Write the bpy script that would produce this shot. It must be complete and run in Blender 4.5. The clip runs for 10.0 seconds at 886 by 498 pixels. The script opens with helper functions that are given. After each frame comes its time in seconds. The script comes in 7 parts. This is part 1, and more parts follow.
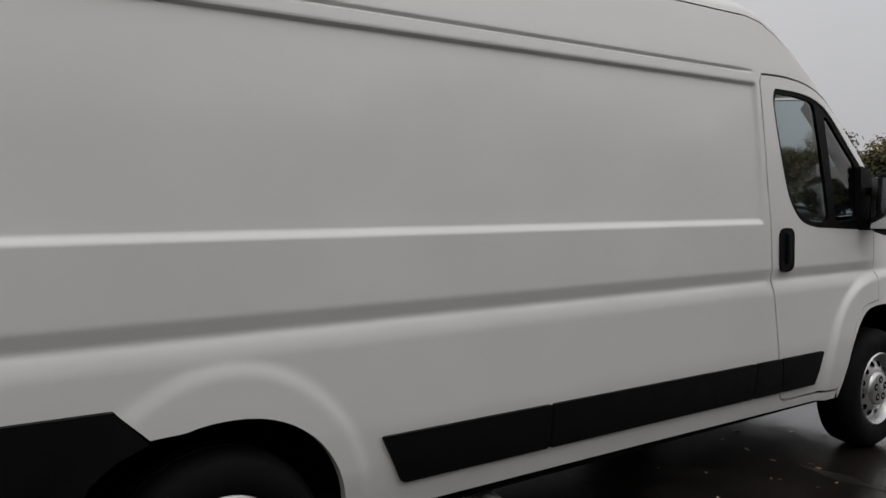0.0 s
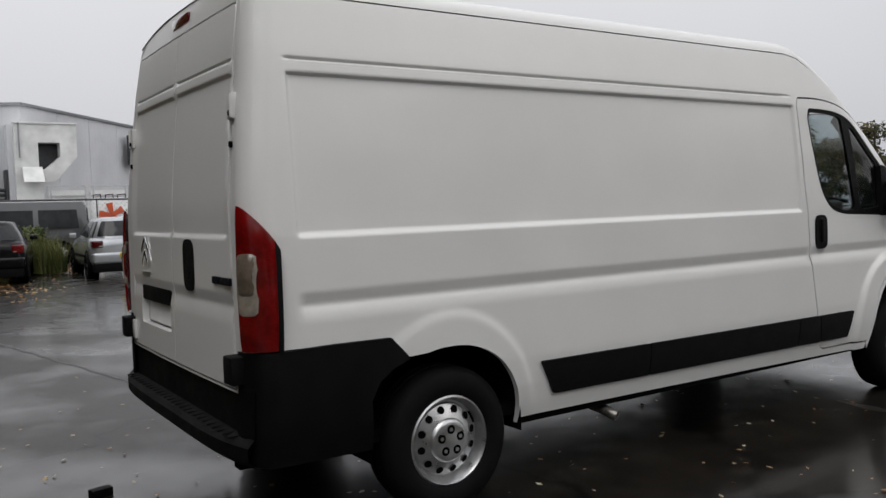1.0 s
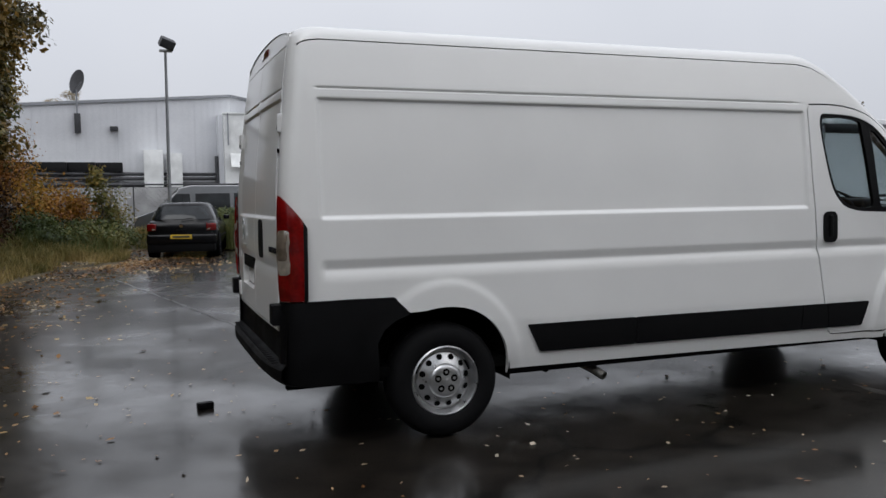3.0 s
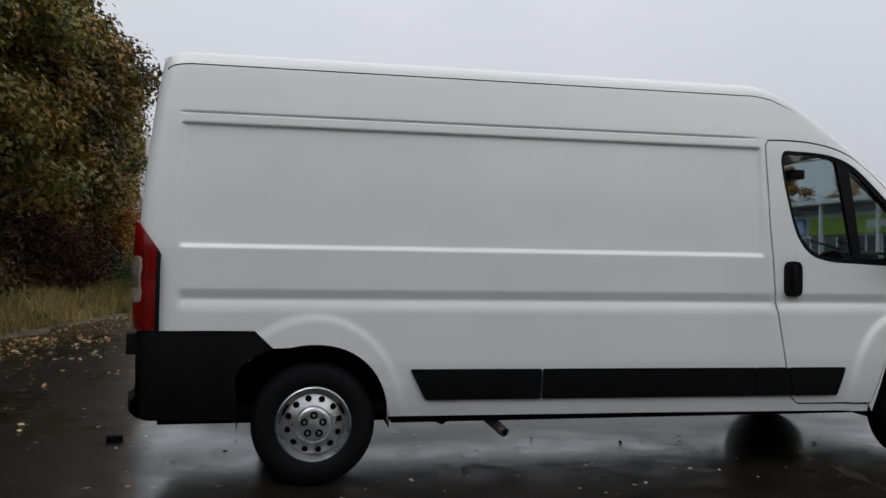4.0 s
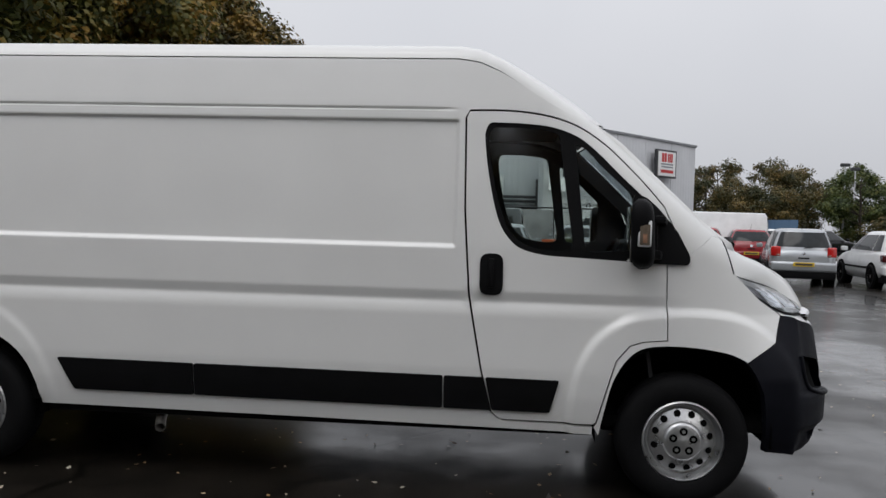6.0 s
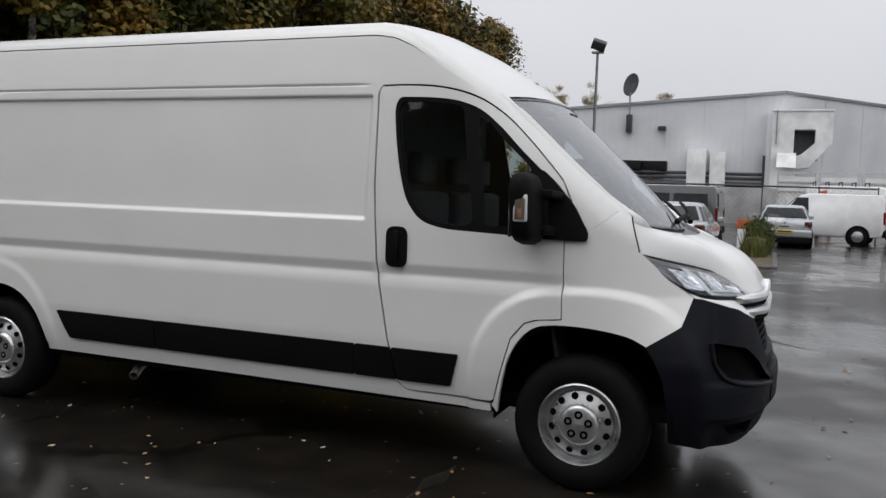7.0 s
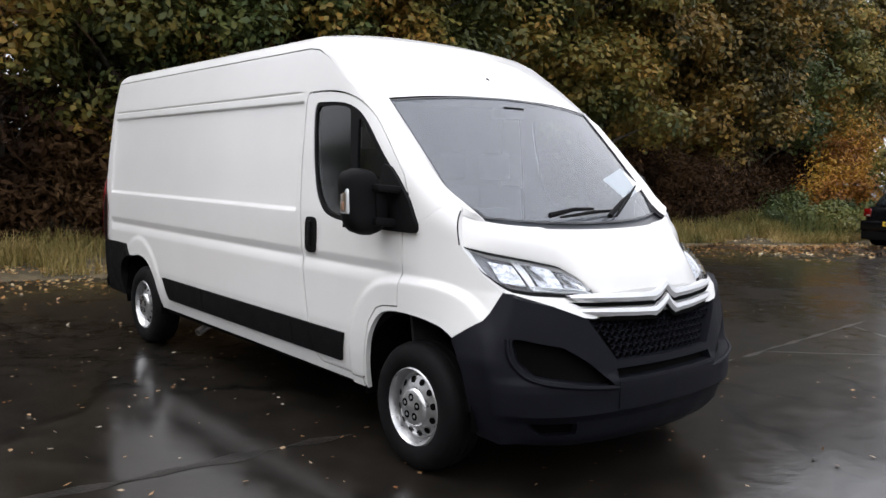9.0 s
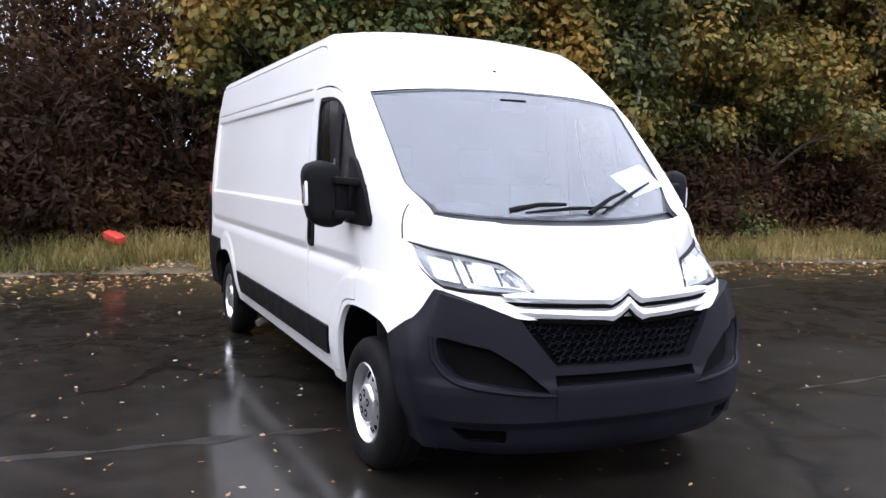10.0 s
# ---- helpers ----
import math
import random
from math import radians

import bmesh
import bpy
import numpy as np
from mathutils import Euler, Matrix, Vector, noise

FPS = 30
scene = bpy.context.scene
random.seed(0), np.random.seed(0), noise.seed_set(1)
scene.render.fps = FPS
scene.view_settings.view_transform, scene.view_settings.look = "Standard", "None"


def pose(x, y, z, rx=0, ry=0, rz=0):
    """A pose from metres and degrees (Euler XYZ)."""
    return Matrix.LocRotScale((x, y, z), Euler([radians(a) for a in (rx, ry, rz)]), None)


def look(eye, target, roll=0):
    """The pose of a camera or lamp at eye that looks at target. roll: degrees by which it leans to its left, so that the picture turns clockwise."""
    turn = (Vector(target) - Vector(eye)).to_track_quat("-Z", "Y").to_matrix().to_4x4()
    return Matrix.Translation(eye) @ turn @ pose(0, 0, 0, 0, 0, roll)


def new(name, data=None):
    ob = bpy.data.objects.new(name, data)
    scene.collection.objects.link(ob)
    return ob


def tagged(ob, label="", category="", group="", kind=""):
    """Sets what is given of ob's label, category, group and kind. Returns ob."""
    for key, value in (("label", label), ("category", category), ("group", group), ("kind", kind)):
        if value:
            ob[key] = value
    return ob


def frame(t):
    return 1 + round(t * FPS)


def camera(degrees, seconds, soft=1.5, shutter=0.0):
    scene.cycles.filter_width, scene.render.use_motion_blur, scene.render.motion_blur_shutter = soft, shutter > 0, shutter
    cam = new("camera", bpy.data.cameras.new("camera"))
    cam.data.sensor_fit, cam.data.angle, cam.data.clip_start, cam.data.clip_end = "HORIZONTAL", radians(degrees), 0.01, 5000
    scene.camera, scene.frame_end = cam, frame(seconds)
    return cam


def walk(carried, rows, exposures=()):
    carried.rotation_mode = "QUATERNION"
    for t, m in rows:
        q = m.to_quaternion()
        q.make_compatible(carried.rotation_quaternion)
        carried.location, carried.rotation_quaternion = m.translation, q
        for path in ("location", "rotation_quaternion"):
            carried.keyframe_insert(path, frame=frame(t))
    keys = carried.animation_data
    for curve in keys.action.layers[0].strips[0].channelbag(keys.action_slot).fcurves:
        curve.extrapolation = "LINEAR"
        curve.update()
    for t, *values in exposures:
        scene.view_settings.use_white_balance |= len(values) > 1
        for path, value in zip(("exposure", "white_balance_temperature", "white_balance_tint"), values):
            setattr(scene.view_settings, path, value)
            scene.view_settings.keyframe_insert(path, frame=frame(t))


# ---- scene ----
cam = camera(56.0, 10.0, soft=1.5)
PATH = [
    (0, (-0.954, -3.365, 1.459), (0.241, -1.766, 1.347), -0.1),
    (0.5, (-1.608, -3.67, 1.405), (-0.403, -2.08, 1.263), -0.4),
    (1, (-2.167, -4.223, 1.468), (-1.06, -2.561, 1.363), -1.8),
    (1.5, (-2.527, -4.737, 1.501), (-1.52, -3.011, 1.403), 0.4),
    (2, (-2.667, -5.041, 1.509), (-1.778, -3.255, 1.375), -0.8),
    (2.1, (-2.645, -5.156, 1.492), (-1.783, -3.355, 1.382), -0.7),
    (3.3, (-1.287, -5.755, 1.473), (-0.675, -3.854, 1.358), 0.3),
    (3.5, (-0.929, -5.801, 1.478), (-0.409, -3.87, 1.433), 1.5),
    (4, (-0.207, -5.772, 1.305), (0.178, -3.81, 1.329), 0.9),
    (4.5, (0.628, -5.764, 1.402), (0.973, -3.797, 1.291), 0.5),
    (5, (1.465, -5.722, 1.356), (1.656, -3.735, 1.227), 2.6),
    (5.5, (2.249, -5.618, 1.42), (2.204, -3.619, 1.362), 0.9),
    (6, (3.142, -5.5, 1.501), (2.958, -3.509, 1.43), 1.5),
    (6.2, (3.482, -5.414, 1.499), (3.133, -3.445, 1.454), 1.7),
    (7.3, (5.393, -5.044, 1.533), (4.554, -3.235, 1.374), 0.6),
    (7.5, (5.697, -4.935, 1.531), (4.766, -3.17, 1.394), -0.3),
    (8, (6.421, -4.612, 1.56), (5.305, -2.96, 1.402), 1.9),
    (8.5, (7.01, -4.198, 1.565), (5.691, -2.704, 1.396), 1.7),
    (9, (7.513, -3.705, 1.638), (5.984, -2.43, 1.446), 1.1),
    (9.5, (7.857, -3.069, 1.571), (6.173, -2.007, 1.387), 0.4),
    (10, (8.146, -2.457, 1.569), (6.336, -1.625, 1.392), 1.3),
]
from mathutils import geometry

# seconds, stops, kelvin, tint
EXPOSURES = [(0, -0.38, 6750, 10), (0.5, -0.05, 6800, 10), (1, -0.05, 6650, 10), (1.5, 0.12, 6550, 10), (2, 0.14, 6550, 10), (3.5, -0.15, 6250, 10), (4, -0.2, 6350, 10), (4.5, -0.13, 6500, 10), (5, 0.24, 6550, 10), (5.5, 0.05, 6550, 10), (6, -0.12, 6500, 10), (7.5, 0.05, 6600, 10), (8.5, 0.36, 6700, 10), (9, 0.72, 6450, 12), (9.5, 1.15, 6200, 15), (10, 1.45, 5980, 17)]
walk(cam, [(t, look(eye, target, roll)) for t, eye, target, roll in PATH], EXPOSURES)

# ---- overcast daylight ----
world = bpy.data.worlds.new("overcast")
scene.world = world
world.use_nodes = True
wn, wl = world.node_tree.nodes, world.node_tree.links
wn.clear()
sky = wn.new("ShaderNodeTexSky")
sky.sky_type, sky.sun_disc = "NISHITA", False
sky.sun_elevation, sky.sun_rotation = radians(32), radians(140)
sky.air_density, sky.dust_density, sky.ozone_density = 1.0, 6.0, 1.0
grey = wn.new("ShaderNodeHueSaturation")
grey.inputs["Saturation"].default_value = 0.25
cloud_pos = wn.new("ShaderNodeTexCoord")
cloud_noise = wn.new("ShaderNodeTexNoise")
cloud_noise.inputs["Scale"].default_value, cloud_noise.inputs["Detail"].default_value = 1.6, 4.0
cloud_ramp = wn.new("ShaderNodeValToRGB")
cloud_ramp.color_ramp.elements[0].position, cloud_ramp.color_ramp.elements[1].position = 0.25, 0.75
cloud_ramp.color_ramp.elements[0].color, cloud_ramp.color_ramp.elements[1].color = (6.0, 6.2, 6.7, 1), (7.2, 7.3, 7.7, 1)
height = wn.new("ShaderNodeSeparateXYZ")
lift = wn.new("ShaderNodeMapRange")
lift.inputs["From Min"].default_value, lift.inputs["From Max"].default_value = 0.0, 1.0
lift.inputs["To Min"].default_value, lift.inputs["To Max"].default_value = 1.0, 2.0
bright = wn.new("ShaderNodeVectorMath")
bright.operation = "SCALE"
veil = wn.new("ShaderNodeMix")
veil.data_type = "RGBA"
veil.inputs[0].default_value = 0.85
wback, wout = wn.new("ShaderNodeBackground"), wn.new("ShaderNodeOutputWorld")
wback.inputs["Strength"].default_value = 0.1
wl.new(sky.outputs[0], grey.inputs["Color"])
wl.new(cloud_pos.outputs["Generated"], cloud_noise.inputs["Vector"])
wl.new(cloud_pos.outputs["Generated"], height.inputs[0])
wl.new(height.outputs["Z"], lift.inputs["Value"])
wl.new(cloud_noise.outputs[0], cloud_ramp.inputs[0])
wl.new(cloud_ramp.outputs[0], bright.inputs[0])
wl.new(lift.outputs[0], bright.inputs["Scale"])
wl.new(grey.outputs[0], veil.inputs[6])
wl.new(bright.outputs[0], veil.inputs[7])
wl.new(veil.outputs[2], wback.inputs["Color"])
wl.new(wback.outputs[0], wout.inputs[0])
sun = new("sun", bpy.data.lights.new("sun", "SUN"))
sun.data.energy, sun.data.angle, sun.data.color = 0.85, radians(40), (1.0, 0.98, 0.96)
sun.matrix_world = look((-5, -6, 14), (0, 0, 0))


# ---- helpers for materials ----
def material(name, color, rough=0.5, metal=0.0, vary=0.1, scale=6.0, bump=0.0, coat=0.0, fine=60.0, spec=0.5, second=None, island=0.0, rough_vary=0.0, emit=None):
    """A surface with variation at two scales; second is a stain colour, island a spread per leaf or piece."""
    m = bpy.data.materials.new(name)
    m.use_nodes = True
    n, l = m.node_tree.nodes, m.node_tree.links
    b = n["Principled BSDF"]
    b.inputs["Roughness"].default_value, b.inputs["Metallic"].default_value = rough, metal
    b.inputs["Coat Weight"].default_value, b.inputs["Coat Roughness"].default_value = coat, 0.06
    b.inputs["Specular IOR Level"].default_value = spec
    pos = n.new("ShaderNodeTexCoord")
    big, small = n.new("ShaderNodeTexNoise"), n.new("ShaderNodeTexNoise")
    big.inputs["Scale"].default_value, big.inputs["Detail"].default_value = scale, 5.0
    small.inputs["Scale"].default_value, small.inputs["Detail"].default_value = fine, 3.0
    for t in (big, small):
        l.new(pos.outputs["Object"], t.inputs["Vector"])
    mixed = n.new("ShaderNodeMath")
    mixed.operation = "MULTIPLY_ADD"
    mixed.inputs[1].default_value = 0.35
    l.new(small.outputs[0], mixed.inputs[0])
    l.new(big.outputs[0], mixed.inputs[2])
    ramp = n.new("ShaderNodeValToRGB")
    dark = second if second else tuple(c * (1 - vary) for c in color)
    lite = tuple(min(1, c * (1 + vary)) for c in color)
    ramp.color_ramp.elements[0].position, ramp.color_ramp.elements[1].position = 0.5, 0.85
    ramp.color_ramp.elements[0].color, ramp.color_ramp.elements[1].color = (*dark, 1), (*lite, 1)
    l.new(mixed.outputs[0], ramp.inputs[0])
    l.new(ramp.outputs[0], b.inputs["Base Color"])
    if rough_vary:
        r = n.new("ShaderNodeMapRange")
        r.inputs["From Min"].default_value, r.inputs["From Max"].default_value = 0.35, 0.7
        r.inputs["To Min"].default_value, r.inputs["To Max"].default_value = rough, rough + rough_vary
        l.new(big.outputs[0], r.inputs["Value"])
        l.new(r.outputs[0], b.inputs["Roughness"])
    if bump:
        k = n.new("ShaderNodeBump")
        k.inputs["Strength"].default_value, k.inputs["Distance"].default_value = bump, 0.01
        l.new(small.outputs[0], k.inputs["Height"])
        l.new(k.outputs[0], b.inputs["Normal"])
    if emit:
        b.inputs["Emission Color"].default_value, b.inputs["Emission Strength"].default_value = (*emit[0], 1), emit[1]
    return m


def leafy(name, colors, rough=0.5, through_light=0.2):
    """Leaf or blade colours spread over the islands of one mesh, with light coming through."""
    m = bpy.data.materials.new(name)
    m.use_nodes = True
    n, l = m.node_tree.nodes, m.node_tree.links
    b = n["Principled BSDF"]
    geo, ramp = n.new("ShaderNodeNewGeometry"), n.new("ShaderNodeValToRGB")
    while len(ramp.color_ramp.elements) < len(colors):
        ramp.color_ramp.elements.new(0.5)
    for i, c in enumerate(colors):
        ramp.color_ramp.elements[i].position = i / (len(colors) - 1)
        ramp.color_ramp.elements[i].color = (*c, 1)
    pos, patch, add = n.new("ShaderNodeTexCoord"), n.new("ShaderNodeTexNoise"), n.new("ShaderNodeMath")
    patch.inputs["Scale"].default_value, patch.inputs["Detail"].default_value = 0.55, 2.0
    l.new(pos.outputs["Object"], patch.inputs["Vector"])
    spread = n.new("ShaderNodeMapRange")
    spread.inputs["From Min"].default_value, spread.inputs["From Max"].default_value = 0.3, 0.7
    spread.inputs["To Min"].default_value, spread.inputs["To Max"].default_value = -0.25, 0.75
    l.new(patch.outputs[0], spread.inputs["Value"])
    add.operation, add.inputs[1].default_value, add.use_clamp = "MULTIPLY_ADD", 0.5, True
    l.new(geo.outputs["Random Per Island"], add.inputs[0])
    l.new(spread.outputs[0], add.inputs[2])
    l.new(add.outputs[0], ramp.inputs[0])
    l.new(ramp.outputs[0], b.inputs["Base Color"])
    b.inputs["Roughness"].default_value = rough
    b.inputs["Specular IOR Level"].default_value = 0.1 if rough > 0.6 else 0.3
    tr, mix, out = n.new("ShaderNodeBsdfTranslucent"), n.new("ShaderNodeMixShader"), n["Material Output"]
    l.new(ramp.outputs[0], tr.inputs["Color"])
    mix.inputs[0].default_value = through_light
    l.new(b.outputs[0], mix.inputs[1])
    l.new(tr.outputs[0], mix.inputs[2])
    l.new(mix.outputs[0], out.inputs[0])
    return m


def glazing(name, tint, ior=1.5, rough=0.0, film=0.0):
    """A pane: gloss by Fresnel over a tinted clear sheet, with a film of fine rain and painted sky sheen on it."""
    m = bpy.data.materials.new(name)
    m.use_nodes = True
    n, l = m.node_tree.nodes, m.node_tree.links
    n.remove(n["Principled BSDF"])
    out = n["Material Output"]
    clear, gloss, mix = n.new("ShaderNodeBsdfTransparent"), n.new("ShaderNodeBsdfGlossy"), n.new("ShaderNodeMixShader")
    slant, fifth, fres = n.new("ShaderNodeLayerWeight"), n.new("ShaderNodeMath"), n.new("ShaderNodeMapRange")
    clear.inputs[0].default_value = (*tint, 1)
    gloss.inputs["Roughness"].default_value = rough
    fifth.operation, fifth.inputs[1].default_value = "POWER", 4.0
    fres.inputs["To Min"].default_value = ((ior - 1) / (ior + 1)) ** 2 * 1.6
    l.new(slant.outputs["Facing"], fifth.inputs[0])
    l.new(fifth.outputs[0], fres.inputs["Value"])
    l.new(fres.outputs[0], mix.inputs[0])
    body = clear
    if film:
        wet, drops, pos, fm, rng = n.new("ShaderNodeBsdfDiffuse"), n.new("ShaderNodeTexNoise"), n.new("ShaderNodeTexCoord"), n.new("ShaderNodeMixShader"), n.new("ShaderNodeMapRange")
        # bluish diffuse colour: rain mist with the sky's reflection painted into it
        wet.inputs[0].default_value = (0.70, 0.755, 0.83, 1)
        drops.inputs["Scale"].default_value, drops.inputs["Detail"].default_value = 5.0, 8.0
        rng.inputs["From Min"].default_value, rng.inputs["From Max"].default_value = 0.3, 0.7
        rng.inputs["To Min"].default_value, rng.inputs["To Max"].default_value = film * 0.9, film * 1.1
        l.new(pos.outputs["Object"], drops.inputs["Vector"])
        l.new(drops.outputs[0], rng.inputs["Value"])
        l.new(rng.outputs[0], fm.inputs[0])
        l.new(clear.outputs[0], fm.inputs[1])
        l.new(wet.outputs[0], fm.inputs[2])
        body = fm
    l.new(body.outputs[0], mix.inputs[1])
    l.new(gloss.outputs[0], mix.inputs[2])
    l.new(mix.outputs[0], out.inputs[0])
    return m


WHITE = material("white_paint", (0.73, 0.73, 0.715), 0.28, vary=0.02, scale=2.0, coat=0.6, fine=300, bump=0.01, rough_vary=0.12)
BLACK_PLASTIC = material("black_plastic", (0.0035, 0.0035, 0.004), 0.55, vary=0.25, scale=7, bump=0.25, fine=350, rough_vary=0.15, spec=0.12)
GREY_PLASTIC = material("charcoal_plastic", (0.006, 0.0065, 0.010), 0.45, vary=0.18, scale=5, bump=0.2, fine=350, rough_vary=0.15, spec=0.12)
LINER = material("arch_liner", (0.003, 0.003, 0.003), 0.85, vary=0.3, spec=0.05)
RUBBER = material("tyre_rubber", (0.0035, 0.0035, 0.004), 0.65, vary=0.25, scale=12, bump=0.2, fine=120, rough_vary=0.2, spec=0.14)
STEEL = material("silver_wheel_paint", (0.52, 0.525, 0.53), 0.27, 0.92, vary=0.12, scale=14, bump=0.04, rough_vary=0.15)
DARK_HOLE = material("dark_gap", (0.002, 0.002, 0.002), 0.8, spec=0.05)
CHROME = material("chrome", (0.75, 0.76, 0.78), 0.08, 1.0, vary=0.03)
SATIN = material("satin_aluminium", (0.80, 0.81, 0.82), 0.42, 0.6, vary=0.05)
RED_LENS = material("red_lens", (0.14, 0.003, 0.003), 0.2, vary=0.35, scale=9, coat=0.2, spec=0.35)
DARK_LENS = material("dark_tail_lens", (0.07, 0.006, 0.007), 0.15, vary=0.15, scale=8, coat=0.6)
BRIGHT_LENS = material("bright_red_lens", (0.50, 0.016, 0.014), 0.15, vary=0.15, scale=8, coat=0.6)
CLEAR_LENS = material("pale_lens", (0.27, 0.24, 0.20), 0.12, vary=0.2, scale=18, coat=1.0)
SMOKED_LENS = material("smoked_amber_lens", (0.13, 0.105, 0.08), 0.12, vary=0.3, scale=14, coat=0.8)
ORANGE_LENS = material("orange_lens", (0.30, 0.16, 0.10), 0.15, vary=0.2, scale=40, coat=1.0)
GLASS = glazing("door_glass", (0.72, 0.78, 0.76), 1.5, 0.09)
SCREEN = glazing("rain_and_sheen_screen", (0.60, 0.67, 0.72), 1.5, 0.05, 0.19)
LAMP_GLASS = glazing("lamp_glass", (0.93, 0.95, 0.97), 1.45)
FABRIC = material("dark_seat_fabric", (0.035, 0.036, 0.042), 0.9, vary=0.3, bump=0.4, fine=200)
DASH = material("dark_dashboard", (0.022, 0.022, 0.025), 0.6, vary=0.2, bump=0.2, fine=200)
CABIN = material("grey_cabin_lining", (0.05, 0.05, 0.053), 0.85, vary=0.15)
PAPER = material("white_paper", (0.85, 0.85, 0.84), 0.7, vary=0.04)
FRIT = material("grey_ceramic_edge", (0.035, 0.037, 0.042), 0.3, vary=0.2)
BARE_STEEL = material("exhaust_steel", (0.45, 0.43, 0.40), 0.3, 0.9, vary=0.3, scale=30)


# ---- helpers for meshes ----
def finish(name, bm, mats, parent=None, label="", smooth=35):
    """Links a bmesh as one object under a thing or part."""
    me = bpy.data.meshes.new(name)
    bm.to_mesh(me)
    bm.free()
    for m in mats if isinstance(mats, (list, tuple)) else [mats]:
        me.materials.append(m)
    if smooth:
        me.polygons.foreach_set("use_smooth", [True] * len(me.polygons))
        me.set_sharp_from_angle(angle=radians(smooth))
    ob = new(name, me)
    if parent:
        ob.parent = parent
        ob.matrix_parent_inverse = parent.matrix_world.inverted()
    if label:
        ob["label"] = label
    return ob


part = finish


def thing(name, label, category, at=(0, 0, 0), group="", kind=""):
    ob = new(name)
    ob.empty_display_size = 0.2
    ob.location = at
    bpy.context.view_layer.update()
    return tagged(ob, label, category, group, kind)


def box(bm, x0, x1, y0, y1, z0, z1, bevel=0.0, seg=2):
    vs = [bm.verts.new((x, y, z)) for x in (x0, x1) for y in (y0, y1) for z in (z0, z1)]
    fs = [bm.faces.new([vs[i] for i in q]) for q in ((0, 1, 3, 2), (4, 6, 7, 5), (0, 4, 5, 1), (2, 3, 7, 6), (0, 2, 6, 4), (1, 5, 7, 3))]
    if bevel:
        es = list({e for f in fs for e in f.edges})
        bmesh.ops.bevel(bm, geom=es, offset=bevel, segments=seg, profile=0.6, affect="EDGES")
    return bm


def boxed(*a, **k):
    return box(bmesh.new(), *a, **k)


def facing(bm, way):
    """Turns a sheet's faces to look the given way."""
    bm.normal_update()
    if sum(f.normal.dot(Vector(way)) * f.calc_area() for f in bm.faces) < 0:
        bmesh.ops.reverse_faces(bm, faces=bm.faces[:])
    return bm


def frame_axes(d):
    d = Vector(d).normalized()
    a = d.orthogonal().normalized()
    return d, a, d.cross(a)


def tube(bm, pts, radii, seg=10, caps=True, mat=0):
    """A tube through the points with a radius at each."""
    if not isinstance(radii, (list, tuple)):
        radii = [radii] * len(pts)
    pts = [Vector(p) for p in pts]
    rings, a = [], None
    for i, p in enumerate(pts):
        d = (pts[min(i + 1, len(pts) - 1)] - pts[max(i - 1, 0)]).normalized()
        a = d.orthogonal().normalized() if a is None else (a - d * a.dot(d)).normalized()
        b = d.cross(a)
        rings.append([bm.verts.new(p + radii[i] * (math.cos(t) * a + math.sin(t) * b)) for t in (2 * math.pi * k / seg for k in range(seg))])
    for r0, r1 in zip(rings, rings[1:]):
        for k in range(seg):
            bm.faces.new((r0[k], r0[(k + 1) % seg], r1[(k + 1) % seg], r1[k])).material_index = mat
    if caps:
        bm.faces.new(rings[0][::-1]).material_index = mat
        bm.faces.new(rings[-1]).material_index = mat
    return bm


def lathe(bm, profile, seg=40, mat=0, close=False):
    """Turns (radius, y) round the y axis."""
    rings = [[bm.verts.new((r * math.cos(t), y, r * math.sin(t))) for t in (2 * math.pi * k / seg for k in range(seg))] for r, y in profile]
    pairs = list(zip(rings, rings[1:])) + ([(rings[-1], rings[0])] if close else [])
    for r0, r1 in pairs:
        for k in range(seg):
            bm.faces.new((r0[k], r0[(k + 1) % seg], r1[(k + 1) % seg], r1[k])).material_index = mat
    return bm


def grid_surface(bm, rows, flip=False, mat=0):
    """Faces between rows of points of equal length."""
    vs = [[bm.verts.new(p) for p in r] for r in rows]
    for r0, r1 in zip(vs, vs[1:]):
        for k in range(len(r0) - 1):
            q = (r0[k], r0[k + 1], r1[k + 1], r1[k])
            bm.faces.new(q[::-1] if flip else q).material_index = mat
    return vs


def thicken(bm, t):
    """A sheet made solid."""
    bmesh.ops.recalc_face_normals(bm, faces=bm.faces[:])
    bmesh.ops.solidify(bm, geom=bm.faces[:], thickness=t)
    return bm


def smooth_line(pts, n=6):
    """Catmull-Rom through the points."""
    p = [np.array(q, float) for q in pts]
    p = [2 * p[0] - p[1]] + p + [2 * p[-1] - p[-2]]
    out = []
    for a, b, c, d in zip(p, p[1:], p[2:], p[3:]):
        for t in np.linspace(0, 1, n, endpoint=False):
            out.append(tuple(0.5 * (2 * b + (c - a) * t + (2 * a - 5 * b + 4 * c - d) * t * t + (3 * b - a - 3 * c + d) * t ** 3)))
    return out + [tuple(p[-2])]


def rounded(pts, r=0.03, n=4):
    """A closed outline with its corners rounded."""
    out = []
    for i in range(len(pts)):
        a, b, c = (np.array(pts[j % len(pts)], float) for j in (i - 1, i, i + 1))
        u, v = a - b, c - b
        k = min(r, 0.45 * np.linalg.norm(u), 0.45 * np.linalg.norm(v))
        p, q = b + u / np.linalg.norm(u) * k, b + v / np.linalg.norm(v) * k
        for t in np.linspace(0, 1, n + 1):
            out.append(tuple((1 - t) ** 2 * p + 2 * t * (1 - t) * b + t * t * q))
    return out


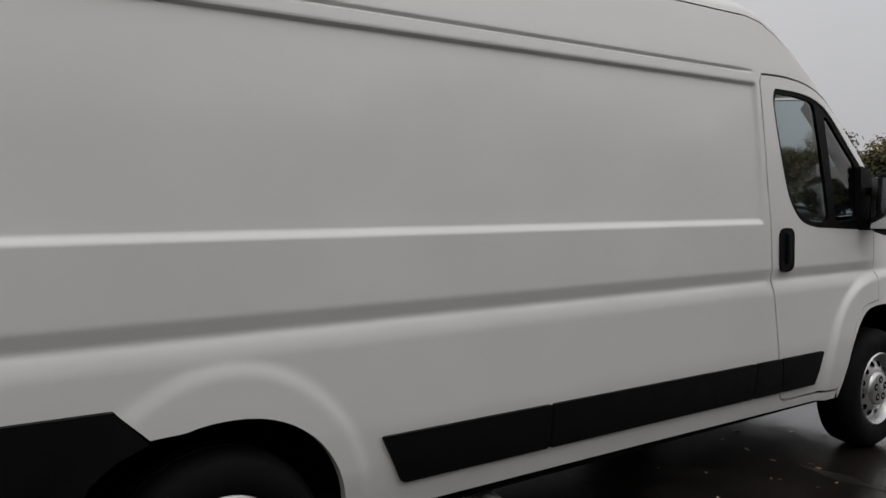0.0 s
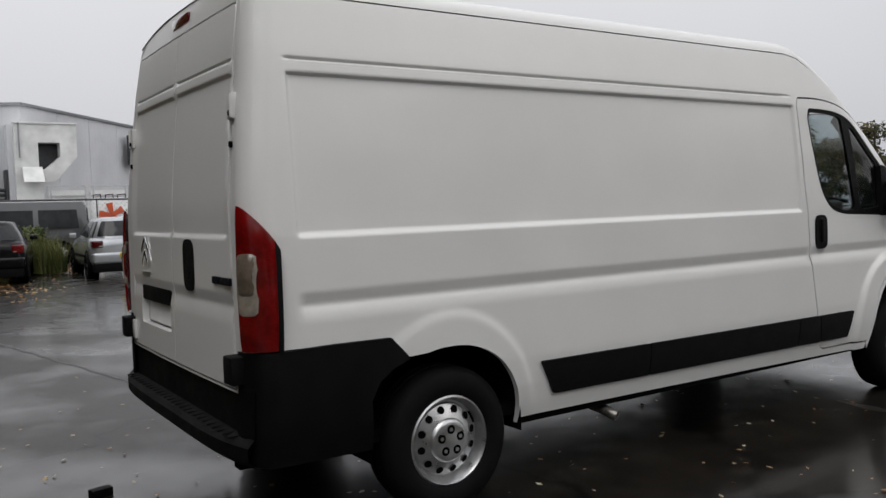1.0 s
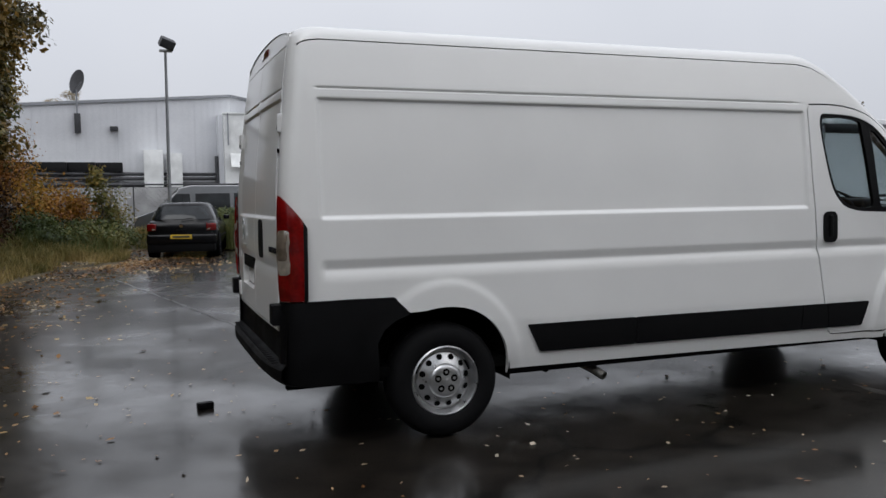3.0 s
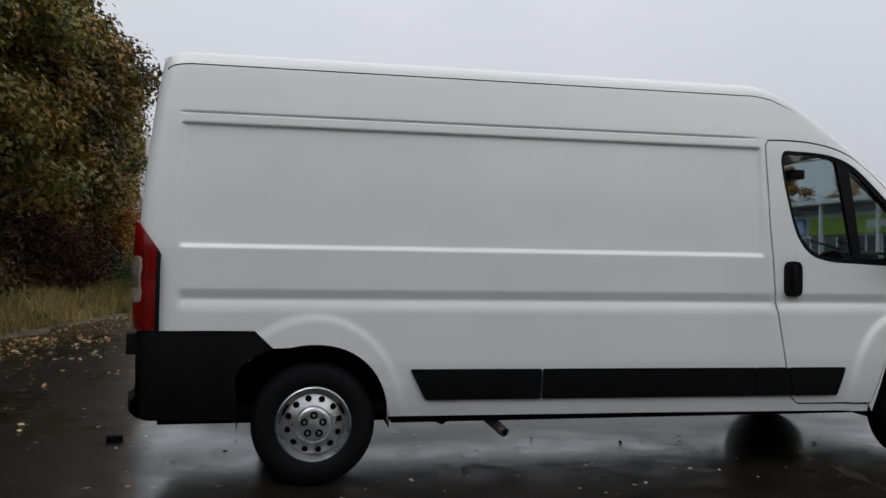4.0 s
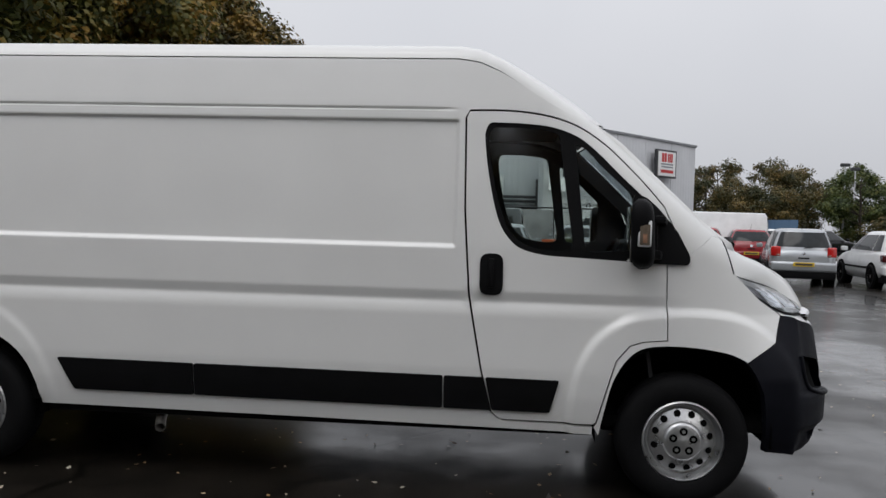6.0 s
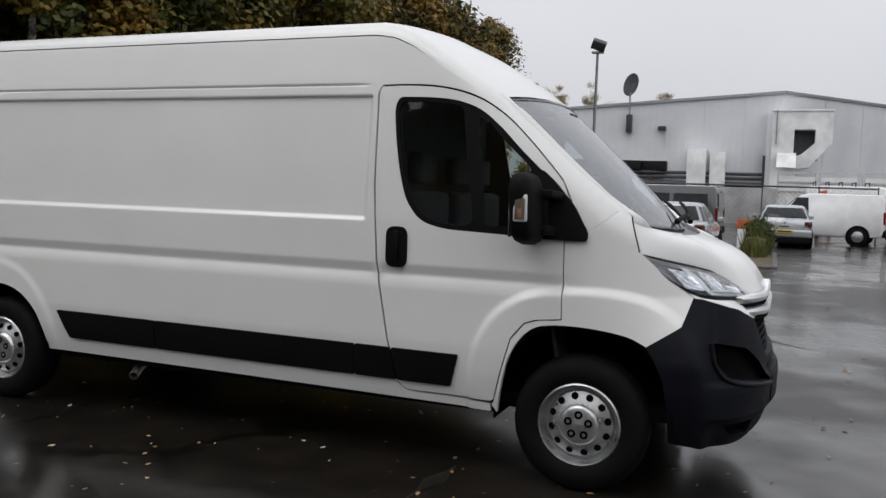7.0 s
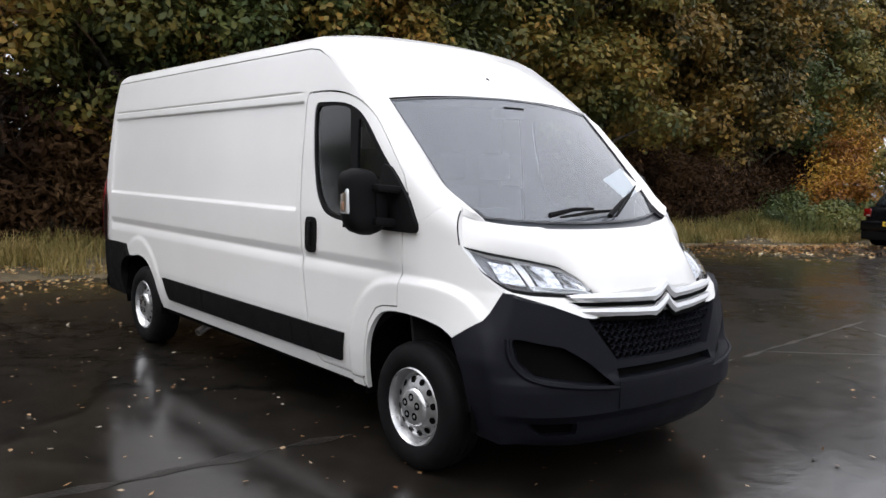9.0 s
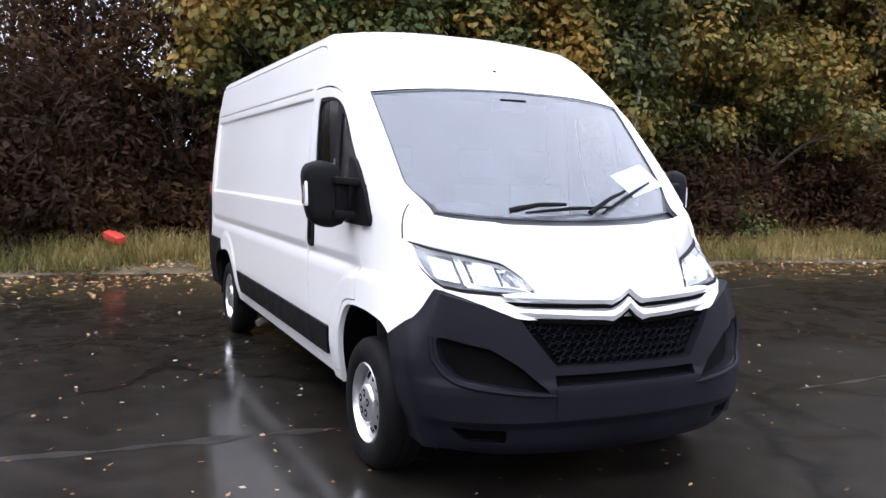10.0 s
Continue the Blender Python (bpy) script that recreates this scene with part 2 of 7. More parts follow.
def within(P, poly):
    x, y = P[:, 0], P[:, 1]
    res = np.zeros(len(P), bool)
    for (x0, y0), (x1, y1) in zip(poly, poly[1:] + poly[:1]):
        if y0 != y1:
            res ^= ((y0 > y) != (y1 > y)) & (x < (x1 - x0) * (y - y0) / (y1 - y0) + x0)
    return res


def dense(poly, step):
    out = []
    for a, b in zip(poly, poly[1:] + poly[:1]):
        n = max(1, int(math.hypot(b[0] - a[0], b[1] - a[1]) / step))
        out += [(a[0] + (b[0] - a[0]) * k / n, a[1] + (b[1] - a[1]) * k / n) for k in range(n)]
    return out


def sheet(outer, fn, us, vs, holes=(), flange=0.02, flip=False, step=0.035, mat=0):
    """A pressed panel: an outline in two coordinates, filled with a net of points and laid by fn(u, v, depth) in space,
    with its rims turned inwards."""
    loops = [dense(list(o), step) for o in (outer, *holes)]
    pts, edges = [], []
    for lp in loops:
        k = len(pts)
        pts += lp
        edges += [(k + i, k + (i + 1) % len(lp)) for i in range(len(lp))]
    U, V = np.meshgrid(us, vs)
    P = np.stack([U.ravel(), V.ravel()], 1)
    keep = within(P, loops[0])
    for h in loops[1:]:
        keep &= ~within(P, h)
    P = P[keep]
    near = np.full(len(P), 9.0)
    for lp in loops:
        for a, b in zip(lp, lp[1:] + lp[:1]):
            a, d = np.array(a), np.array(b) - np.array(a)
            t = np.clip(((P - a) @ d) / max(d @ d, 1e-12), 0, 1)
            near = np.minimum(near, np.hypot(*(P - a - t[:, None] * d).T))
    pts += [tuple(p) for p in P[near > 0.005]]
    co, _, faces, *_ = geometry.delaunay_2d_cdt([Vector(p) for p in pts], edges, [], 0, 1e-6)
    C = np.array([[sum(co[i][k] for i in f) / len(f) for k in (0, 1)] for f in faces])
    ok = within(C, loops[0])
    for h in loops[1:]:
        ok &= ~within(C, h)
    bm = bmesh.new()
    vv = [bm.verts.new(fn(c[0], c[1], 0.0)) for c in co]
    for f, o in zip(faces, ok):
        if o:
            bm.faces.new([vv[i] for i in (f[::-1] if flip else f)]).material_index = mat
    if flange:
        bm.verts.index_update()
        rim = [(e.verts[0], e.verts[1], e.link_loops[0].vert) for e in bm.edges if e.is_boundary]
        deep = {}
        for a, b, first in rim:
            for v in (a, b):
                if v not in deep:
                    c = co[v.index]
                    deep[v] = bm.verts.new(fn(c[0], c[1], flange))
            q = (b, a, deep[a], deep[b]) if first == a else (a, b, deep[b], deep[a])
            bm.faces.new(q).material_index = mat
    bmesh.ops.delete(bm, geom=[v for v in bm.verts if not v.link_faces], context="VERTS")
    return bm


def steps(a, b, d, *finer):
    """Values from a to b by d, with finer stretches (from, to, step)."""
    v = list(np.arange(a, b + d / 2, d))
    for f, t, s in finer:
        v = [q for q in v if not f <= q <= t] + list(np.arange(f, t + s / 2, s))
    return sorted(v)


def ease(t):
    t = min(1.0, max(0.0, t))
    return t * t * (3 - 2 * t)


# ---- the white panel van: x runs forward from the rear axle, its right side faces -y ----
def shoulder(x):
    """Height of the roof's shoulder and of the windscreen pillar."""
    return float(np.interp(x, [-0.9, -0.86, -0.80, -0.72, 2.78, 2.9, 3.02, 3.24, 3.46, 3.68, 3.91, 4.15, 4.3], [2.405, 2.437, 2.464, 2.475, 2.475, 2.456, 2.40, 2.255, 2.095, 1.905, 1.695, 1.495, 1.38]))


def rear_x(z):
    return float(np.interp(z, [0.4, 1.5, 1.8, 2.17, 2.38, 2.5], [-0.975, -0.97, -0.945, -0.905, -0.875, -0.855]))


def pressed(z):
    """The groove along the waist and the lines under the roof, as a depth."""
    g = 0.0
    if 1.065 <= z <= 1.12:
        g += 0.017 * (1.12 - z) / 0.055
    elif 0.985 <= z < 1.065:
        g += 0.017 * ((z - 0.985) / 0.08) ** 1.7
    return g


def side_w(x, z):
    """Half width of the body at a place along it and a height."""
    w = float(np.interp(z, [0.30, 0.36, 0.45, 0.56, 0.7, 1.0, 1.36, 1.7, 2.04, 2.14, 2.36, 2.46], [0.93, 0.955, 0.978, 0.998, 1.01, 1.012, 1.008, 0.984, 0.95, 0.938, 0.9, 0.875]))
    along = ease((x + 0.77) / 0.05) * (1 - ease((x - 3.75) / 0.35))
    w -= pressed(z) * along
    w -= 0.012 * max(0.0, 1 - abs(z - 2.105) / 0.009) * ease((x + 0.77) / 0.05) * (1 - ease((x - 2.66) / 0.14))
    fx, fz = min(x + 0.755, 2.80 - x), min(z - 1.345, 2.052 - z)
    if fx > 0 and fz > 0:
        w -= 0.018 * ease(fx / 0.022) * (ease(fz / 0.03) if z < 1.7 else ease(fz / 0.018))
    r = math.hypot(x / 0.535, (z - 0.36) / 0.63)
    w += 0.011 * ease((1.01 - r) / 0.10) * ease((z - 0.3) / 0.25)
    r = (abs((x - 4.045) / 0.64) ** 2.7 + abs((z - 0.36) / 0.705) ** 2.7) ** (1 / 2.7)
    w += 0.028 * ease((1.0 - r) / 0.065)
    if x > 3.75:
        w -= float(np.interp(z, [0.7, 0.8, 1.03, 1.25, 1.5], [0.06, 0.10, 0.25, 0.33, 0.36])) * (x - 3.75) ** 2
    d = max(0.0, shoulder(x) - z)
    k, q = max(0.0, 1 - d / 0.085), 1 - ease((x - 3.1) / 0.5)
    w -= q * 0.085 * (1 - math.sqrt(1 - 0.985 * k * k)) + (1 - q) * 0.075 * math.exp(-d / 0.05)
    k = rear_x(z) + 0.11 - x
    if k > 0:
        w -= 0.11 * (1 - math.sqrt(max(0.0, 1 - min(1, k / 0.11) ** 2)))
    return w


def rail(x):
    """Depth of the rounded roof rail below the shoulder."""
    return 0.085 * (1 - ease((x - 3.2) / 0.5))


def side_fn(s, out=0.0):
    return lambda u, v, d: Vector((u, s * (side_w(u, v) + out - d), v))


def arch(cx, a, b, t0, t1, n=18, p=2.0):
    """Wheel opening, an upright super-ellipse from angle t0 to t1 in degrees."""
    out = []
    for t in np.linspace(radians(t0), radians(t1), n):
        c, s = math.cos(t), math.sin(t)
        out.append((cx + a * math.copysign(abs(c) ** (2 / p), c), 0.36 + b * math.copysign(abs(s) ** (2 / p), s)))
    return out


van = thing("panel_van", "white high-roof panel van with black bumpers on wet asphalt", "van")
DOOR_REAR = [(3.05, 0.422), (3.008, 0.46), (2.95, 0.696), (2.876, 1.09), (2.842, 1.55), (2.832, 2.06)]
DOOR_TOP = [(2.85, 2.098), (2.984, 2.101), (3.13, 2.095), (3.29, 2.070), (3.44, 2.018), (3.58, 1.927), (3.69, 1.826), (3.80, 1.712), (3.90, 1.598)]
DOOR_ARCH = [(3.80, 0.882), (3.735, 0.86), (3.665, 0.775), (3.62, 0.617), (3.572, 0.43)]
FRONT_ARCH = smooth_line([(3.59, 0.36), (3.615, 0.50), (3.652, 0.655), (3.71, 0.765), (3.78, 0.832), (3.86, 0.857), (3.98, 0.863), (4.12, 0.854), (4.25, 0.832), (4.315, 0.808), (4.354, 0.787)], 3)
REAR_ARCH = arch(0.0, 0.425, 0.45, 106, 0, 20, 2.2)
LAMP_LOW = [(4.512, 0.892), (4.556, 1.03), (4.44, 1.105), (4.305, 1.235)]


def off(line, dx, dz):
    return [(x + dx, z + dz) for x, z in line]


def body_outline():
    roof = [(x, shoulder(x) - rail(x) - 0.007 * (1 - ease((x - 2.9) / 0.25))) for x in (*np.arange(4.20, 2.70, -0.025), 2.0, 1.0, 0.0, -0.7, -0.77, -0.82)]
    back = [(rear_x(z) + 0.035, z) for z in np.linspace(2.34, 0.89, 24)]
    return ([(0.425, 0.388), (2.0, 0.378), (3.555, 0.362), (3.556, 0.405)] + [(3.08, 0.41)] + off(DOOR_REAR, -0.007, 0)
            + off(smooth_line(DOOR_TOP, 3), 0, 0.006) + [(3.95, 1.50), (4.035, 1.34), (4.10, 1.392), (4.175, 1.452), (4.235, 1.425)] + roof + back + [(-0.33, 0.885), (-0.232, 0.79)] + REAR_ARCH)


def door_outline():
    return ([(3.09, 0.42)] + off(DOOR_REAR, 0.004, 0.002) + off(smooth_line(DOOR_TOP, 3), 0, -0.005) + [(3.943, 1.49), (3.918, 1.28), (3.928, 0.895)] + DOOR_ARCH + [(3.555, 0.42)])


def wing_outline():
    return ([(3.9505, 1.498), (4.0345, 1.3385), (4.1005, 1.3905), (4.1755, 1.4505), (4.2352, 1.4235), (4.262, 1.34), (4.30, 1.245)] + LAMP_LOW[::-1] + FRONT_ARCH[::-1] + [(3.565, 0.40)]
            + off(DOOR_ARCH[::-1], 0.006, -0.006) + [(3.934, 0.888), (3.925, 1.28)])


WINDOW = rounded([(2.934, 1.975), (2.955, 2.036), (3.15, 2.032), (3.30, 2.017), (3.44, 1.968), (3.56, 1.868), (3.66, 1.765), (3.84, 1.60), (3.88, 1.295), (3.50, 1.312), (3.26, 1.322), (3.12, 1.358), (3.03, 1.47), (2.985, 1.63), (2.95, 1.82)], 0.07)
PANE = rounded([(2.956, 1.965), (2.978, 2.012), (3.16, 2.010), (3.29, 1.994), (3.335, 1.975), (3.43, 1.345), (3.27, 1.348), (3.14, 1.382), (3.055, 1.485), (3.008, 1.64), (2.972, 1.82)], 0.06)
QUARTER = rounded([(3.425, 1.925), (3.475, 1.905), (3.60, 1.778), (3.735, 1.655), (3.73, 1.36), (3.49, 1.345)], 0.04)
Z_NET = steps(0.36, 2.44, 0.045, (0.36, 0.96, 0.014), (0.96, 0.969, 0.009), (0.97, 1.14, 0.009), (1.335, 1.385, 0.006), (2.03, 2.075, 0.006), (2.09, 2.12, 0.0045), (2.37, 2.40, 0.004), (2.40, 2.452, 0.006))
X_NET = steps(-0.97, 4.6, 0.05, (-0.97, -0.72, 0.011), (-0.56, 0.6, 0.02), (2.77, 2.81, 0.006), (3.36, 4.6, 0.014))

for s, side in ((-1, "right"), (1, "left")):
    fl = s > 0
    bm = bmesh.new()
    grid_surface(bm, [[(x, s * side_w(x, shoulder(x) - v), shoulder(x) - v) for v in rail(x) * (1 - np.linspace(0, 1, 14) ** 0.6)] for x in np.arange(-0.872, 3.72, 0.022)], flip=not fl)
    part("roof_rail", facing(bm, (0, s, 0.3)), WHITE, van)
    bm = bmesh.new()
    seam = DOOR_REAR + smooth_line(DOOR_TOP, 3)
    grid_surface(bm, [[(x - 0.02, s * (side_w(x, z) - 0.024), z - 0.005), (x + 0.02, s * (side_w(x, z) - 0.024), z + 0.012)] for x, z in DOOR_REAR])
    grid_surface(bm, [[(x, s * (side_w(x, z) - 0.026), z - 0.02), (x, s * (side_w(x, z) - 0.026), z + 0.02)] for x, z in smooth_line(DOOR_TOP, 3)])
    # near-black strips added behind the cab door gaps, painting the shade in them
    part("door_gap_shade", bm, DARK_HOLE, van)
    part("body_side", sheet(body_outline(), side_fn(s), X_NET, Z_NET, flip=fl, flange=0.03), WHITE, van)
    door = part("cab_door", sheet(door_outline(), side_fn(s), X_NET, Z_NET, holes=[WINDOW], flip=fl, flange=0.03), WHITE, van, "white cab door with a black window surround")
    part("window_surround", sheet(WINDOW, side_fn(s, -0.006), steps(2.9, 3.9, 0.06), steps(1.3, 2.05, 0.06), holes=[PANE, QUARTER], flip=fl, flange=0.02), BLACK_PLASTIC, door)
    for pane in (PANE, QUARTER):
        ob = part("window_pane", sheet(pane, side_fn(s, -0.014), steps(2.9, 3.9, 0.06), steps(1.3, 2.05, 0.06), flip=fl, flange=0), GLASS, door)
        ob.visible_shadow = False
    part("door_trim", sheet(door_outline(), side_fn(s, -0.036), steps(2.8, 3.95, 0.12), steps(0.42, 2.1, 0.12), holes=[PANE, QUARTER], flip=not fl, flange=0), DASH, door, "dark inner door trim")
    grip = rounded([(2.93, 1.10), (2.93, 1.325), (3.055, 1.325), (3.055, 1.10)], 0.05)
    handle = part("door_handle", sheet(grip, side_fn(s, 0.012), steps(2.9, 3.1, 0.03), steps(1.1, 1.33, 0.03), flip=fl, flange=0.03), BLACK_PLASTIC, door, "black plastic door handle")
    bm = boxed(2.975, 3.01, *sorted((s * 1.012, s * 1.036)), 1.14, 1.30, bevel=0.012)
    part("grip_bar", bm, BLACK_PLASTIC, handle)
    part("wing", sheet(wing_outline(), side_fn(s), steps(3.5, 4.6, 0.014), steps(0.36, 1.52, 0.014, (0.96, 1.14, 0.011)), flip=fl, flange=0.03), WHITE, van)
    # mouldings along the sill
    for a, b, c, d in ((0.545, 1.338, 0.64, 1.338), (1.346, 2.742, 1.346, 2.742), (2.75, 2.965, 2.75, 3.005), (2.975, 3.372, 3.012, 3.325)):
        o = rounded([(a, 0.668 - 0.005 * a), (b, 0.668 - 0.005 * b), (d, 0.487 - 0.005 * d), (c, 0.487 - 0.005 * c)], 0.012, 3)
        part("side_moulding", sheet(o, side_fn(s, 0.016), steps(0.5, 3.4, 0.08), steps(0.46, 0.68, 0.03), flip=fl, flange=0.03), BLACK_PLASTIC, van, "black plastic side moulding")
    # rear corner of the bumper
    o = [(-0.42, 0.39), (-0.44, 0.62)] + [(-0.40, 0.70), (-0.33, 0.75), (-0.24, 0.785), (-0.33, 0.887), (-0.60, 0.89), (-0.975, 0.885), (-0.985, 0.42), (-0.93, 0.395)]
    part("rear_bumper_corner", sheet(o, side_fn(s, 0.022), steps(-1.0, -0.2, 0.03), steps(0.38, 0.9, 0.05), flip=fl, flange=0.06), BLACK_PLASTIC, van)
    # lining of the wheel openings, and the dark inside of the body below
    for cx, (a, b) in ((0.0, (0.43, 0.455)), (4.035, (0.462, 0.497))):
        bm = bmesh.new()
        line = arch(cx, a, b, 183, -3, 24, 2.3)
        grid_surface(bm, [[(x, s * y, z) for x, z in line] for y in (0.985, 0.62)])
        c = [bm.verts.new((x, s * 0.62, z)) for x, z in line]
        bm.faces.new(c)
        part("wheel_arch_liner", bm, LINER, van)

# roof and forehead
bm = bmesh.new()
rows = []
for i in range(70):
    if i < 40:
        xe = xc = -0.87 + (2.78 + 0.87) * i / 39
    else:
        k = (i - 39) / 30
        xe, xc = 2.78 + (3.53 - 2.78) * k, 2.78 + (3.645 - 2.78) * k
    ze, zc = shoulder(xe), float(np.interp(xc, [-0.87, -0.7, -0.4, 2.55, 2.8, 3.0, 3.2, 3.44, 3.645], [2.495, 2.527, 2.54, 2.545, 2.53, 2.478, 2.383, 2.238, 2.085]))
    w = side_w(max(xe, -0.80), shoulder(max(xe, -0.80)))
    row = []
    for u in np.linspace(-1, 1, 41):
        e = abs(u) ** 2.6
        z = ze + (zc - ze) * (1 - e) - 0.0
        if abs(u) < 0.72 and xe < 2.6 and xe > -0.6:
            z -= 0.004 * ease((math.cos(u * 26) - 0.2) / 0.3)
        row.append((xc + (xe - xc) * u * u, u * w, z))
    row = [(xe, -w + 0.012, ze - 0.03)] + row + [(xe, w - 0.012, ze - 0.03)]
    rows.append(row)
grid_surface(bm, rows)
part("roof", bm, WHITE, van)

def cowl(u):
    a = abs(u)
    return Vector((4.50 - 0.225 * a ** 2.2 - 0.038 * a ** 10, 0.885 * u - math.copysign(0.026 * a ** 10, u), 1.318 + 0.035 * u * u + 0.05 * a ** 8))


# windscreen with its pillars
def screen_at(u, v):
    top = Vector((3.645 - 0.095 * u * u, 0.835 * u, 2.082 - 0.055 * u * u))
    low = Vector((4.41 - 0.205 * abs(u) ** 2.4, 0.825 * u, 1.338 + 0.05 * u * u))
    p = top.lerp(low, v)
    return p + Vector((0.7, 0, 0.7)) * (0.05 * v * (1 - v) * (1 - 0.5 * u * u))


def reach(v):
    """How far out the glass shows: its lower corners are rounded."""
    return 1 - 0.13 * ease((v - 0.72) / 0.28) ** 2


bm = bmesh.new()
grid_surface(bm, [[screen_at(u, v) for u in np.linspace(-1, 1, 25)] for v in np.linspace(0, 1, 13)])
screen = part("windscreen", facing(bm, (1, 0, 1)), SCREEN, van, "windscreen misted with fine rain, with a painted bluish sky sheen")
screen.visible_shadow = False
bm = bmesh.new()
lift = Vector((0.004, 0, 0.004))
for edge in (-1, 1):
    grid_surface(bm, [[screen_at(edge * (reach(v) - q), v) + lift for q in (0.012, 0.006, -0.01)] for v in np.linspace(0, 1, 28)])
grid_surface(bm, [[screen_at(u, v) + lift for u in np.linspace(-1, 1, 25)] for v in (0.0, 0.006, 0.012)])
grid_surface(bm, [[screen_at(u, v) + lift for u in np.linspace(-1, 1, 25)] for v in (0.988, 0.994, 1.0)])
part("black_glass_border", bm, FRIT, screen)
part("sensor_box", boxed(3.60, 3.72, -0.09, 0.09, 1.955, 2.03, bevel=0.015), BLACK_PLASTIC, screen)
for s in (-1, 1):
    bm = bmesh.new()
    rows = []
    for v in np.linspace(-0.03, 1, 31):
        x = 3.53 + (4.24 - 3.53) * v
        z = shoulder(x)
        a = Vector((x, s * side_w(x, z), z))
        b = (screen_at(s * reach(v), v) + Vector((0.006, 0, 0.007))).lerp(cowl(s * 0.87) + Vector((0, 0, 0.003)), ease((v - 0.80) / 0.20) ** 2)
        m = a.lerp(b, 0.5) + Vector((0.012, s * 0.010, 0.016)) * ease((v + 0.03) / 0.2)
        rows.append([a, a.lerp(m, 0.6) + Vector((0, s * 0.003, 0.004)), m, m.lerp(b, 0.6), b])
    rows.append([cowl(s * (1 - 0.13 * k)) + Vector((0.004, 0, -0.001)) for k in (0, 0.3, 0.5, 0.8, 1.0)])
    grid_surface(bm, rows, flip=s > 0)
    part("windscreen_pillar", bm, WHITE, van)
    bm = bmesh.new()
    grid_surface(bm, [[r[0] + Vector((-0.03, -s * 0.03, -0.10)), r[0] + Vector((-0.012, -s * 0.014, -0.014)), r[2] + Vector((-0.014, -s * 0.014, -0.016)), r[4] + Vector((-0.010, -s * 0.006, -0.012)), r[4] + Vector((-0.008, -s * 0.022, -0.010)), r[0] + Vector((-0.05, -s * 0.07, -0.08))] for r in rows])
    part("pillar_trim", bm, DASH, van)


def plan_y(table, y):
    y = abs(y)
    return float(np.interp(y, table[0], table[1])), float(np.interp(y, table[0], table[2]))


BONNET_EDGE = ((0, 0.25, 0.42, 0.445, 0.475, 0.53, 0.65, 0.80, 0.905), (4.89, 4.865, 4.805, 4.775, 4.70, 4.61, 4.525, 4.40, 4.285), (1.04, 1.035, 1.022, 1.04, 1.095, 1.148, 1.178, 1.212, 1.243))
LAMP_EDGE = ((0.45, 0.6, 0.75, 0.83, 0.87, 0.905), (4.80, 4.745, 4.66, 4.575, 4.45, 4.29), (1.005, 1.008, 1.018, 1.033, 1.10, 1.233))
BUMPER_TOP = ((0, 0.5, 0.56, 0.70, 0.83, 0.88), (4.915, 4.875, 4.85, 4.745, 4.60, 4.50), (0.905, 0.905, 0.915, 0.975, 1.025, 0.93))


bm = bmesh.new()
rows = []
for v in np.linspace(0, 1, 22):
    row = []
    for u in np.linspace(-1, 1, 49):
        x, z = plan_y(BONNET_EDGE, 0.905 * u)
        p = cowl(u).lerp(Vector((x, 0.905 * u, z)), v)
        crown = math.sin(math.pi * min(1, v ** 1.15)) * (1 - 0.75 * u * u - 0.22 * u ** 8)
        p += Vector((0.045 * crown, 0, 0.05 * crown))
        p.z += 0.008 * ease((abs(u) - 0.5) / 0.05) * (1 - v) * (1 - ease((abs(u) - 0.85) / 0.1))
        row.append(p)
    rows.append([row[0] + Vector((0, 0.006, -0.05))] + row + [row[-1] + Vector((0, -0.006, -0.05))])
rows.append([p + Vector((-0.012, 0, -0.03)) for p in rows[-1]])
rows.insert(0, [p + Vector((0.005, 0, -0.03)) for p in rows[0]])
grid_surface(bm, rows)
bonnet = part("bonnet", bm, WHITE, van)
bm = bmesh.new()
grid_surface(bm, [[cowl(u) + Vector((0.02, 0, -0.014)) for u in np.linspace(-0.88, 0.88, 25)],
                  [cowl(u).lerp(screen_at(u, 1), 0.5) + Vector((0, 0, -0.022)) for u in np.linspace(-0.88, 0.88, 25)],
                  [screen_at(u, 1) + Vector((-0.01, 0, -0.004)) for u in np.linspace(-0.88, 0.88, 25)]])
part("cowl_grille", bm, FRIT, van)
for u0, u1, h in ((-0.46, 0.22, 0.965), (0.10, 0.72, 0.80)):
    root = screen_at(u0, 0.985) + Vector((0.04, 0, 0.035))
    tip = screen_at(u1, h) + Vector((0.035, 0, 0.035))
    mid = root.lerp(tip, 0.55) + Vector((0.03, 0, 0.03))
    bm = bmesh.new()
    tube(bm, [root, root.lerp(mid, 0.5) + Vector((0.01, 0, 0.015)), mid], [0.016, 0.012, 0.009], 8)
    wiper = part("wiper", bm, BLACK_PLASTIC, van, "black windscreen wiper")
    bm = bmesh.new()
    a, b = screen_at(u0 + 0.12, 0.975) + Vector((0.02, 0, 0.02)), screen_at(u1 + 0.1, h - 0.03) + Vector((0.02, 0, 0.02))
    tube(bm, [a, a.lerp(b, 0.5) + Vector((0.008, 0, 0.008)), b], [0.007, 0.011, 0.006], 6)
    part("wiper_blade", bm, BLACK_PLASTIC, wiper)

for s in (-1, 1):
    line = smooth_line([(4.236, 1.42), (4.262, 1.34), (4.289, 1.248)], 5)
    part("bonnet_seam", tube(bmesh.new(), [(x, s * (side_w(x, z) + 0.001), z) for x, z in line], 0.0035, 6), DARK_HOLE, van)
LAMP_METAL = material("lamp_reflector", (0.55, 0.56, 0.58), 0.16, 0.9, vary=0.35, scale=30)
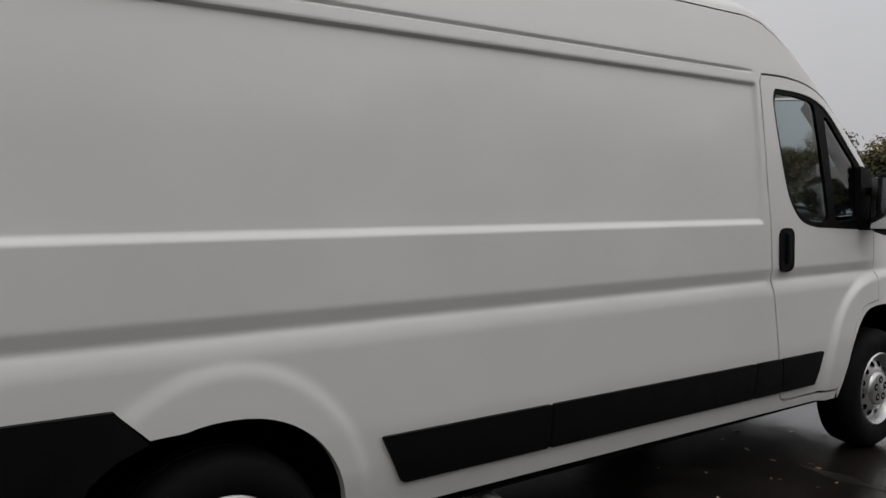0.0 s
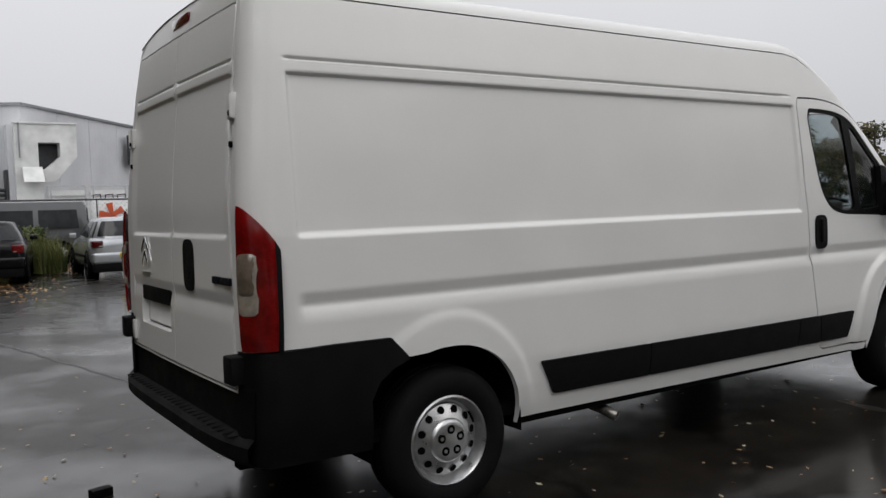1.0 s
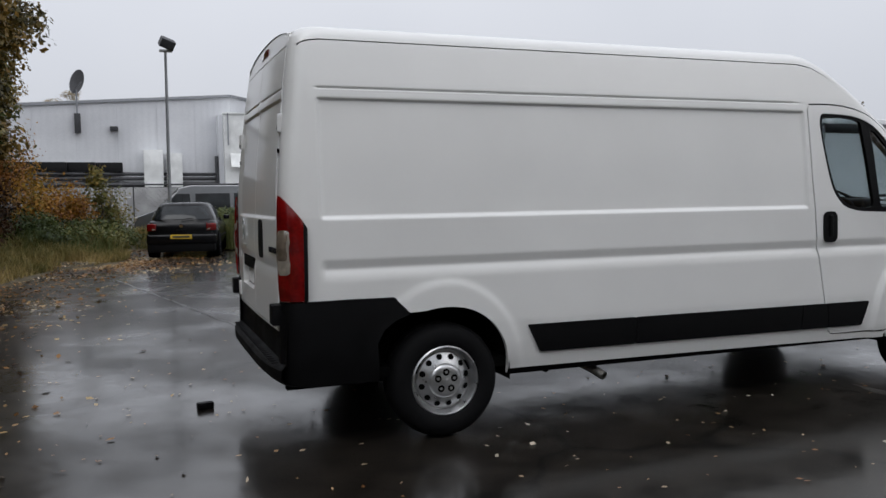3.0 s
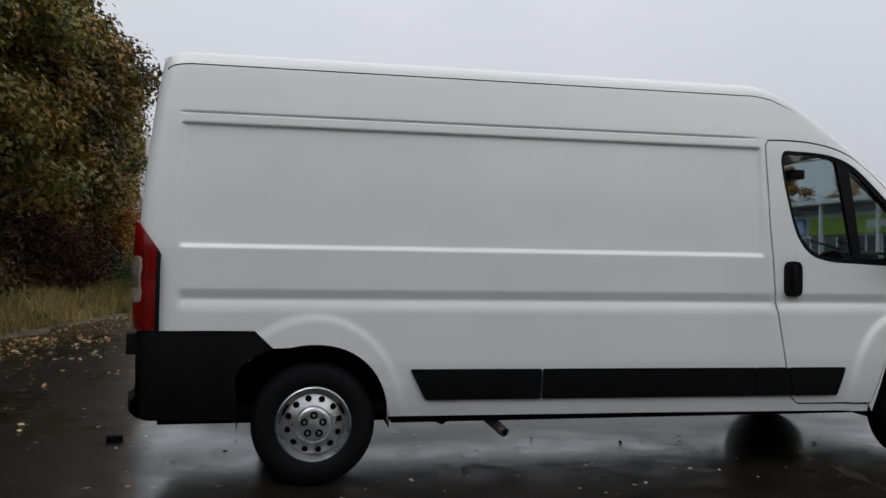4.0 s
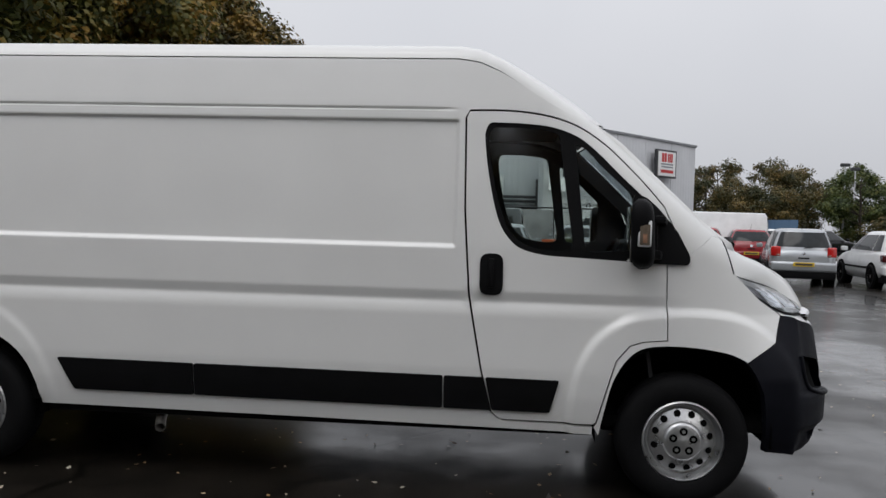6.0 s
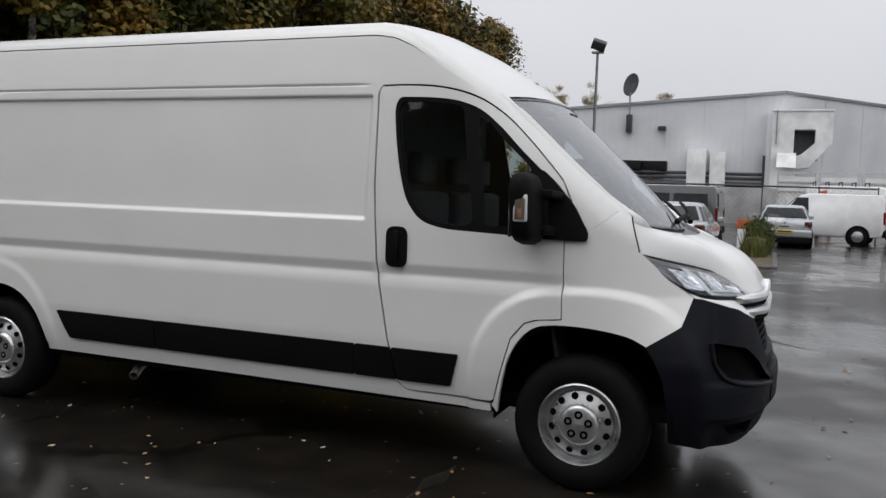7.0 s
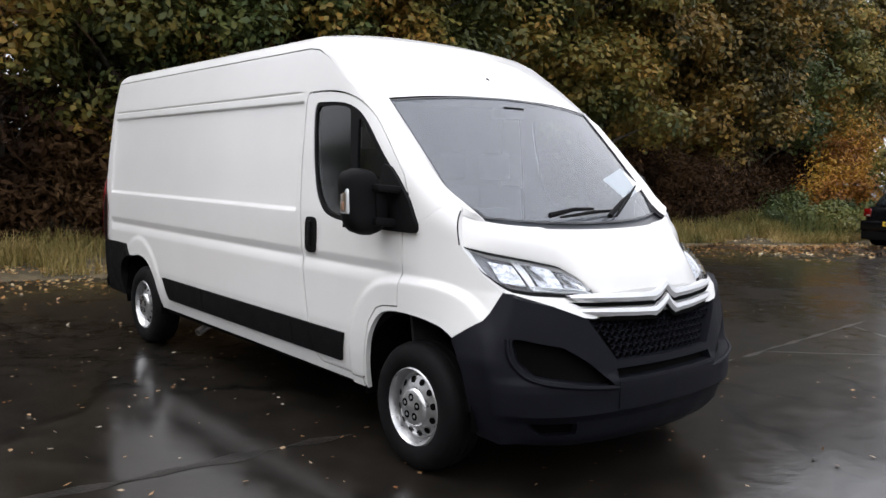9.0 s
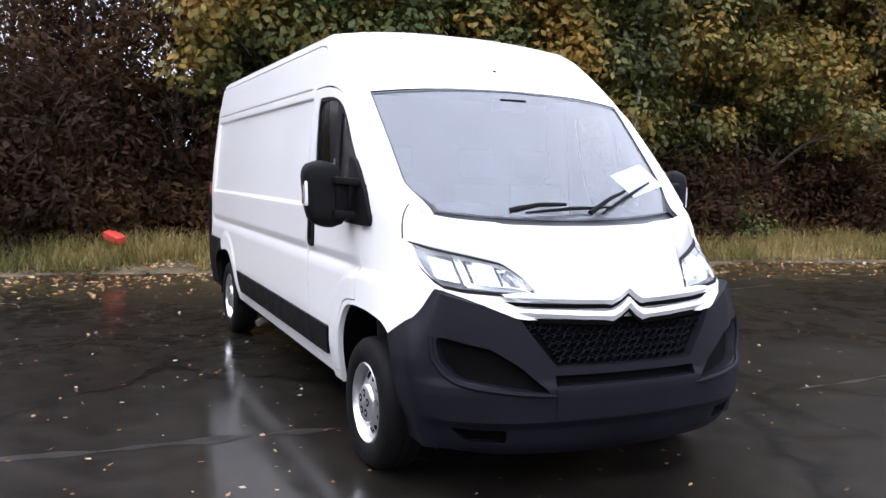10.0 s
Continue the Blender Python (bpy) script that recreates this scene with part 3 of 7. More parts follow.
LAMP_BODY = material("grey_lamp_housing", (0.15, 0.155, 0.165), 0.3, 0.4, vary=0.35, scale=20)
# headlamps: dark housing, lamp inserts and a clear cover
for s in (-1, 1):
    def lamp_at(t, v, depth=0.0):
        y = 0.446 + (0.903 - 0.446) * t ** 1.5
        x0, z0 = plan_y(BONNET_EDGE, y)
        x1, z1 = plan_y(LAMP_EDGE, y)
        p = Vector((x0 + (x1 - x0) * v, y, z0 + (z1 - z0) * v))
        p += Vector((0.75, 0.35, 0.3)) * (0.03 * math.sin(math.pi * v) * min(1, 6 * t * (1 - t) + 0.1))
        p -= Vector((0.8, 0.5, 0.1)).normalized() * depth * min(1, (5 * t * (1 - t) + 0.05))
        return Vector((p.x, s * p.y, p.z))

    bm = bmesh.new()
    grid_surface(bm, [[lamp_at(t, v, 0.075) for t in np.linspace(0, 1, 24)] for v in np.linspace(0, 1, 8)], flip=s < 0)
    housing = part("headlamp", bm, [LAMP_BODY], van, "clear headlamp with chrome reflectors")
    bm = bmesh.new()
    grid_surface(bm, [[lamp_at(t, v, 0.0) for t in np.linspace(0, 1, 24)] for v in np.linspace(0, 1, 8)], flip=s < 0)
    cover = part("clear_cover", facing(bm, (1, s * 0.6, 0.4)), LAMP_GLASS, housing)
    cover.visible_shadow = False
    bm = bmesh.new()
    for va, vb in ((0.0, 0.09), (0.92, 1.0)):
        grid_surface(bm, [[lamp_at(t, v, -0.003) for t in np.linspace(0, 1, 24)] for v in (va, vb)], flip=s < 0)
    part("black_lamp_edge", bm, BLACK_PLASTIC, housing)
    for t0, t1, v0, v1, mat_ in ((0.16, 0.42, 0.24, 0.74, LAMP_METAL), (0.445, 0.66, 0.20, 0.76, LAMP_METAL), (0.69, 0.735, 0.10, 0.84, SATIN), (0.10, 0.72, 0.78, 0.88, SATIN), (0.12, 0.68, 0.14, 0.18, SATIN), (0.76, 0.90, 0.30, 0.80, LAMP_METAL)):
        bm = bmesh.new()
        rows = [[lamp_at(t0 + (t1 - t0) * a, v0 + (v1 - v0) * b, 0.03 + 0.035 * math.sin(math.pi * a) * math.sin(math.pi * b)) for a in np.linspace(0, 1, 9)] for b in np.linspace(0, 1, 7)]
        grid_surface(bm, rows, flip=s < 0)
        part("reflector", thicken(bm, 0.004), mat_, housing)

# white strip and the two bright bars with the twin chevron above the grille
bm = bmesh.new()
rows = []
for v in np.linspace(0, 1, 6):
    row = []
    for y in np.linspace(-0.84, 0.84, 61):
        x0, z0 = plan_y(LAMP_EDGE if abs(y) > 0.45 else BONNET_EDGE, y)
        if abs(y) <= 0.45:
            z0 -= 0.028
        x1, z1 = plan_y(BUMPER_TOP, y)
        row.append((x0 + (x1 - x0) * v + 0.008 * math.sin(math.pi * v) - 0.006 - 0.03 * (1 - ease((abs(y) - 0.50) / 0.10)), y, z0 + (z1 - z0) * v))
    rows.append(row)
grid_surface(bm, rows, flip=True)
part("front_strip", bm, WHITE, van)


def bar_path(z_mid, z_end, reach, peak):
    pts = [(0.0, z_mid + peak), (0.045, z_mid + peak * 0.35), (0.085, z_mid), (reach * 0.6, z_mid + (z_end - z_mid) * 0.5), (reach, z_end)]
    return [(-y, z) for y, z in pts[:0:-1]] + pts


for z_mid, z_end, reach, peak, dx in ((0.995, 1.012, 0.60, 0.055, 0.0), (0.918, 0.945, 0.585, 0.062, 0.012)):
    line = []
    for (y0, z0), (y1, z1) in zip(bar_path(z_mid, z_end, reach, peak), bar_path(z_mid, z_end, reach, peak)[1:]):
        line += [(y0 + (y1 - y0) * t, z0 + (z1 - z0) * t) for t in np.linspace(0, 1, 7)[:-1]]
    line.append(bar_path(z_mid, z_end, reach, peak)[-1])
    bm = bmesh.new()
    rows = []
    for y, z in line:
        x, zz = plan_y(BONNET_EDGE, y)
        x = float(np.interp(abs(y), [0, 0.25, 0.45, 0.62], [4.905, 4.885, 4.84, 4.765])) + dx
        h = (0.021 if abs(y) > 0.09 else 0.026) * (1 - 0.75 * (abs(y) / reach) ** 6)
        rows.append([(x - 0.04, y, z + h), (x + 0.0, y, z + h), (x + 0.008, y, z), (x + 0.0, y, z - h), (x - 0.04, y, z - h)])
    grid_surface(bm, rows)
    bmesh.ops.recalc_face_normals(bm, faces=bm.faces[:])
    part("grille_bar", bm, SATIN, van, "bright grille bar rising to a chevron in the middle")
    bm = bmesh.new()
    grid_surface(bm, [[(float(np.interp(abs(y), [0, 0.25, 0.45, 0.62], [4.905, 4.885, 4.84, 4.765])) + dx - 0.006, y, z - q) for y, z in line] for q in (0.026, 0.045)])
    part("dark_gap", thicken(bm, 0.006), DARK_HOLE, van)

# front bumper, laid round the nose
PLAN = smooth_line([(4.975, 0.0), (4.968, 0.2), (4.945, 0.39), (4.90, 0.60), (4.815, 0.78), (4.70, 0.905), (4.56, 0.975), (4.41, 1.01), (4.28, 1.02)], 5)
RUN = [0.0]
for a, b in zip(PLAN, PLAN[1:]):
    RUN.append(RUN[-1] + math.dist(a, b))


def nose(u, v, d):
    k = min(abs(u), RUN[-1] - 1e-4)
    x, y = float(np.interp(k, RUN, [p[0] for p in PLAN])), float(np.interp(k, RUN, [p[1] for p in PLAN]))
    x2, y2 = float(np.interp(k + 0.02, RUN, [p[0] for p in PLAN])), float(np.interp(k + 0.02, RUN, [p[1] for p in PLAN]))
    x1, y1 = float(np.interp(k - 0.02, RUN, [p[0] for p in PLAN])), float(np.interp(k - 0.02, RUN, [p[1] for p in PLAN]))
    t = Vector((x2 - x1, y2 - y1, 0)).normalized()
    n = Vector((-t.y, t.x, 0)) * -1
    e = float(np.interp(v, [0.24, 0.30, 0.40, 0.44, 0.56, 0.60, 0.63, 0.75, 0.9, 1.04], [-0.13, -0.07, -0.035, -0.004, 0.0, -0.004, -0.025, -0.045, -0.07, -0.10]))
    side = ease((4.74 - x) / 0.16)
    p = Vector((x, y, v)) + n * (e * (1 - side) - d)
    p.y += (side_w(x, v) + 0.005 - d - p.y) * side
    return Vector((p.x, math.copysign(p.y, u) if u else p.y, p.z))


def at_y(y):
    return math.copysign(float(np.interp(abs(y), [p[1] for p in PLAN], RUN)), y)


def at_x(x):
    return float(np.interp(-x, [-p[0] for p in PLAN], RUN))


def mirror_loop(half):
    return half + [(-a, b) for a, b in half[::-1]]


half = [(at_y(0.39), 0.69), (at_y(0.56), 0.905), (at_y(0.74), 0.972), (at_x(4.62), 1.024), (at_x(4.558), 1.028), (at_x(4.514), 0.889), (at_x(4.356), 0.784), (at_x(4.40), 0.72), (at_x(4.445), 0.62), (at_x(4.47), 0.45), (at_x(4.48), 0.30), (at_y(0.7), 0.265), (at_y(0.3), 0.25)]
fog = [(at_y(0.915), 0.82), (at_y(0.895), 0.70), (at_y(0.83), 0.632), (at_y(0.42), 0.572), (at_y(0.56), 0.69), (at_y(0.70), 0.775)]
slot = [(at_y(0.40), 0.652), (at_y(0.40), 0.605), (-at_y(0.40), 0.605), (-at_y(0.40), 0.652)]
low = [(at_y(0.62), 0.395), (at_y(0.86), 0.40), (at_y(0.80), 0.335), (at_y(0.62), 0.33)]
holes = [rounded(fog, 0.03), rounded([(-a, b) for a, b in fog], 0.03), slot, rounded(low, 0.02), rounded([(-a, b) for a, b in low], 0.02)]
bumper = part("front_bumper", sheet(mirror_loop(half), nose, steps(-1.4, 1.4, 0.035), steps(0.25, 1.03, 0.03, (0.39, 0.46, 0.01), (0.55, 0.64, 0.01)), holes=holes, flange=0.05), GREY_PLASTIC, van, "charcoal plastic front bumper")
for h in holes:
    part("bumper_recess", sheet([(a * 1.0, b) for a, b in h], lambda u, v, d: nose(u, v, 0.048), steps(-1.4, 1.4, 0.06), steps(0.25, 1.0, 0.06), flange=0), DARK_HOLE, bumper)
for s in (-1, 1):
    bm = bmesh.new()
    lip = [nose(s * at_y(y), z, -0.004) for y, z in smooth_line([(0.925, 0.82), (0.905, 0.70), (0.84, 0.622), (0.64, 0.585), (0.40, 0.562)], 5)]
    tube(bm, lip, [0.012] * (len(lip) - 1) + [0.004], 8)
    part("recess_lip", bm, GREY_PLASTIC, bumper)
part("plate_plinth", sheet(rounded([(-at_y(0.40), 0.45), (at_y(0.40), 0.45), (at_y(0.40), 0.59), (-at_y(0.40), 0.59)], 0.01), lambda u, v, d: nose(u, v, d - 0.005), steps(-0.4, 0.4, 0.05), steps(0.44, 0.62, 0.02), flange=0.02), GREY_PLASTIC, bumper)
bm = bmesh.new()
grid_surface(bm, [[nose(u, v, 0.05) + Vector((0.0, 0, 0)) for u in np.linspace(-at_y(0.60), at_y(0.60), 30)] for v in (0.67, 0.78, 0.90)])
grille = part("grille", bm, DARK_HOLE, van, "black grille with small raised cells")
cell = bmesh.new()
for k in range(6):
    a0, a1 = math.pi / 3 * k, math.pi / 3 * (k + 1)
    q = [cell.verts.new((x, r * math.cos(a), 0.72 * r * math.sin(a))) for r, x in ((0.030, 0.0), (0.024, 0.014)) for a in (a0, a1)]
    cell.faces.new((q[0], q[1], q[3], q[2]))
    r_ = [cell.verts.new((0.0, 0.019 * math.cos(a), 0.72 * 0.019 * math.sin(a))) for a in (a0, a1)]
    cell.faces.new((q[2], q[3], r_[1], r_[0]))
cell_mesh = bpy.data.meshes.new("grille_cell")
cell.to_mesh(cell_mesh)
cell.free()
cell_mesh.materials.append(GREY_PLASTIC)
for j in range(6):
    z = 0.705 + 0.036 * j
    reach = float(np.interp(z, [0.69, 0.905], [0.37, 0.535]))
    for i in range(-11, 12):
        y = (i + 0.5 * (j % 2)) * 0.049
        if abs(y) < reach:
            c = new("grille_cell", cell_mesh)
            c.parent = grille
            c.matrix_basis = Matrix.Translation(nose(at_y(y), z, 0.042)) @ Matrix.Rotation(-math.copysign(abs(y) ** 1.6 * 0.55, -y), 4, "Z")

# rear: frame, two doors, lamps, bumper with step
def back_fn(u, v, d):
    g = pressed(v)
    if 1.345 < v < 2.06 and abs(u) < 0.80:
        g += 0.016 * ease((v - 1.345) / 0.03) * ease((2.06 - v) / 0.018) * ease((0.80 - abs(u)) / 0.03)
    g += 0.014 * max(0.0, 1 - abs(v - 2.112) / 0.010) * ease((0.78 - abs(u)) / 0.02)
    return Vector((rear_x(v) - 0.012 + 0.015 * u * u + g * (0.8 if abs(u) < 0.83 else 0) + d, u, v))


def arc_top(y):
    return 2.492 - 0.062 * abs(y / 0.79) ** 2.6


frame_out = [(-0.93, 0.70), (0.93, 0.70), (0.90, 1.7), (0.82, 2.33)] + [(y, arc_top(y)) for y in np.linspace(0.79, -0.79, 15)] + [(-0.82, 2.33), (-0.90, 1.7)]
door_hole = rounded([(-0.838, 0.71), (0.838, 0.71), (0.824, 1.7), (0.784, 2.365), (-0.784, 2.365), (-0.824, 1.7)], 0.03)
part("rear_frame", sheet(frame_out, lambda u, v, d: back_fn(u, v, d) + Vector((0.004, 0, 0)), steps(-0.95, 0.95, 0.05), steps(0.7, 2.5, 0.05), holes=[door_hole], flip=True, flange=0.03), WHITE, van)
for s in (-1, 1):
    a = 0.004 * s
    o = rounded([(a, 0.72), (s * 0.822, 0.72), (s * 0.808, 1.7), (s * 0.770, 2.353), (a, 2.353)], 0.02)
    if s < 0:
        o = o[::-1]
    holes = [rounded([(0.055, 0.86), (0.055, 1.075), (0.64, 1.075), (0.64, 0.86)], 0.02)] if s > 0 else []
    rd = part("rear_door", sheet(o, back_fn, steps(-0.85, 0.85, 0.05), Z_NET, holes=holes, flip=True, flange=0.04), WHITE, van, "white rear door")
    bm = bmesh.new()
    grid_surface(bm, [[(rear_x(z) + 0.03, s * (float(np.interp(z, [0.7, 1.7, 2.38], [0.83, 0.815, 0.785])) + q), z) for q in (-0.025, 0.03)] for z in np.linspace(0.72, 2.37, 30)])
    grid_surface(bm, [[(rear_x(z) + 0.03, q * s, z) for q in (-0.02, 0.02)] for z in np.linspace(0.72, 2.37, 30)])
    # black backing paints the shade seen in the side and centre door gaps
    part("rear_gap_shade", bm, DARK_HOLE, rd)
    for z in (0.80, 1.91):
        x = rear_x(z) - 0.012
        bm = boxed(x - 0.006, x + 0.05, *sorted((s * 0.785, s * 0.85)), z - 0.055, z + 0.055, bevel=0.008)
        part("hinge", bm, WHITE, rd)
        bm = bmesh.new()
        tube(bm, [(x - 0.004, s * 0.84, z - 0.05), (x - 0.004, s * 0.84, z + 0.05)], 0.009, 8)
        part("hinge_pin", bm, WHITE, rd)
        if z > 1:
            for dz, r in ((-0.03, 0.012), (-0.16, 0.014)):
                bm = bmesh.new()
                tube(bm, [(x - 0.012, s * 0.825, z + dz), (x + 0.03, s * 0.825, z + dz)], r, 10)
                part("hinge_bolt", bm, DARK_HOLE, rd)
    if s < 0:
        o = rounded([(-0.205, 1.10), (-0.355, 1.10), (-0.355, 1.345), (-0.205, 1.345)], 0.06)
        part("rear_handle", sheet(o, lambda u, v, d: back_fn(u, 1.5, 0) * 1.0 + Vector((-0.02 + d, 0, v - 1.5)), steps(-0.4, -0.1, 0.03), steps(1.1, 1.35, 0.03), flip=True, flange=0.03), BLACK_PLASTIC, rd, "black handle of the rear door")
        for k, wd in enumerate((0.03, 0.028, 0.012, 0.03, 0.028, 0.035)):
            y = -0.62 - 0.036 * k
            part("model_letter_bar", boxed(-0.990, -0.976, y - wd, y, 1.157, 1.188), GREY_PLASTIC, rd)
    else:
        bm = bmesh.new()
        for dz in (0.0, 0.07):
            for q in (-1, 1):
                vs = [bm.verts.new((-0.9885, 0.48 + yy, 1.20 + dz + zz)) for yy, zz in ((0, 0.045), (q * 0.06, -0.018), (q * 0.06, 0.014), (0, 0.077))]
                bm.faces.new(vs)
        part("chevron_badge", thicken(bm, 0.004), CHROME, rd, "bright double chevron badge")
        part("badge_letter_bar", boxed(-0.9885, -0.978, 0.40, 0.56, 1.135, 1.155), STEEL, rd)
        bm = boxed(-0.925, -0.91, 0.04, 0.66, 0.85, 1.09)
        part("plate_recess", bm, WHITE, rd)
        part("number_plate", boxed(-0.94, -0.93, 0.065, 0.63, 0.868, 0.985, bevel=0.003), PAPER, rd, "pale number plate with no readable marks")
        # black box puts the shade at the recess's top into colour
        part("plate_recess_shade", boxed(-0.972, -0.93, 0.058, 0.637, 0.99, 1.072, bevel=0.006), BLACK_PLASTIC, rd)
bm = boxed(-0.885, -0.85, -0.13, 0.13, 2.405, 2.455, bevel=0.01)
part("third_brake_lamp", bm, material("dark_red_lens", (0.10, 0.01, 0.012), 0.15, coat=1), van, "dark red third brake lamp in the roof edge")

for s in (-1, 1):
    def corner(k, z, o):
        """A place on the rounded rear corner: k runs from the rear face (0) round to the side (1)."""
        xr, wb = rear_x(z), side_w(-0.78, z)
        run = k * 0.20 - 0.012
        if run < 0:
            return xr - o, wb - 0.11 + run
        if run < 0.173:
            t = run / 0.11
            return xr + 0.11 - (0.11 + o) * math.cos(t), wb - 0.11 + (0.11 + o) * math.sin(t)
        return xr + 0.11 + run - 0.173, wb + o

    def rear_lamp(k0, k1, z0, z1, proud):
        bm = bmesh.new()
        rows = []
        for f in np.linspace(0, 1, 16):
            row = []
            for k in np.linspace(k0, k1, 14):
                zb, zt = z0, 1.49 - 0.175 * max(0, (k - 0.25) / 0.75) ** 1.5
                if z1 is not None:
                    r = (z1 - z0) / 2 * (1 - abs(2 * (k - k0) / (k1 - k0) - 1) ** 6 * 0.96) ** (1 / 6)
                    zb, zt = (z0 + z1) / 2 - r, (z0 + z1) / 2 + r
                z = zb + (zt - zb) * f
                x, y = corner(k, z, proud + 0.012 * math.sin(math.pi * f) ** 0.5)
                row.append((x, s * y, z))
            rows.append(row)
        grid_surface(bm, rows)
        return thicken(facing(bm, (-1, s, 0)), -0.012)

    lamp = part("tail_lamp", rear_lamp(0.25, 1.0, 0.895, None, 0.010), RED_LENS, van, "tall red tail lamp with a clear middle lens")
    part("clear_lens", rear_lamp(0.27, 0.60, 1.03, 1.31, 0.016), CLEAR_LENS, lamp)
    part("reversing_lens", rear_lamp(0.32, 0.54, 1.12, 1.29, 0.024), SMOKED_LENS, lamp)
    bm = bmesh.new()
    rows = []
    for z in np.linspace(0.888, 2.41, 70):
        xr, wb = rear_x(z), side_w(-0.79, z)
        row = [(xr + 0.002, s * (wb - 0.14), z)]
        for t in np.linspace(0, math.acos(0.645), 12):
            row.append((xr + 0.11 - 0.11 * math.cos(t), s * (wb - 0.11 + 0.11 * math.sin(t)), z))
        rows.append(row)
    grid_surface(bm, rows)
    part("rear_corner_post", facing(bm, (-1, s, 0)), WHITE, van)
    part("lamp_seal", rear_lamp(0.92, 1.03, 0.885, None, 0.012), BLACK_PLASTIC, lamp)
    part("bumper_end_block", boxed(-1.03, -0.96, *sorted((s * 0.825, s * 0.93)), 0.75, 0.87, bevel=0.012), BLACK_PLASTIC, van)
bm = bmesh.new()
prof = [(-0.955, 0.73), (-0.965, 0.53), (-1.035, 0.52), (-1.055, 0.50), (-1.055, 0.445), (-1.02, 0.41), (-0.95, 0.40)]
rows = []
for y in np.linspace(-0.985, 0.985, 33):
    k = 0.06 * abs(y / 0.985) ** 5
    rows.append([(x + (k if z < 0.53 else 0), y, z) for x, z in prof])
grid_surface(bm, rows)
rear_bumper = part("rear_bumper", bm, BLACK_PLASTIC, van, "black rear bumper with a step")
for k in range(26):
    y = -0.85 + k * 0.068
    part("step_rib", boxed(-1.03, -0.975, y - 0.008, y + 0.008, 0.521, 0.529, bevel=0.003, seg=1), BLACK_PLASTIC, rear_bumper)

# wheels
def van_wheel(x, s):
    wy = s * (0.978 if x < 1 else 0.998)
    bm = bmesh.new()
    lathe(bm, [(0.216, 0.03), (0.216, 0.0), (0.208, -0.006), (0.200, 0.006), (0.192, 0.03), (0.186, 0.05), (0.176, 0.052), (0.169, 0.038), (0.118, 0.0145), (0.106, 0.010), (0.098, -0.004), (0.088, -0.010), (0.06, -0.012), (0.03, -0.012), (0.024, -0.015), (0.0005, -0.016)], 48)
    for k in range(12):
        a = 2 * math.pi * k / 12 + 0.2
        c, r = Vector((0.147 * math.cos(a), 0.0275, 0.147 * math.sin(a))), 0.019
        n = Vector((0.46 * math.cos(a), -1, 0.46 * math.sin(a))).normalized()
        _, p, q = frame_axes(n)
        bm.faces.new([bm.verts.new(c + n * 0.0035 + r * (math.cos(t) * p + math.sin(t) * q)) for t in np.linspace(0, 2 * math.pi, 14, endpoint=False)]).material_index = 1
    bmesh.ops.transform(bm, matrix=Matrix.Translation((x, wy, 0.352)) @ Matrix.Diagonal((1, -s, 1, 1)), verts=bm.verts[:])
    rim = part("wheel", bm, [STEEL, DARK_HOLE], van, "silver steel wheel with round vents")
    bm = bmesh.new()
    lathe(bm, [(0.212, 0.03), (0.218, -0.002), (0.235, -0.012), (0.275, -0.016), (0.310, -0.010), (0.326, 0.0), (0.330, 0.004), (0.336, 0.012), (0.345, 0.022), (0.352, 0.05), (0.352, 0.074), (0.345, 0.076), (0.345, 0.084), (0.352, 0.086), (0.352, 0.12), (0.345, 0.122), (0.345, 0.130), (0.351, 0.132), (0.350, 0.15), (0.342, 0.19), (0.32, 0.205), (0.21, 0.20), (0.20, 0.15), (0.195, 0.06)], 56, close=True)
    bmesh.ops.transform(bm, matrix=Matrix.Translation((x, wy, 0.352)) @ Matrix.Diagonal((1, -s, 1, 1)), verts=bm.verts[:])
    part("tyre", bm, RUBBER, rim, "black tyre, wet")
    for k in range(5):
        a = 2 * math.pi * k / 5 + 0.3
        cx, cz = x + 0.055 * math.cos(a), 0.352 + 0.055 * math.sin(a)
        bm = bmesh.new()
        tube(bm, [(cx, wy + s * 0.008, cz), (cx, wy + s * 0.0125, cz)], 0.022, 14, mat=1)
        tube(bm, [(cx, wy + s * 0.006, cz), (cx, wy + s * 0.0145, cz)], 0.010, 6)
        part("wheel_bolt", bm, [STEEL, DARK_HOLE], rim)


for x in (0.0, 4.035):
    for s in (-1, 1):
        van_wheel(x, s)

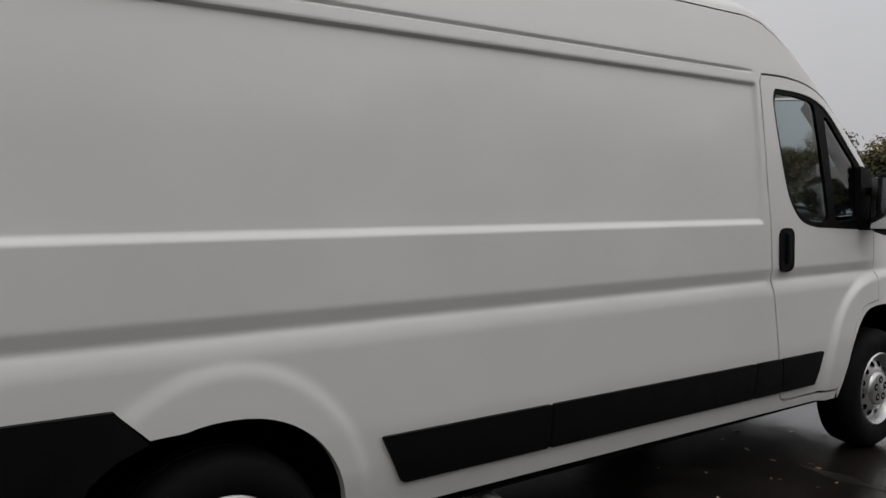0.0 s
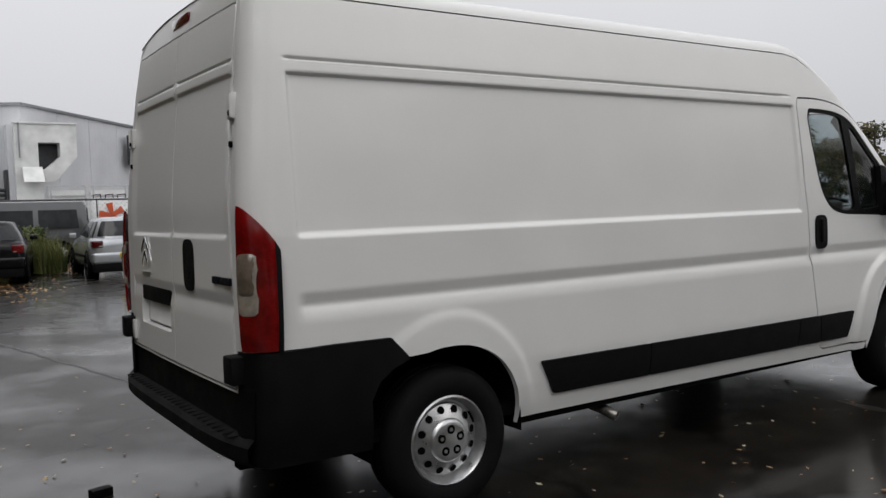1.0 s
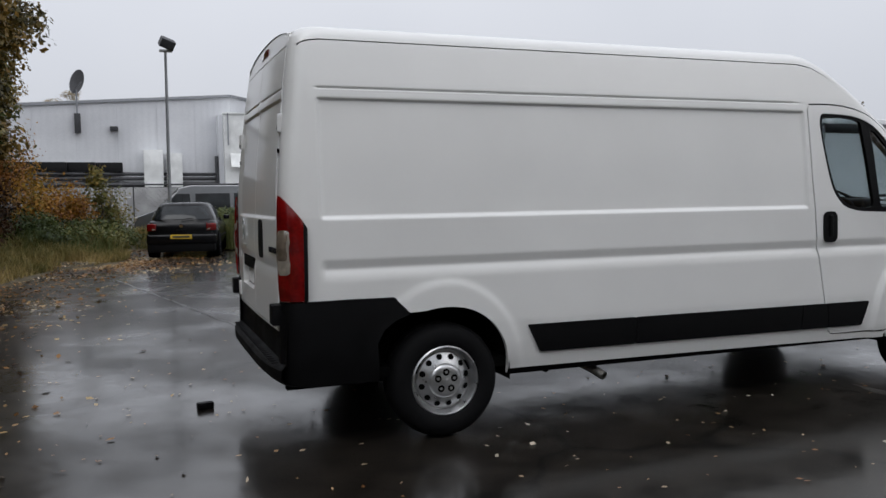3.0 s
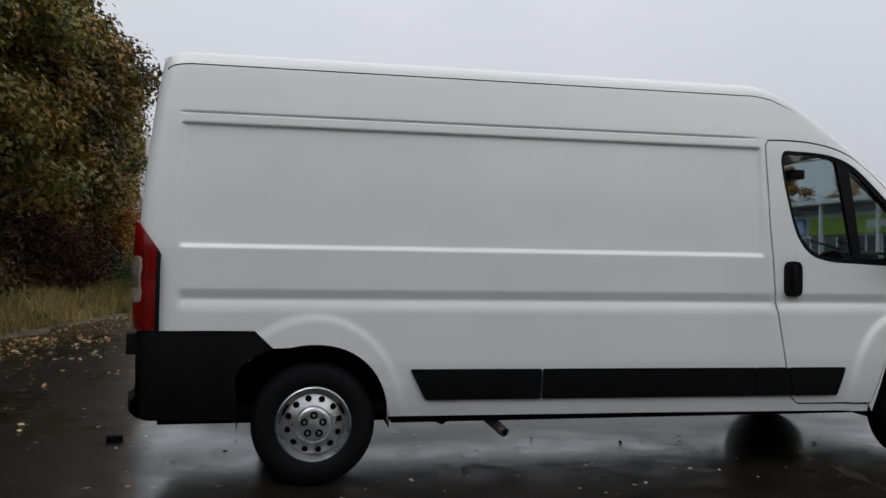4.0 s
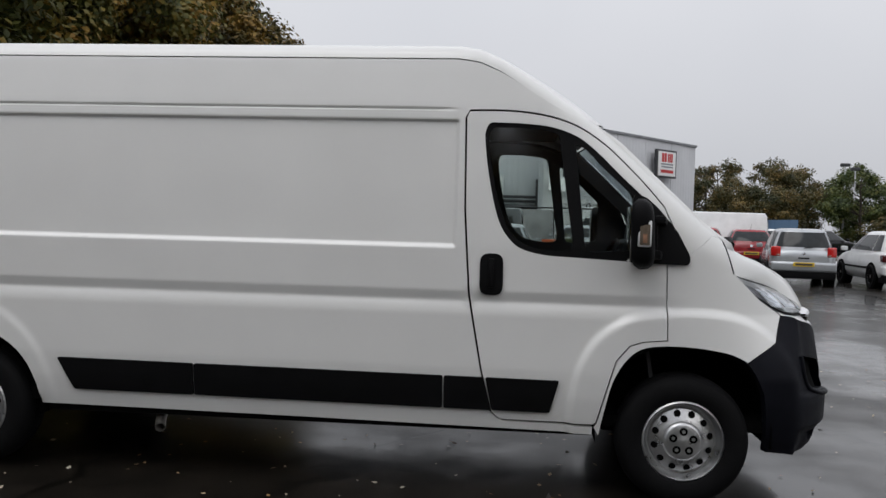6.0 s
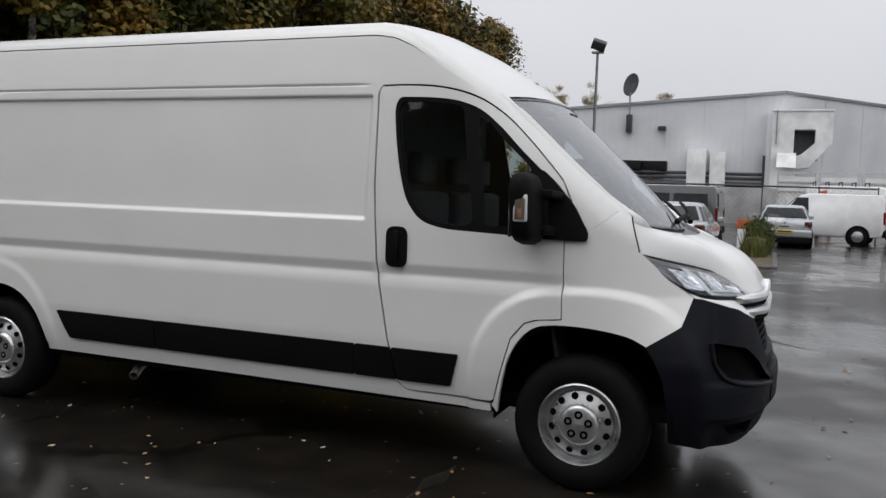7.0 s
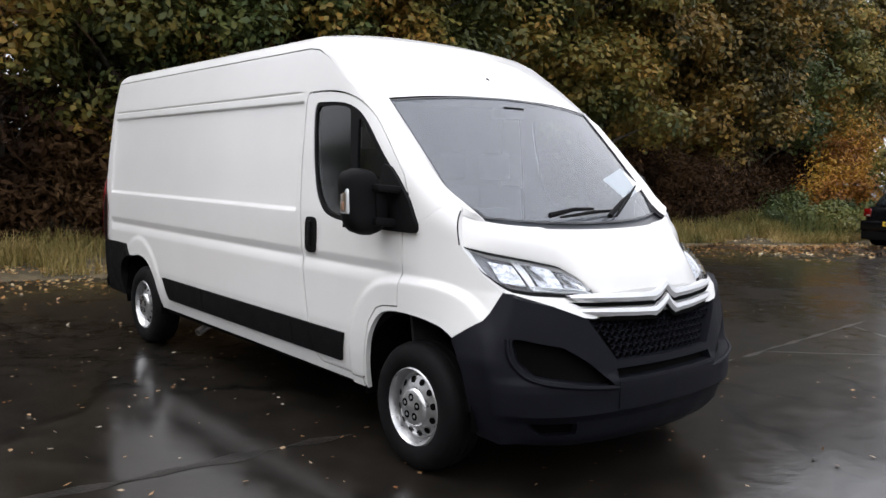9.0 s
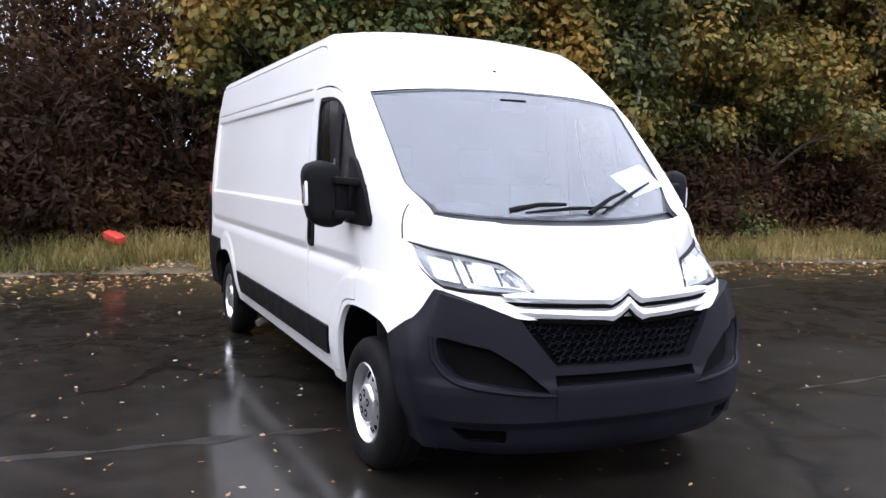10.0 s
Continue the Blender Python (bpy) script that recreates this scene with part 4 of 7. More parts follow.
# door mirrors on two arms
for s in (-1, 1):
    sail = [(3.735, 1.66), (3.80, 1.648), (3.87, 1.585), (3.97, 1.468), (4.042, 1.335), (4.035, 1.292), (3.72, 1.297)]
    mirror = part("door_mirror", sheet(rounded(sail, 0.02), lambda u, v, d: Vector((u, s * (side_w(u, v) + 0.022 - d), v)), steps(3.7, 4.05, 0.04), steps(1.28, 1.67, 0.04), flip=s > 0, flange=0.04), BLACK_PLASTIC, van, "large black twin-arm door mirror")
    bm = bmesh.new()
    rows = []
    for t in np.linspace(-1, 1, 19):
        r = max(0.02, (1 - abs(t) ** 4.5)) ** 0.42
        low = 1.0 + 0.10 * ease(-t)
        cz, cx = 1.452 + 0.18 * t, 3.765 - 0.01 * t
        ring = []
        for a_ in np.linspace(0, 2 * math.pi, 29):
            c, d_ = math.cos(a_), math.sin(a_)
            px, py = math.copysign(abs(c) ** 0.55, c), math.copysign(abs(d_) ** 0.55, d_)
            ring.append((cx + 0.06 * low * r * px - 0.03 * py * 0.6, s * (1.16 + 0.02 * t + 0.106 * r * py), cz))
        rows.append(ring)
    grid_surface(bm, rows)
    for r_ in (rows[0][:-1], rows[-1][:-1]):
        bm.faces.new([bm.verts.new(p) for p in r_])
    bmesh.ops.remove_doubles(bm, verts=bm.verts[:], dist=0.0004)
    bmesh.ops.recalc_face_normals(bm, faces=bm.faces[:])
    part("mirror_shell", bm, BLACK_PLASTIC, mirror, smooth=60)
    part("mirror_glass", boxed(3.692, 3.699, *sorted((s * 1.09, s * 1.23)), 1.31, 1.59, bevel=0.003), CHROME, mirror)
    for z0, z1, reach in ((1.325, 1.372, 0.0), (1.508, 1.55, 0.02)):
        bm = boxed(3.755, 3.865, *sorted((s * 0.985, s * 1.13)), z0, z1, bevel=0.014)
        for v in bm.verts:
            k = (abs(v.co.y) - 0.985) / 0.145
            v.co.x += 0.035 * (1 - k) + (reach if v.co.x > 3.81 else 0)
            v.co.z -= 0.012 * (1 - k)
        part("mirror_arm", bm, BLACK_PLASTIC, mirror)
    part("mirror_hinge_cover", boxed(3.79, 3.85, *sorted((s * 1.04, s * 1.115)), 1.35, 1.53, bevel=0.012), BLACK_PLASTIC, mirror)
    ind = part("indicator", boxed(3.725, 3.795, *sorted((s * 1.235, s * 1.268)), 1.388, 1.525, bevel=0.012), SATIN, mirror, "clear indicator in a bright frame")
    part("indicator_lens", boxed(3.735, 3.786, *sorted((s * 1.26, s * 1.2705)), 1.398, 1.503, bevel=0.004), SMOKED_LENS, ind)
    part("indicator_bulb", boxed(3.75, 3.772, *sorted((s * 1.268, s * 1.2725)), 1.41, 1.455, bevel=0.003), ORANGE_LENS, ind)

# cab inside, floor pan and small things
bm = boxed(-0.93, 4.55, -0.93, 0.93, 0.40, 0.46)
part("floor_pan", bm, LINER, van)
for y0, y1 in ((-0.62, -0.55), (0.55, 0.62)):
    part("chassis_rail", boxed(-0.9, 4.3, y0, y1, 0.30, 0.40), LINER, van)
part("bulkhead", boxed(2.70, 2.74, -0.82, 0.82, 0.46, 2.30), CABIN, van)
part("cab_ceiling", boxed(2.74, 3.38, -0.77, 0.77, 2.10, 2.13), CABIN, van)
bm = bmesh.new()
prof = [(4.22, 1.34), (4.05, 1.335), (3.92, 1.32), (3.80, 1.27), (3.76, 1.18), (3.82, 0.95), (3.90, 0.5)]
grid_surface(bm, [[(x, y, z + 0.02 * math.cos(3 * y)) for x, z in prof] for y in np.linspace(-0.88, 0.88, 15)])
dash = part("dashboard", thicken(bm, 0.02), DASH, van)
part("binnacle", boxed(3.74, 3.95, -0.62, -0.22, 1.30, 1.41, bevel=0.04, seg=3), DASH, dash)
bm = bmesh.new()
ring = [Vector((3.63 + 0.09 * math.sin(t), -0.43 + 0.19 * math.cos(t), 1.235 + 0.165 * math.sin(t))) for t in np.linspace(0, 2 * math.pi, 33)]
tube(bm, ring, 0.015, 8, caps=False)
for t in (0.1, math.pi - 0.1, -math.pi / 2):
    tube(bm, [(3.66, -0.43, 1.225), (3.63 + 0.09 * math.sin(t), -0.43 + 0.19 * math.cos(t), 1.235 + 0.165 * math.sin(t))], 0.012, 6)
tube(bm, [(3.65, -0.43, 1.23), (3.88, -0.43, 1.15)], [0.05, 0.03], 10)
part("steering_wheel", bm, BLACK_PLASTIC, dash)
for y, w in ((-0.43, 0.25), (0.18, 0.23), (0.62, 0.23)):
    bm = boxed(2.92, 3.42, y - w, y + w, 0.80, 0.96, bevel=0.05, seg=3)
    seat = part("cab_seat", bm, FABRIC, van, "dark fabric cab seat")
    bm = boxed(2.84, 2.98, y - w, y + w, 0.92, 1.52, bevel=0.06, seg=3)
    part("backrest", bm, FABRIC, seat)
    part("headrest", boxed(2.83, 2.93, y - 0.13, y + 0.13, 1.56, 1.76, bevel=0.04, seg=3), FABRIC, seat)
    part("seat_base", boxed(2.96, 3.36, y - w * 0.8, y + w * 0.8, 0.46, 0.80), DASH, seat)
paper = part("paper_sheet", boxed(-0.10, 0.10, -0.14, 0.14, 0, 0.003), PAPER, van, "white sheet of paper behind the windscreen")
paper.matrix_basis = Matrix.Translation(screen_at(0.78, 0.70) - Vector((0.018, 0, 0.018))) @ Matrix.Rotation(radians(43), 4, "Y") @ Matrix.Rotation(radians(22), 4, "Z")
bm = bmesh.new()
tube(bm, [(0.9, -0.5, 0.36), (1.05, -0.72, 0.345), (1.10, -0.88, 0.305), (1.13, -0.955, 0.275)], 0.03, 14, caps=False)
part("exhaust_pipe", thicken(bm, 0.003), BARE_STEEL, van, "bright steel exhaust tail pipe")
# added white block imitates bright ground showing between bumper and tyre
part("gap_light_block", boxed(-0.50, -0.425, -0.90, -0.84, 0.385, 0.425, bevel=0.008), WHITE, van, "small white block standing in for bright ground seen behind the rear wheel")
bm = bmesh.new()
tube(bm, [(0.68, -0.80, 0.36), (0.78, -0.80, 0.345), (0.84, -0.80, 0.36)], [0.02, 0.045, 0.02], 10)
part("jacking_point", bm, LINER, van)
for s in (-1, 1):
    part("sill_underside", boxed(0.45, 3.55, *sorted((s * 0.88, s * 0.935)), 0.345, 0.385), LINER, van)
    part("axle_tube", tube(bmesh.new(), [(0.0, 0, 0.352), (0.0, s * 0.8, 0.352)], 0.05, 10), LINER, van)
bm = bmesh.new()
tube(bm, [(3.45, 0.0, 2.19), (3.455, 0.0, 2.218), (3.45, 0.0, 2.226)], [0.026, 0.020, 0.008], 8)
part("aerial_base", bm, BLACK_PLASTIC, van, "short black aerial on the roof front")
van.matrix_basis = Matrix.Translation((0, 0.022, 0)) @ Matrix.Diagonal((1, 1.022, 1, 1))


# ---- ground ----
def wet_asphalt():
    m = bpy.data.materials.new("wet_asphalt")
    m.use_nodes = True
    n, l = m.node_tree.nodes, m.node_tree.links
    b = n["Principled BSDF"]
    pos = n.new("ShaderNodeTexCoord")

    def noise_of(scale, detail=4.0, rough=0.55):
        t = n.new("ShaderNodeTexNoise")
        t.inputs["Scale"].default_value, t.inputs["Detail"].default_value, t.inputs["Roughness"].default_value = scale, detail, rough
        l.new(pos.outputs["Object"], t.inputs["Vector"])
        return t.outputs[0]

    def spread(value, a, b_, c, d):
        r = n.new("ShaderNodeMapRange")
        for k, v in zip(("From Min", "From Max", "To Min", "To Max"), (a, b_, c, d)):
            r.inputs[k].default_value = v
        l.new(value, r.inputs["Value"])
        return r.outputs[0]

    def both(op, a, b_):
        r = n.new("ShaderNodeMath")
        r.operation, r.use_clamp = op, False
        for k, v in enumerate((a, b_)):
            if isinstance(v, (int, float)):
                r.inputs[k].default_value = v
            else:
                l.new(v, r.inputs[k])
        return r.outputs[0]

    pools, patch, grit, stain = noise_of(0.16, 5.0, 0.6), noise_of(0.9, 5.0), noise_of(140.0, 2.0), noise_of(4.0, 6.0, 0.65)
    wet = spread(both("ADD", both("MULTIPLY", pools, 0.7), both("MULTIPLY", patch, 0.3)), 0.44, 0.54, 0.0, 1.0)
    crack = n.new("ShaderNodeTexVoronoi")
    crack.feature = "DISTANCE_TO_EDGE"
    crack.inputs["Scale"].default_value = 0.22
    warp = n.new("ShaderNodeVectorMath")
    warp.operation = "MULTIPLY_ADD"
    wob = n.new("ShaderNodeTexNoise")
    wob.inputs["Scale"].default_value, wob.inputs["Detail"].default_value = 1.5, 4.0
    l.new(pos.outputs["Object"], wob.inputs["Vector"])
    l.new(wob.outputs["Color"], warp.inputs[0])
    warp.inputs[1].default_value = (0.9, 0.9, 0.9)
    l.new(pos.outputs["Object"], warp.inputs[2])
    l.new(warp.outputs[0], crack.inputs["Vector"])
    line = spread(crack.outputs["Distance"], 0.0, 0.010, 1.0, 0.0)
    rough = both("ADD", spread(wet, 0.0, 1.0, 0.42, 0.30), spread(grit, 0.3, 0.7, -0.03, 0.05))
    l.new(rough, b.inputs["Roughness"])
    ramp = n.new("ShaderNodeValToRGB")
    ramp.color_ramp.elements[0].color, ramp.color_ramp.elements[1].color = (0.005, 0.0045, 0.0038, 1), (0.027, 0.0225, 0.018, 1)
    ramp.color_ramp.elements[0].position, ramp.color_ramp.elements[1].position = 0.35, 0.75
    l.new(both("SUBTRACT", both("ADD", both("MULTIPLY", stain, 0.6), both("MULTIPLY", grit, 0.4)), both("MULTIPLY", line, 0.35)), ramp.inputs[0])
    l.new(ramp.outputs[0], b.inputs["Base Color"])
    b.inputs["IOR"].default_value = 1.16
    l.new(spread(wet, 0.0, 1.0, 0.35, 1.0), b.inputs["Coat Weight"])
    l.new(spread(stain, 0.35, 0.65, 0.05, 0.22), b.inputs["Coat Roughness"])
    b.inputs["Coat IOR"].default_value = 1.37
    bump = n.new("ShaderNodeBump")
    bump.inputs["Distance"].default_value = 0.006
    l.new(spread(wet, 0.0, 1.0, 0.22, 0.04), bump.inputs["Strength"])
    l.new(both("SUBTRACT", both("ADD", grit, both("MULTIPLY", stain, 0.8)), line), bump.inputs["Height"])
    l.new(bump.outputs[0], b.inputs["Normal"])
    ripple = n.new("ShaderNodeBump")
    ripple.inputs["Distance"].default_value, ripple.inputs["Strength"].default_value = 0.012, 0.10
    l.new(both("ADD", noise_of(9.0, 5.0, 0.6), both("MULTIPLY", grit, 0.12)), ripple.inputs["Height"])
    l.new(ripple.outputs[0], b.inputs["Coat Normal"])
    return m


def axis(near, far, d):
    a = list(np.arange(-near, near + d / 2, d))
    k = near
    while k < far:
        k *= 1.35
        a = [-k] + a + [k]
    return a


bm = bmesh.new()
net = axis(24, 900, 1.2)
grid_surface(bm, [[(x, y, 0.0) for x in net] for y in net])
ground = tagged(finish("ground", bm, wet_asphalt()), "dark wet asphalt of a car park with puddles and cracks", "asphalt", kind="structure")

JOINT = material("dark_slab_joint", (0.016, 0.014, 0.012), 0.3, vary=0.5, scale=4, bump=0.4, spec=0.35)
rng = random.Random(11)
for k, (p, q, wide) in enumerate((((3.24, -2.95), (3.33, -0.9), 0.07), ((3.62, 2.6), (3.40, 6.0), 0.035), ((3.4, 5.6), (5.4, 4.2), 0.03), ((3.5, 3.4), (4.6, 4.6), 0.03), ((-0.3, 2.6), (-1.3, 7.6), 0.035), ((-1.3, 7.6), (-2.0, 11.0), 0.03))):
    p, q = Vector((*p, 0)), Vector((*q, 0))
    t = (q - p).normalized()
    side = Vector((-t.y, t.x, 0))
    n_ = max(4, int((q - p).length / 0.09))
    bm = bmesh.new()
    rows = []
    for i in range(n_ + 1):
        c = p.lerp(q, i / n_) + side * 0.03 * noise.noise(Vector((i * 0.21, k, 0)))
        w = wide * max(0.05, 0.55 + 1.1 * noise.noise(Vector((i * 0.33, k * 3, 5)))) * min(1, i / 3, (n_ - i) / 3 + 0.05)
        rows.append([c - side * w + Vector((0, 0, 0.003)), c + Vector((0, 0, 0.004)), c + side * w + Vector((0, 0, 0.003))])
    grid_surface(bm, rows)
    part("slab_joint", facing(bm, (0, 0, 1)), JOINT, ground)

SOIL = material("leafy_soil", (0.10, 0.075, 0.04), 0.9, vary=0.5, scale=3, bump=0.8, fine=40, second=(0.035, 0.03, 0.015))
EDGE = smooth_line([(-5.2, -30), (-5.15, -8), (-5.1, -3), (-4.75, 0), (-4.35, 6), (-4.0, 10), (-3.4, 13.2), (-2.2, 15.2), (-1.75, 17.0), (-1.8, 20.3), (0.5, 20.9), (1.5, 21.6), (1.8, 24.0)], 8)


def edge_normal(i):
    a, b = EDGE[max(i - 1, 0)], EDGE[min(i + 1, len(EDGE) - 1)]
    t = Vector((b[0] - a[0], b[1] - a[1]))
    t.normalize()
    return Vector((-t.y, t.x))


bm = bmesh.new()
rows = []
rng = random.Random(4)
for i, (x, y) in enumerate(EDGE):
    nrm = edge_normal(i)
    row = []
    for d, z in ((-0.08, 0.004), (0.06, 0.03), (0.3, 0.06), (0.7, 0.10), (1.3, 0.16), (2.2, 0.22), (3.2, 0.26)):
        j = (0.4 if d < 0.1 else 0.12) * noise.noise(Vector((x * 0.9, y * 0.9, 0.0))) + 0.05 * noise.noise(Vector((x * 4, y * 4, d)))
        row.append((x + nrm.x * (d + j), y + nrm.y * (d + j), z + (0.05 * noise.noise(Vector((x * 2, y * 2, d * 3))) if d > 0.1 else 0)))
    row.append((min(row[-1][0], -14) if y < 15 else row[-1][0] + nrm.x * 3, row[-1][1] + (nrm.y * 3 if y >= 15 else 0), 0.3))
    rows.append(row)
grid_surface(bm, rows)
tagged(finish("verge", bm, SOIL), "rough soil verge covered with fallen leaves", "verge", kind="structure")
KERB = material("worn_kerb_concrete", (0.07, 0.067, 0.063), 0.55, vary=0.3, scale=9, bump=0.5, fine=80)
island = thing("kerb_island", "kerbed island of worn concrete between the parked cars", "kerb", (4.55, 17.5, 0), kind="structure")
for k in range(6):
    part("kerb_stone", boxed(4.02, 4.14, 15.0 + 0.93 * k, 15.92 + 0.93 * k, -0.05, 0.055, bevel=0.015), KERB, island)
    part("kerb_stone", boxed(4.96, 5.08, 15.0 + 0.93 * k, 15.92 + 0.93 * k, -0.05, 0.055, bevel=0.015), KERB, island)
part("kerb_stone", boxed(4.15, 4.95, 14.88, 15.0, -0.05, 0.055, bevel=0.015), KERB, island)
part("island_soil", boxed(4.14, 4.96, 15.0, 20.6, -0.05, 0.04), SOIL, island)

# ---- grey steel warehouse with ducts, pipes and a dish ----
CLAD = material("pale_grey_cladding", (0.64, 0.65, 0.67), 0.5, vary=0.05, scale=0.4, second=(0.58, 0.59, 0.615), fine=8)
TRIM = material("grey_roof_trim", (0.28, 0.29, 0.31), 0.5, vary=0.1)
DUCT = material("weathered_white_duct", (0.76, 0.77, 0.76), 0.45, vary=0.1, scale=1.2, second=(0.62, 0.63, 0.62))
PIPE = material("dark_pipe", (0.035, 0.036, 0.04), 0.5, vary=0.2)
LOWWALL = material("stained_render", (0.33, 0.33, 0.33), 0.8, vary=0.25, scale=1.0, bump=0.3)

warehouse = thing("warehouse", "pale grey metal-clad warehouse with white ducts and black pipes", "building", (4, 58, 0))
A, B, C_ = (-9.6, 52.0), (5.3, 55.0), (18.3, 70.0)


def wall_run(name, p, q, z0, z1, zb, seams, mat_):
    """A clad wall with upright ribs; its top runs from z0 to z1."""
    d = Vector((q[0] - p[0], q[1] - p[1]))
    run = d.length
    d.normalize()
    nrm = Vector((d.y, -d.x))
    bm = bmesh.new()
    rows = []
    n = int(run / 0.11)
    for i in range(n + 1):
        t = i / n * run
        deep = 0.006 if (i // 2) % 2 else 0.0
        x, y = p[0] + d.x * t - nrm.x * deep, p[1] + d.y * t - nrm.y * deep
        zt = z0 + (z1 - z0) * t / run
        rows.append([(x, y, zb), (x, y, zt)])
    grid_surface(bm, rows)
    wall = part(name, bm, mat_, warehouse, smooth=0)
    for k in range(1, seams):
        t = run * k / seams
        x, y = p[0] + d.x * t + nrm.x * 0.02, p[1] + d.y * t + nrm.y * 0.02
        zt = z0 + (z1 - z0) * t / run
        part("joint_cover", boxed(x - 0.02, x + 0.02, y - 0.012, y + 0.03, zb, zt), CLAD, wall)
    bm = bmesh.new()
    tube(bm, [(p[0] + nrm.x * 0.05, p[1] + nrm.y * 0.05, z0), (q[0] + nrm.x * 0.05, q[1] + nrm.y * 0.05, z1)], 0.13, 4)
    part("roof_edge", bm, TRIM, wall)
    return d, nrm


wall_run("wall", A, B, 7.4, 8.75, 0.0, 6, CLAD)
d_r, n_r = wall_run("wall", B, C_, 8.75, 8.5, 0.0, 5, CLAD)
wall_run("wall", (-9.6, 70), A, 7.4, 7.4, 0.0, 4, CLAD)
wall_run("wall", C_, (10, 86), 8.5, 8.5, 0.0, 4, CLAD)
bm = bmesh.new()
grid_surface(bm, [[(*A, 7.4), (*B, 8.75), (*C_, 8.5)], [(-9.6, 86, 7.4), (2, 86, 8.75), (10, 86, 8.5)]])
part("roof", thicken(bm, 0.1), TRIM, warehouse)


def on_wall(x, z, out=0.0):
    k = (x - A[0]) / (B[0] - A[0])
    return (x, A[1] + (B[1] - A[1]) * k - out, z)


def wall_box(name, x0, x1, z0, z1, deep, mat_, parent=warehouse, bevel=0.02):
    y = on_wall((x0 + x1) / 2, 0)[1]
    return part(name, boxed(x0, x1, y - deep, y + 0.1, z0, z1, bevel=bevel), mat_, parent)


annex = wall_box("low_annex", -12.8, -9.5, 0.0, 7.15, 0.05, CLAD)
wall_box("annex_roof_edge", -12.85, -9.5, 7.15, 7.3, 0.15, TRIM, annex)
wall_box("white_duct_box", -0.6, 0.62, 2.4, 4.85, 0.9, DUCT)
wall_box("white_duct_box", 0.85, 1.85, 2.4, 4.65, 0.9, DUCT)
BLACK_DUCT = material("black_duct", (0.008, 0.008, 0.009), 0.5, vary=0.2, spec=0.2)
for k in range(5):
    wall_box("black_band_duct", -10.17 + 1.654 * k, -8.52 + 1.654 * k, 3.38, 4.0, 0.6, BLACK_DUCT)
wall_box("black_upright_duct", -10.17, -9.72, 4.0, 6.68, 0.6, BLACK_DUCT)
wall_box("wall_floodlight", -11.75, -11.4, 7.12, 7.38, 0.7, PIPE)
OCHRE_PIPE = material("ochre_pipe", (0.38, 0.27, 0.15), 0.6, vary=0.2)
for k, z in enumerate((2.55, 2.95, 3.25)):
    bm = bmesh.new()
    tube(bm, [on_wall(-10.3, z, 0.5), on_wall(4.4, z, 0.5)], 0.11 if k else 0.16, 8)
    part("pipe", bm, PIPE, warehouse)
for k in range(4):
    bm = bmesh.new()
    x = (-10.47, -10.73, -11.1, -11.41)[k]
    tube(bm, [(x, 51.3, 1.5), (x, 51.3, 6.7 + 0.06 * k)], 0.09, 8)
    part("pipe", bm, OCHRE_PIPE if k == 3 else PIPE, warehouse)
wall_box("low_wall", -13.0, 5.3, 0.0, 2.35, 0.9, LOWWALL)
# the large elbow duct
y0 = on_wall(5.5, 0)[1]
outline = [(4.62, 2.3), (6.15, 2.3), (6.15, 3.6), (6.9, 3.75), (8.2, 5.3), (8.2, 7.4), (4.62, 7.4)]
mouth = [(5.95, 4.4), (6.4, 4.55), (7.2, 5.3), (7.2, 6.15), (5.95, 6.15)]
duct = part("elbow_duct", sheet(outline, lambda u, v, d: Vector((u, y0 - 2.0 + d, v)), steps(4.6, 8.2, 0.6), steps(2.3, 7.4, 0.6), holes=[mouth], flange=2.2), DUCT, warehouse, "big weathered white ventilation duct")
part("duct_backing", boxed(5.8, 7.4, y0 - 1.0, y0 - 0.9, 4.2, 6.3), PIPE, duct)
bm = bmesh.new()
f = bm.faces.new([bm.verts.new(p) for p in ((4.98, y0 - 2.02, 4.6), (6.12, y0 - 2.02, 4.6), (6.14, y0 - 2.7, 3.65), (4.98, y0 - 2.7, 3.65))])
part("duct_hood", thicken(bm, 0.06), DUCT, duct)
wall_box("duct_side_column", 4.3, 4.62, 2.3, 7.3, 1.2, CLAD, duct)
wall_box("duct_seam", 4.84, 4.92, 5.2, 7.36, 2.02, TRIM, duct, 0.0)
part("duct_flange", boxed(4.55, 8.25, y0 - 2.06, y0 - 1.97, 7.3, 7.42, bevel=0.02), DUCT, duct)
wall_box("upright_pipe", 4.12, 4.28, 2.2, 4.5, 1.0, PIPE)
# satellite dish on a pole
DISH = material("dish_mesh_grey", (0.10, 0.10, 0.105), 0.6, vary=0.3, scale=20)
dish = thing("satellite_dish", "dark grey satellite dish on a pole fixed to the warehouse wall", "satellite dish", on_wall(-4.5, 6.0, 0.4))
bm = bmesh.new()
tube(bm, [on_wall(-4.5, 5.9, 0.3), on_wall(-4.5, 8.6, 0.4)], 0.06, 8)
part("pole", bm, TRIM, dish)
part("bracket_box", boxed(-4.68, -4.32, on_wall(-4.5, 0)[1] - 0.5, on_wall(-4.5, 0)[1] + 0.02, 5.9, 7.1, bevel=0.03), PIPE, dish)
bm = bmesh.new()
lathe(bm, [(0.02, 0.16), (0.3, 0.13), (0.55, 0.06), (0.78, -0.06), (0.78, -0.09), (0.55, 0.03), (0.02, 0.13)], 28)
bmesh.ops.transform(bm, matrix=Matrix.Translation(on_wall(-4.5, 9.1, 0.6)) @ Matrix.Rotation(radians(64), 4, "Z") @ Matrix.Rotation(radians(18), 4, "X"), verts=bm.verts[:])
part("reflector", bm, DISH, dish)
bm = bmesh.new()
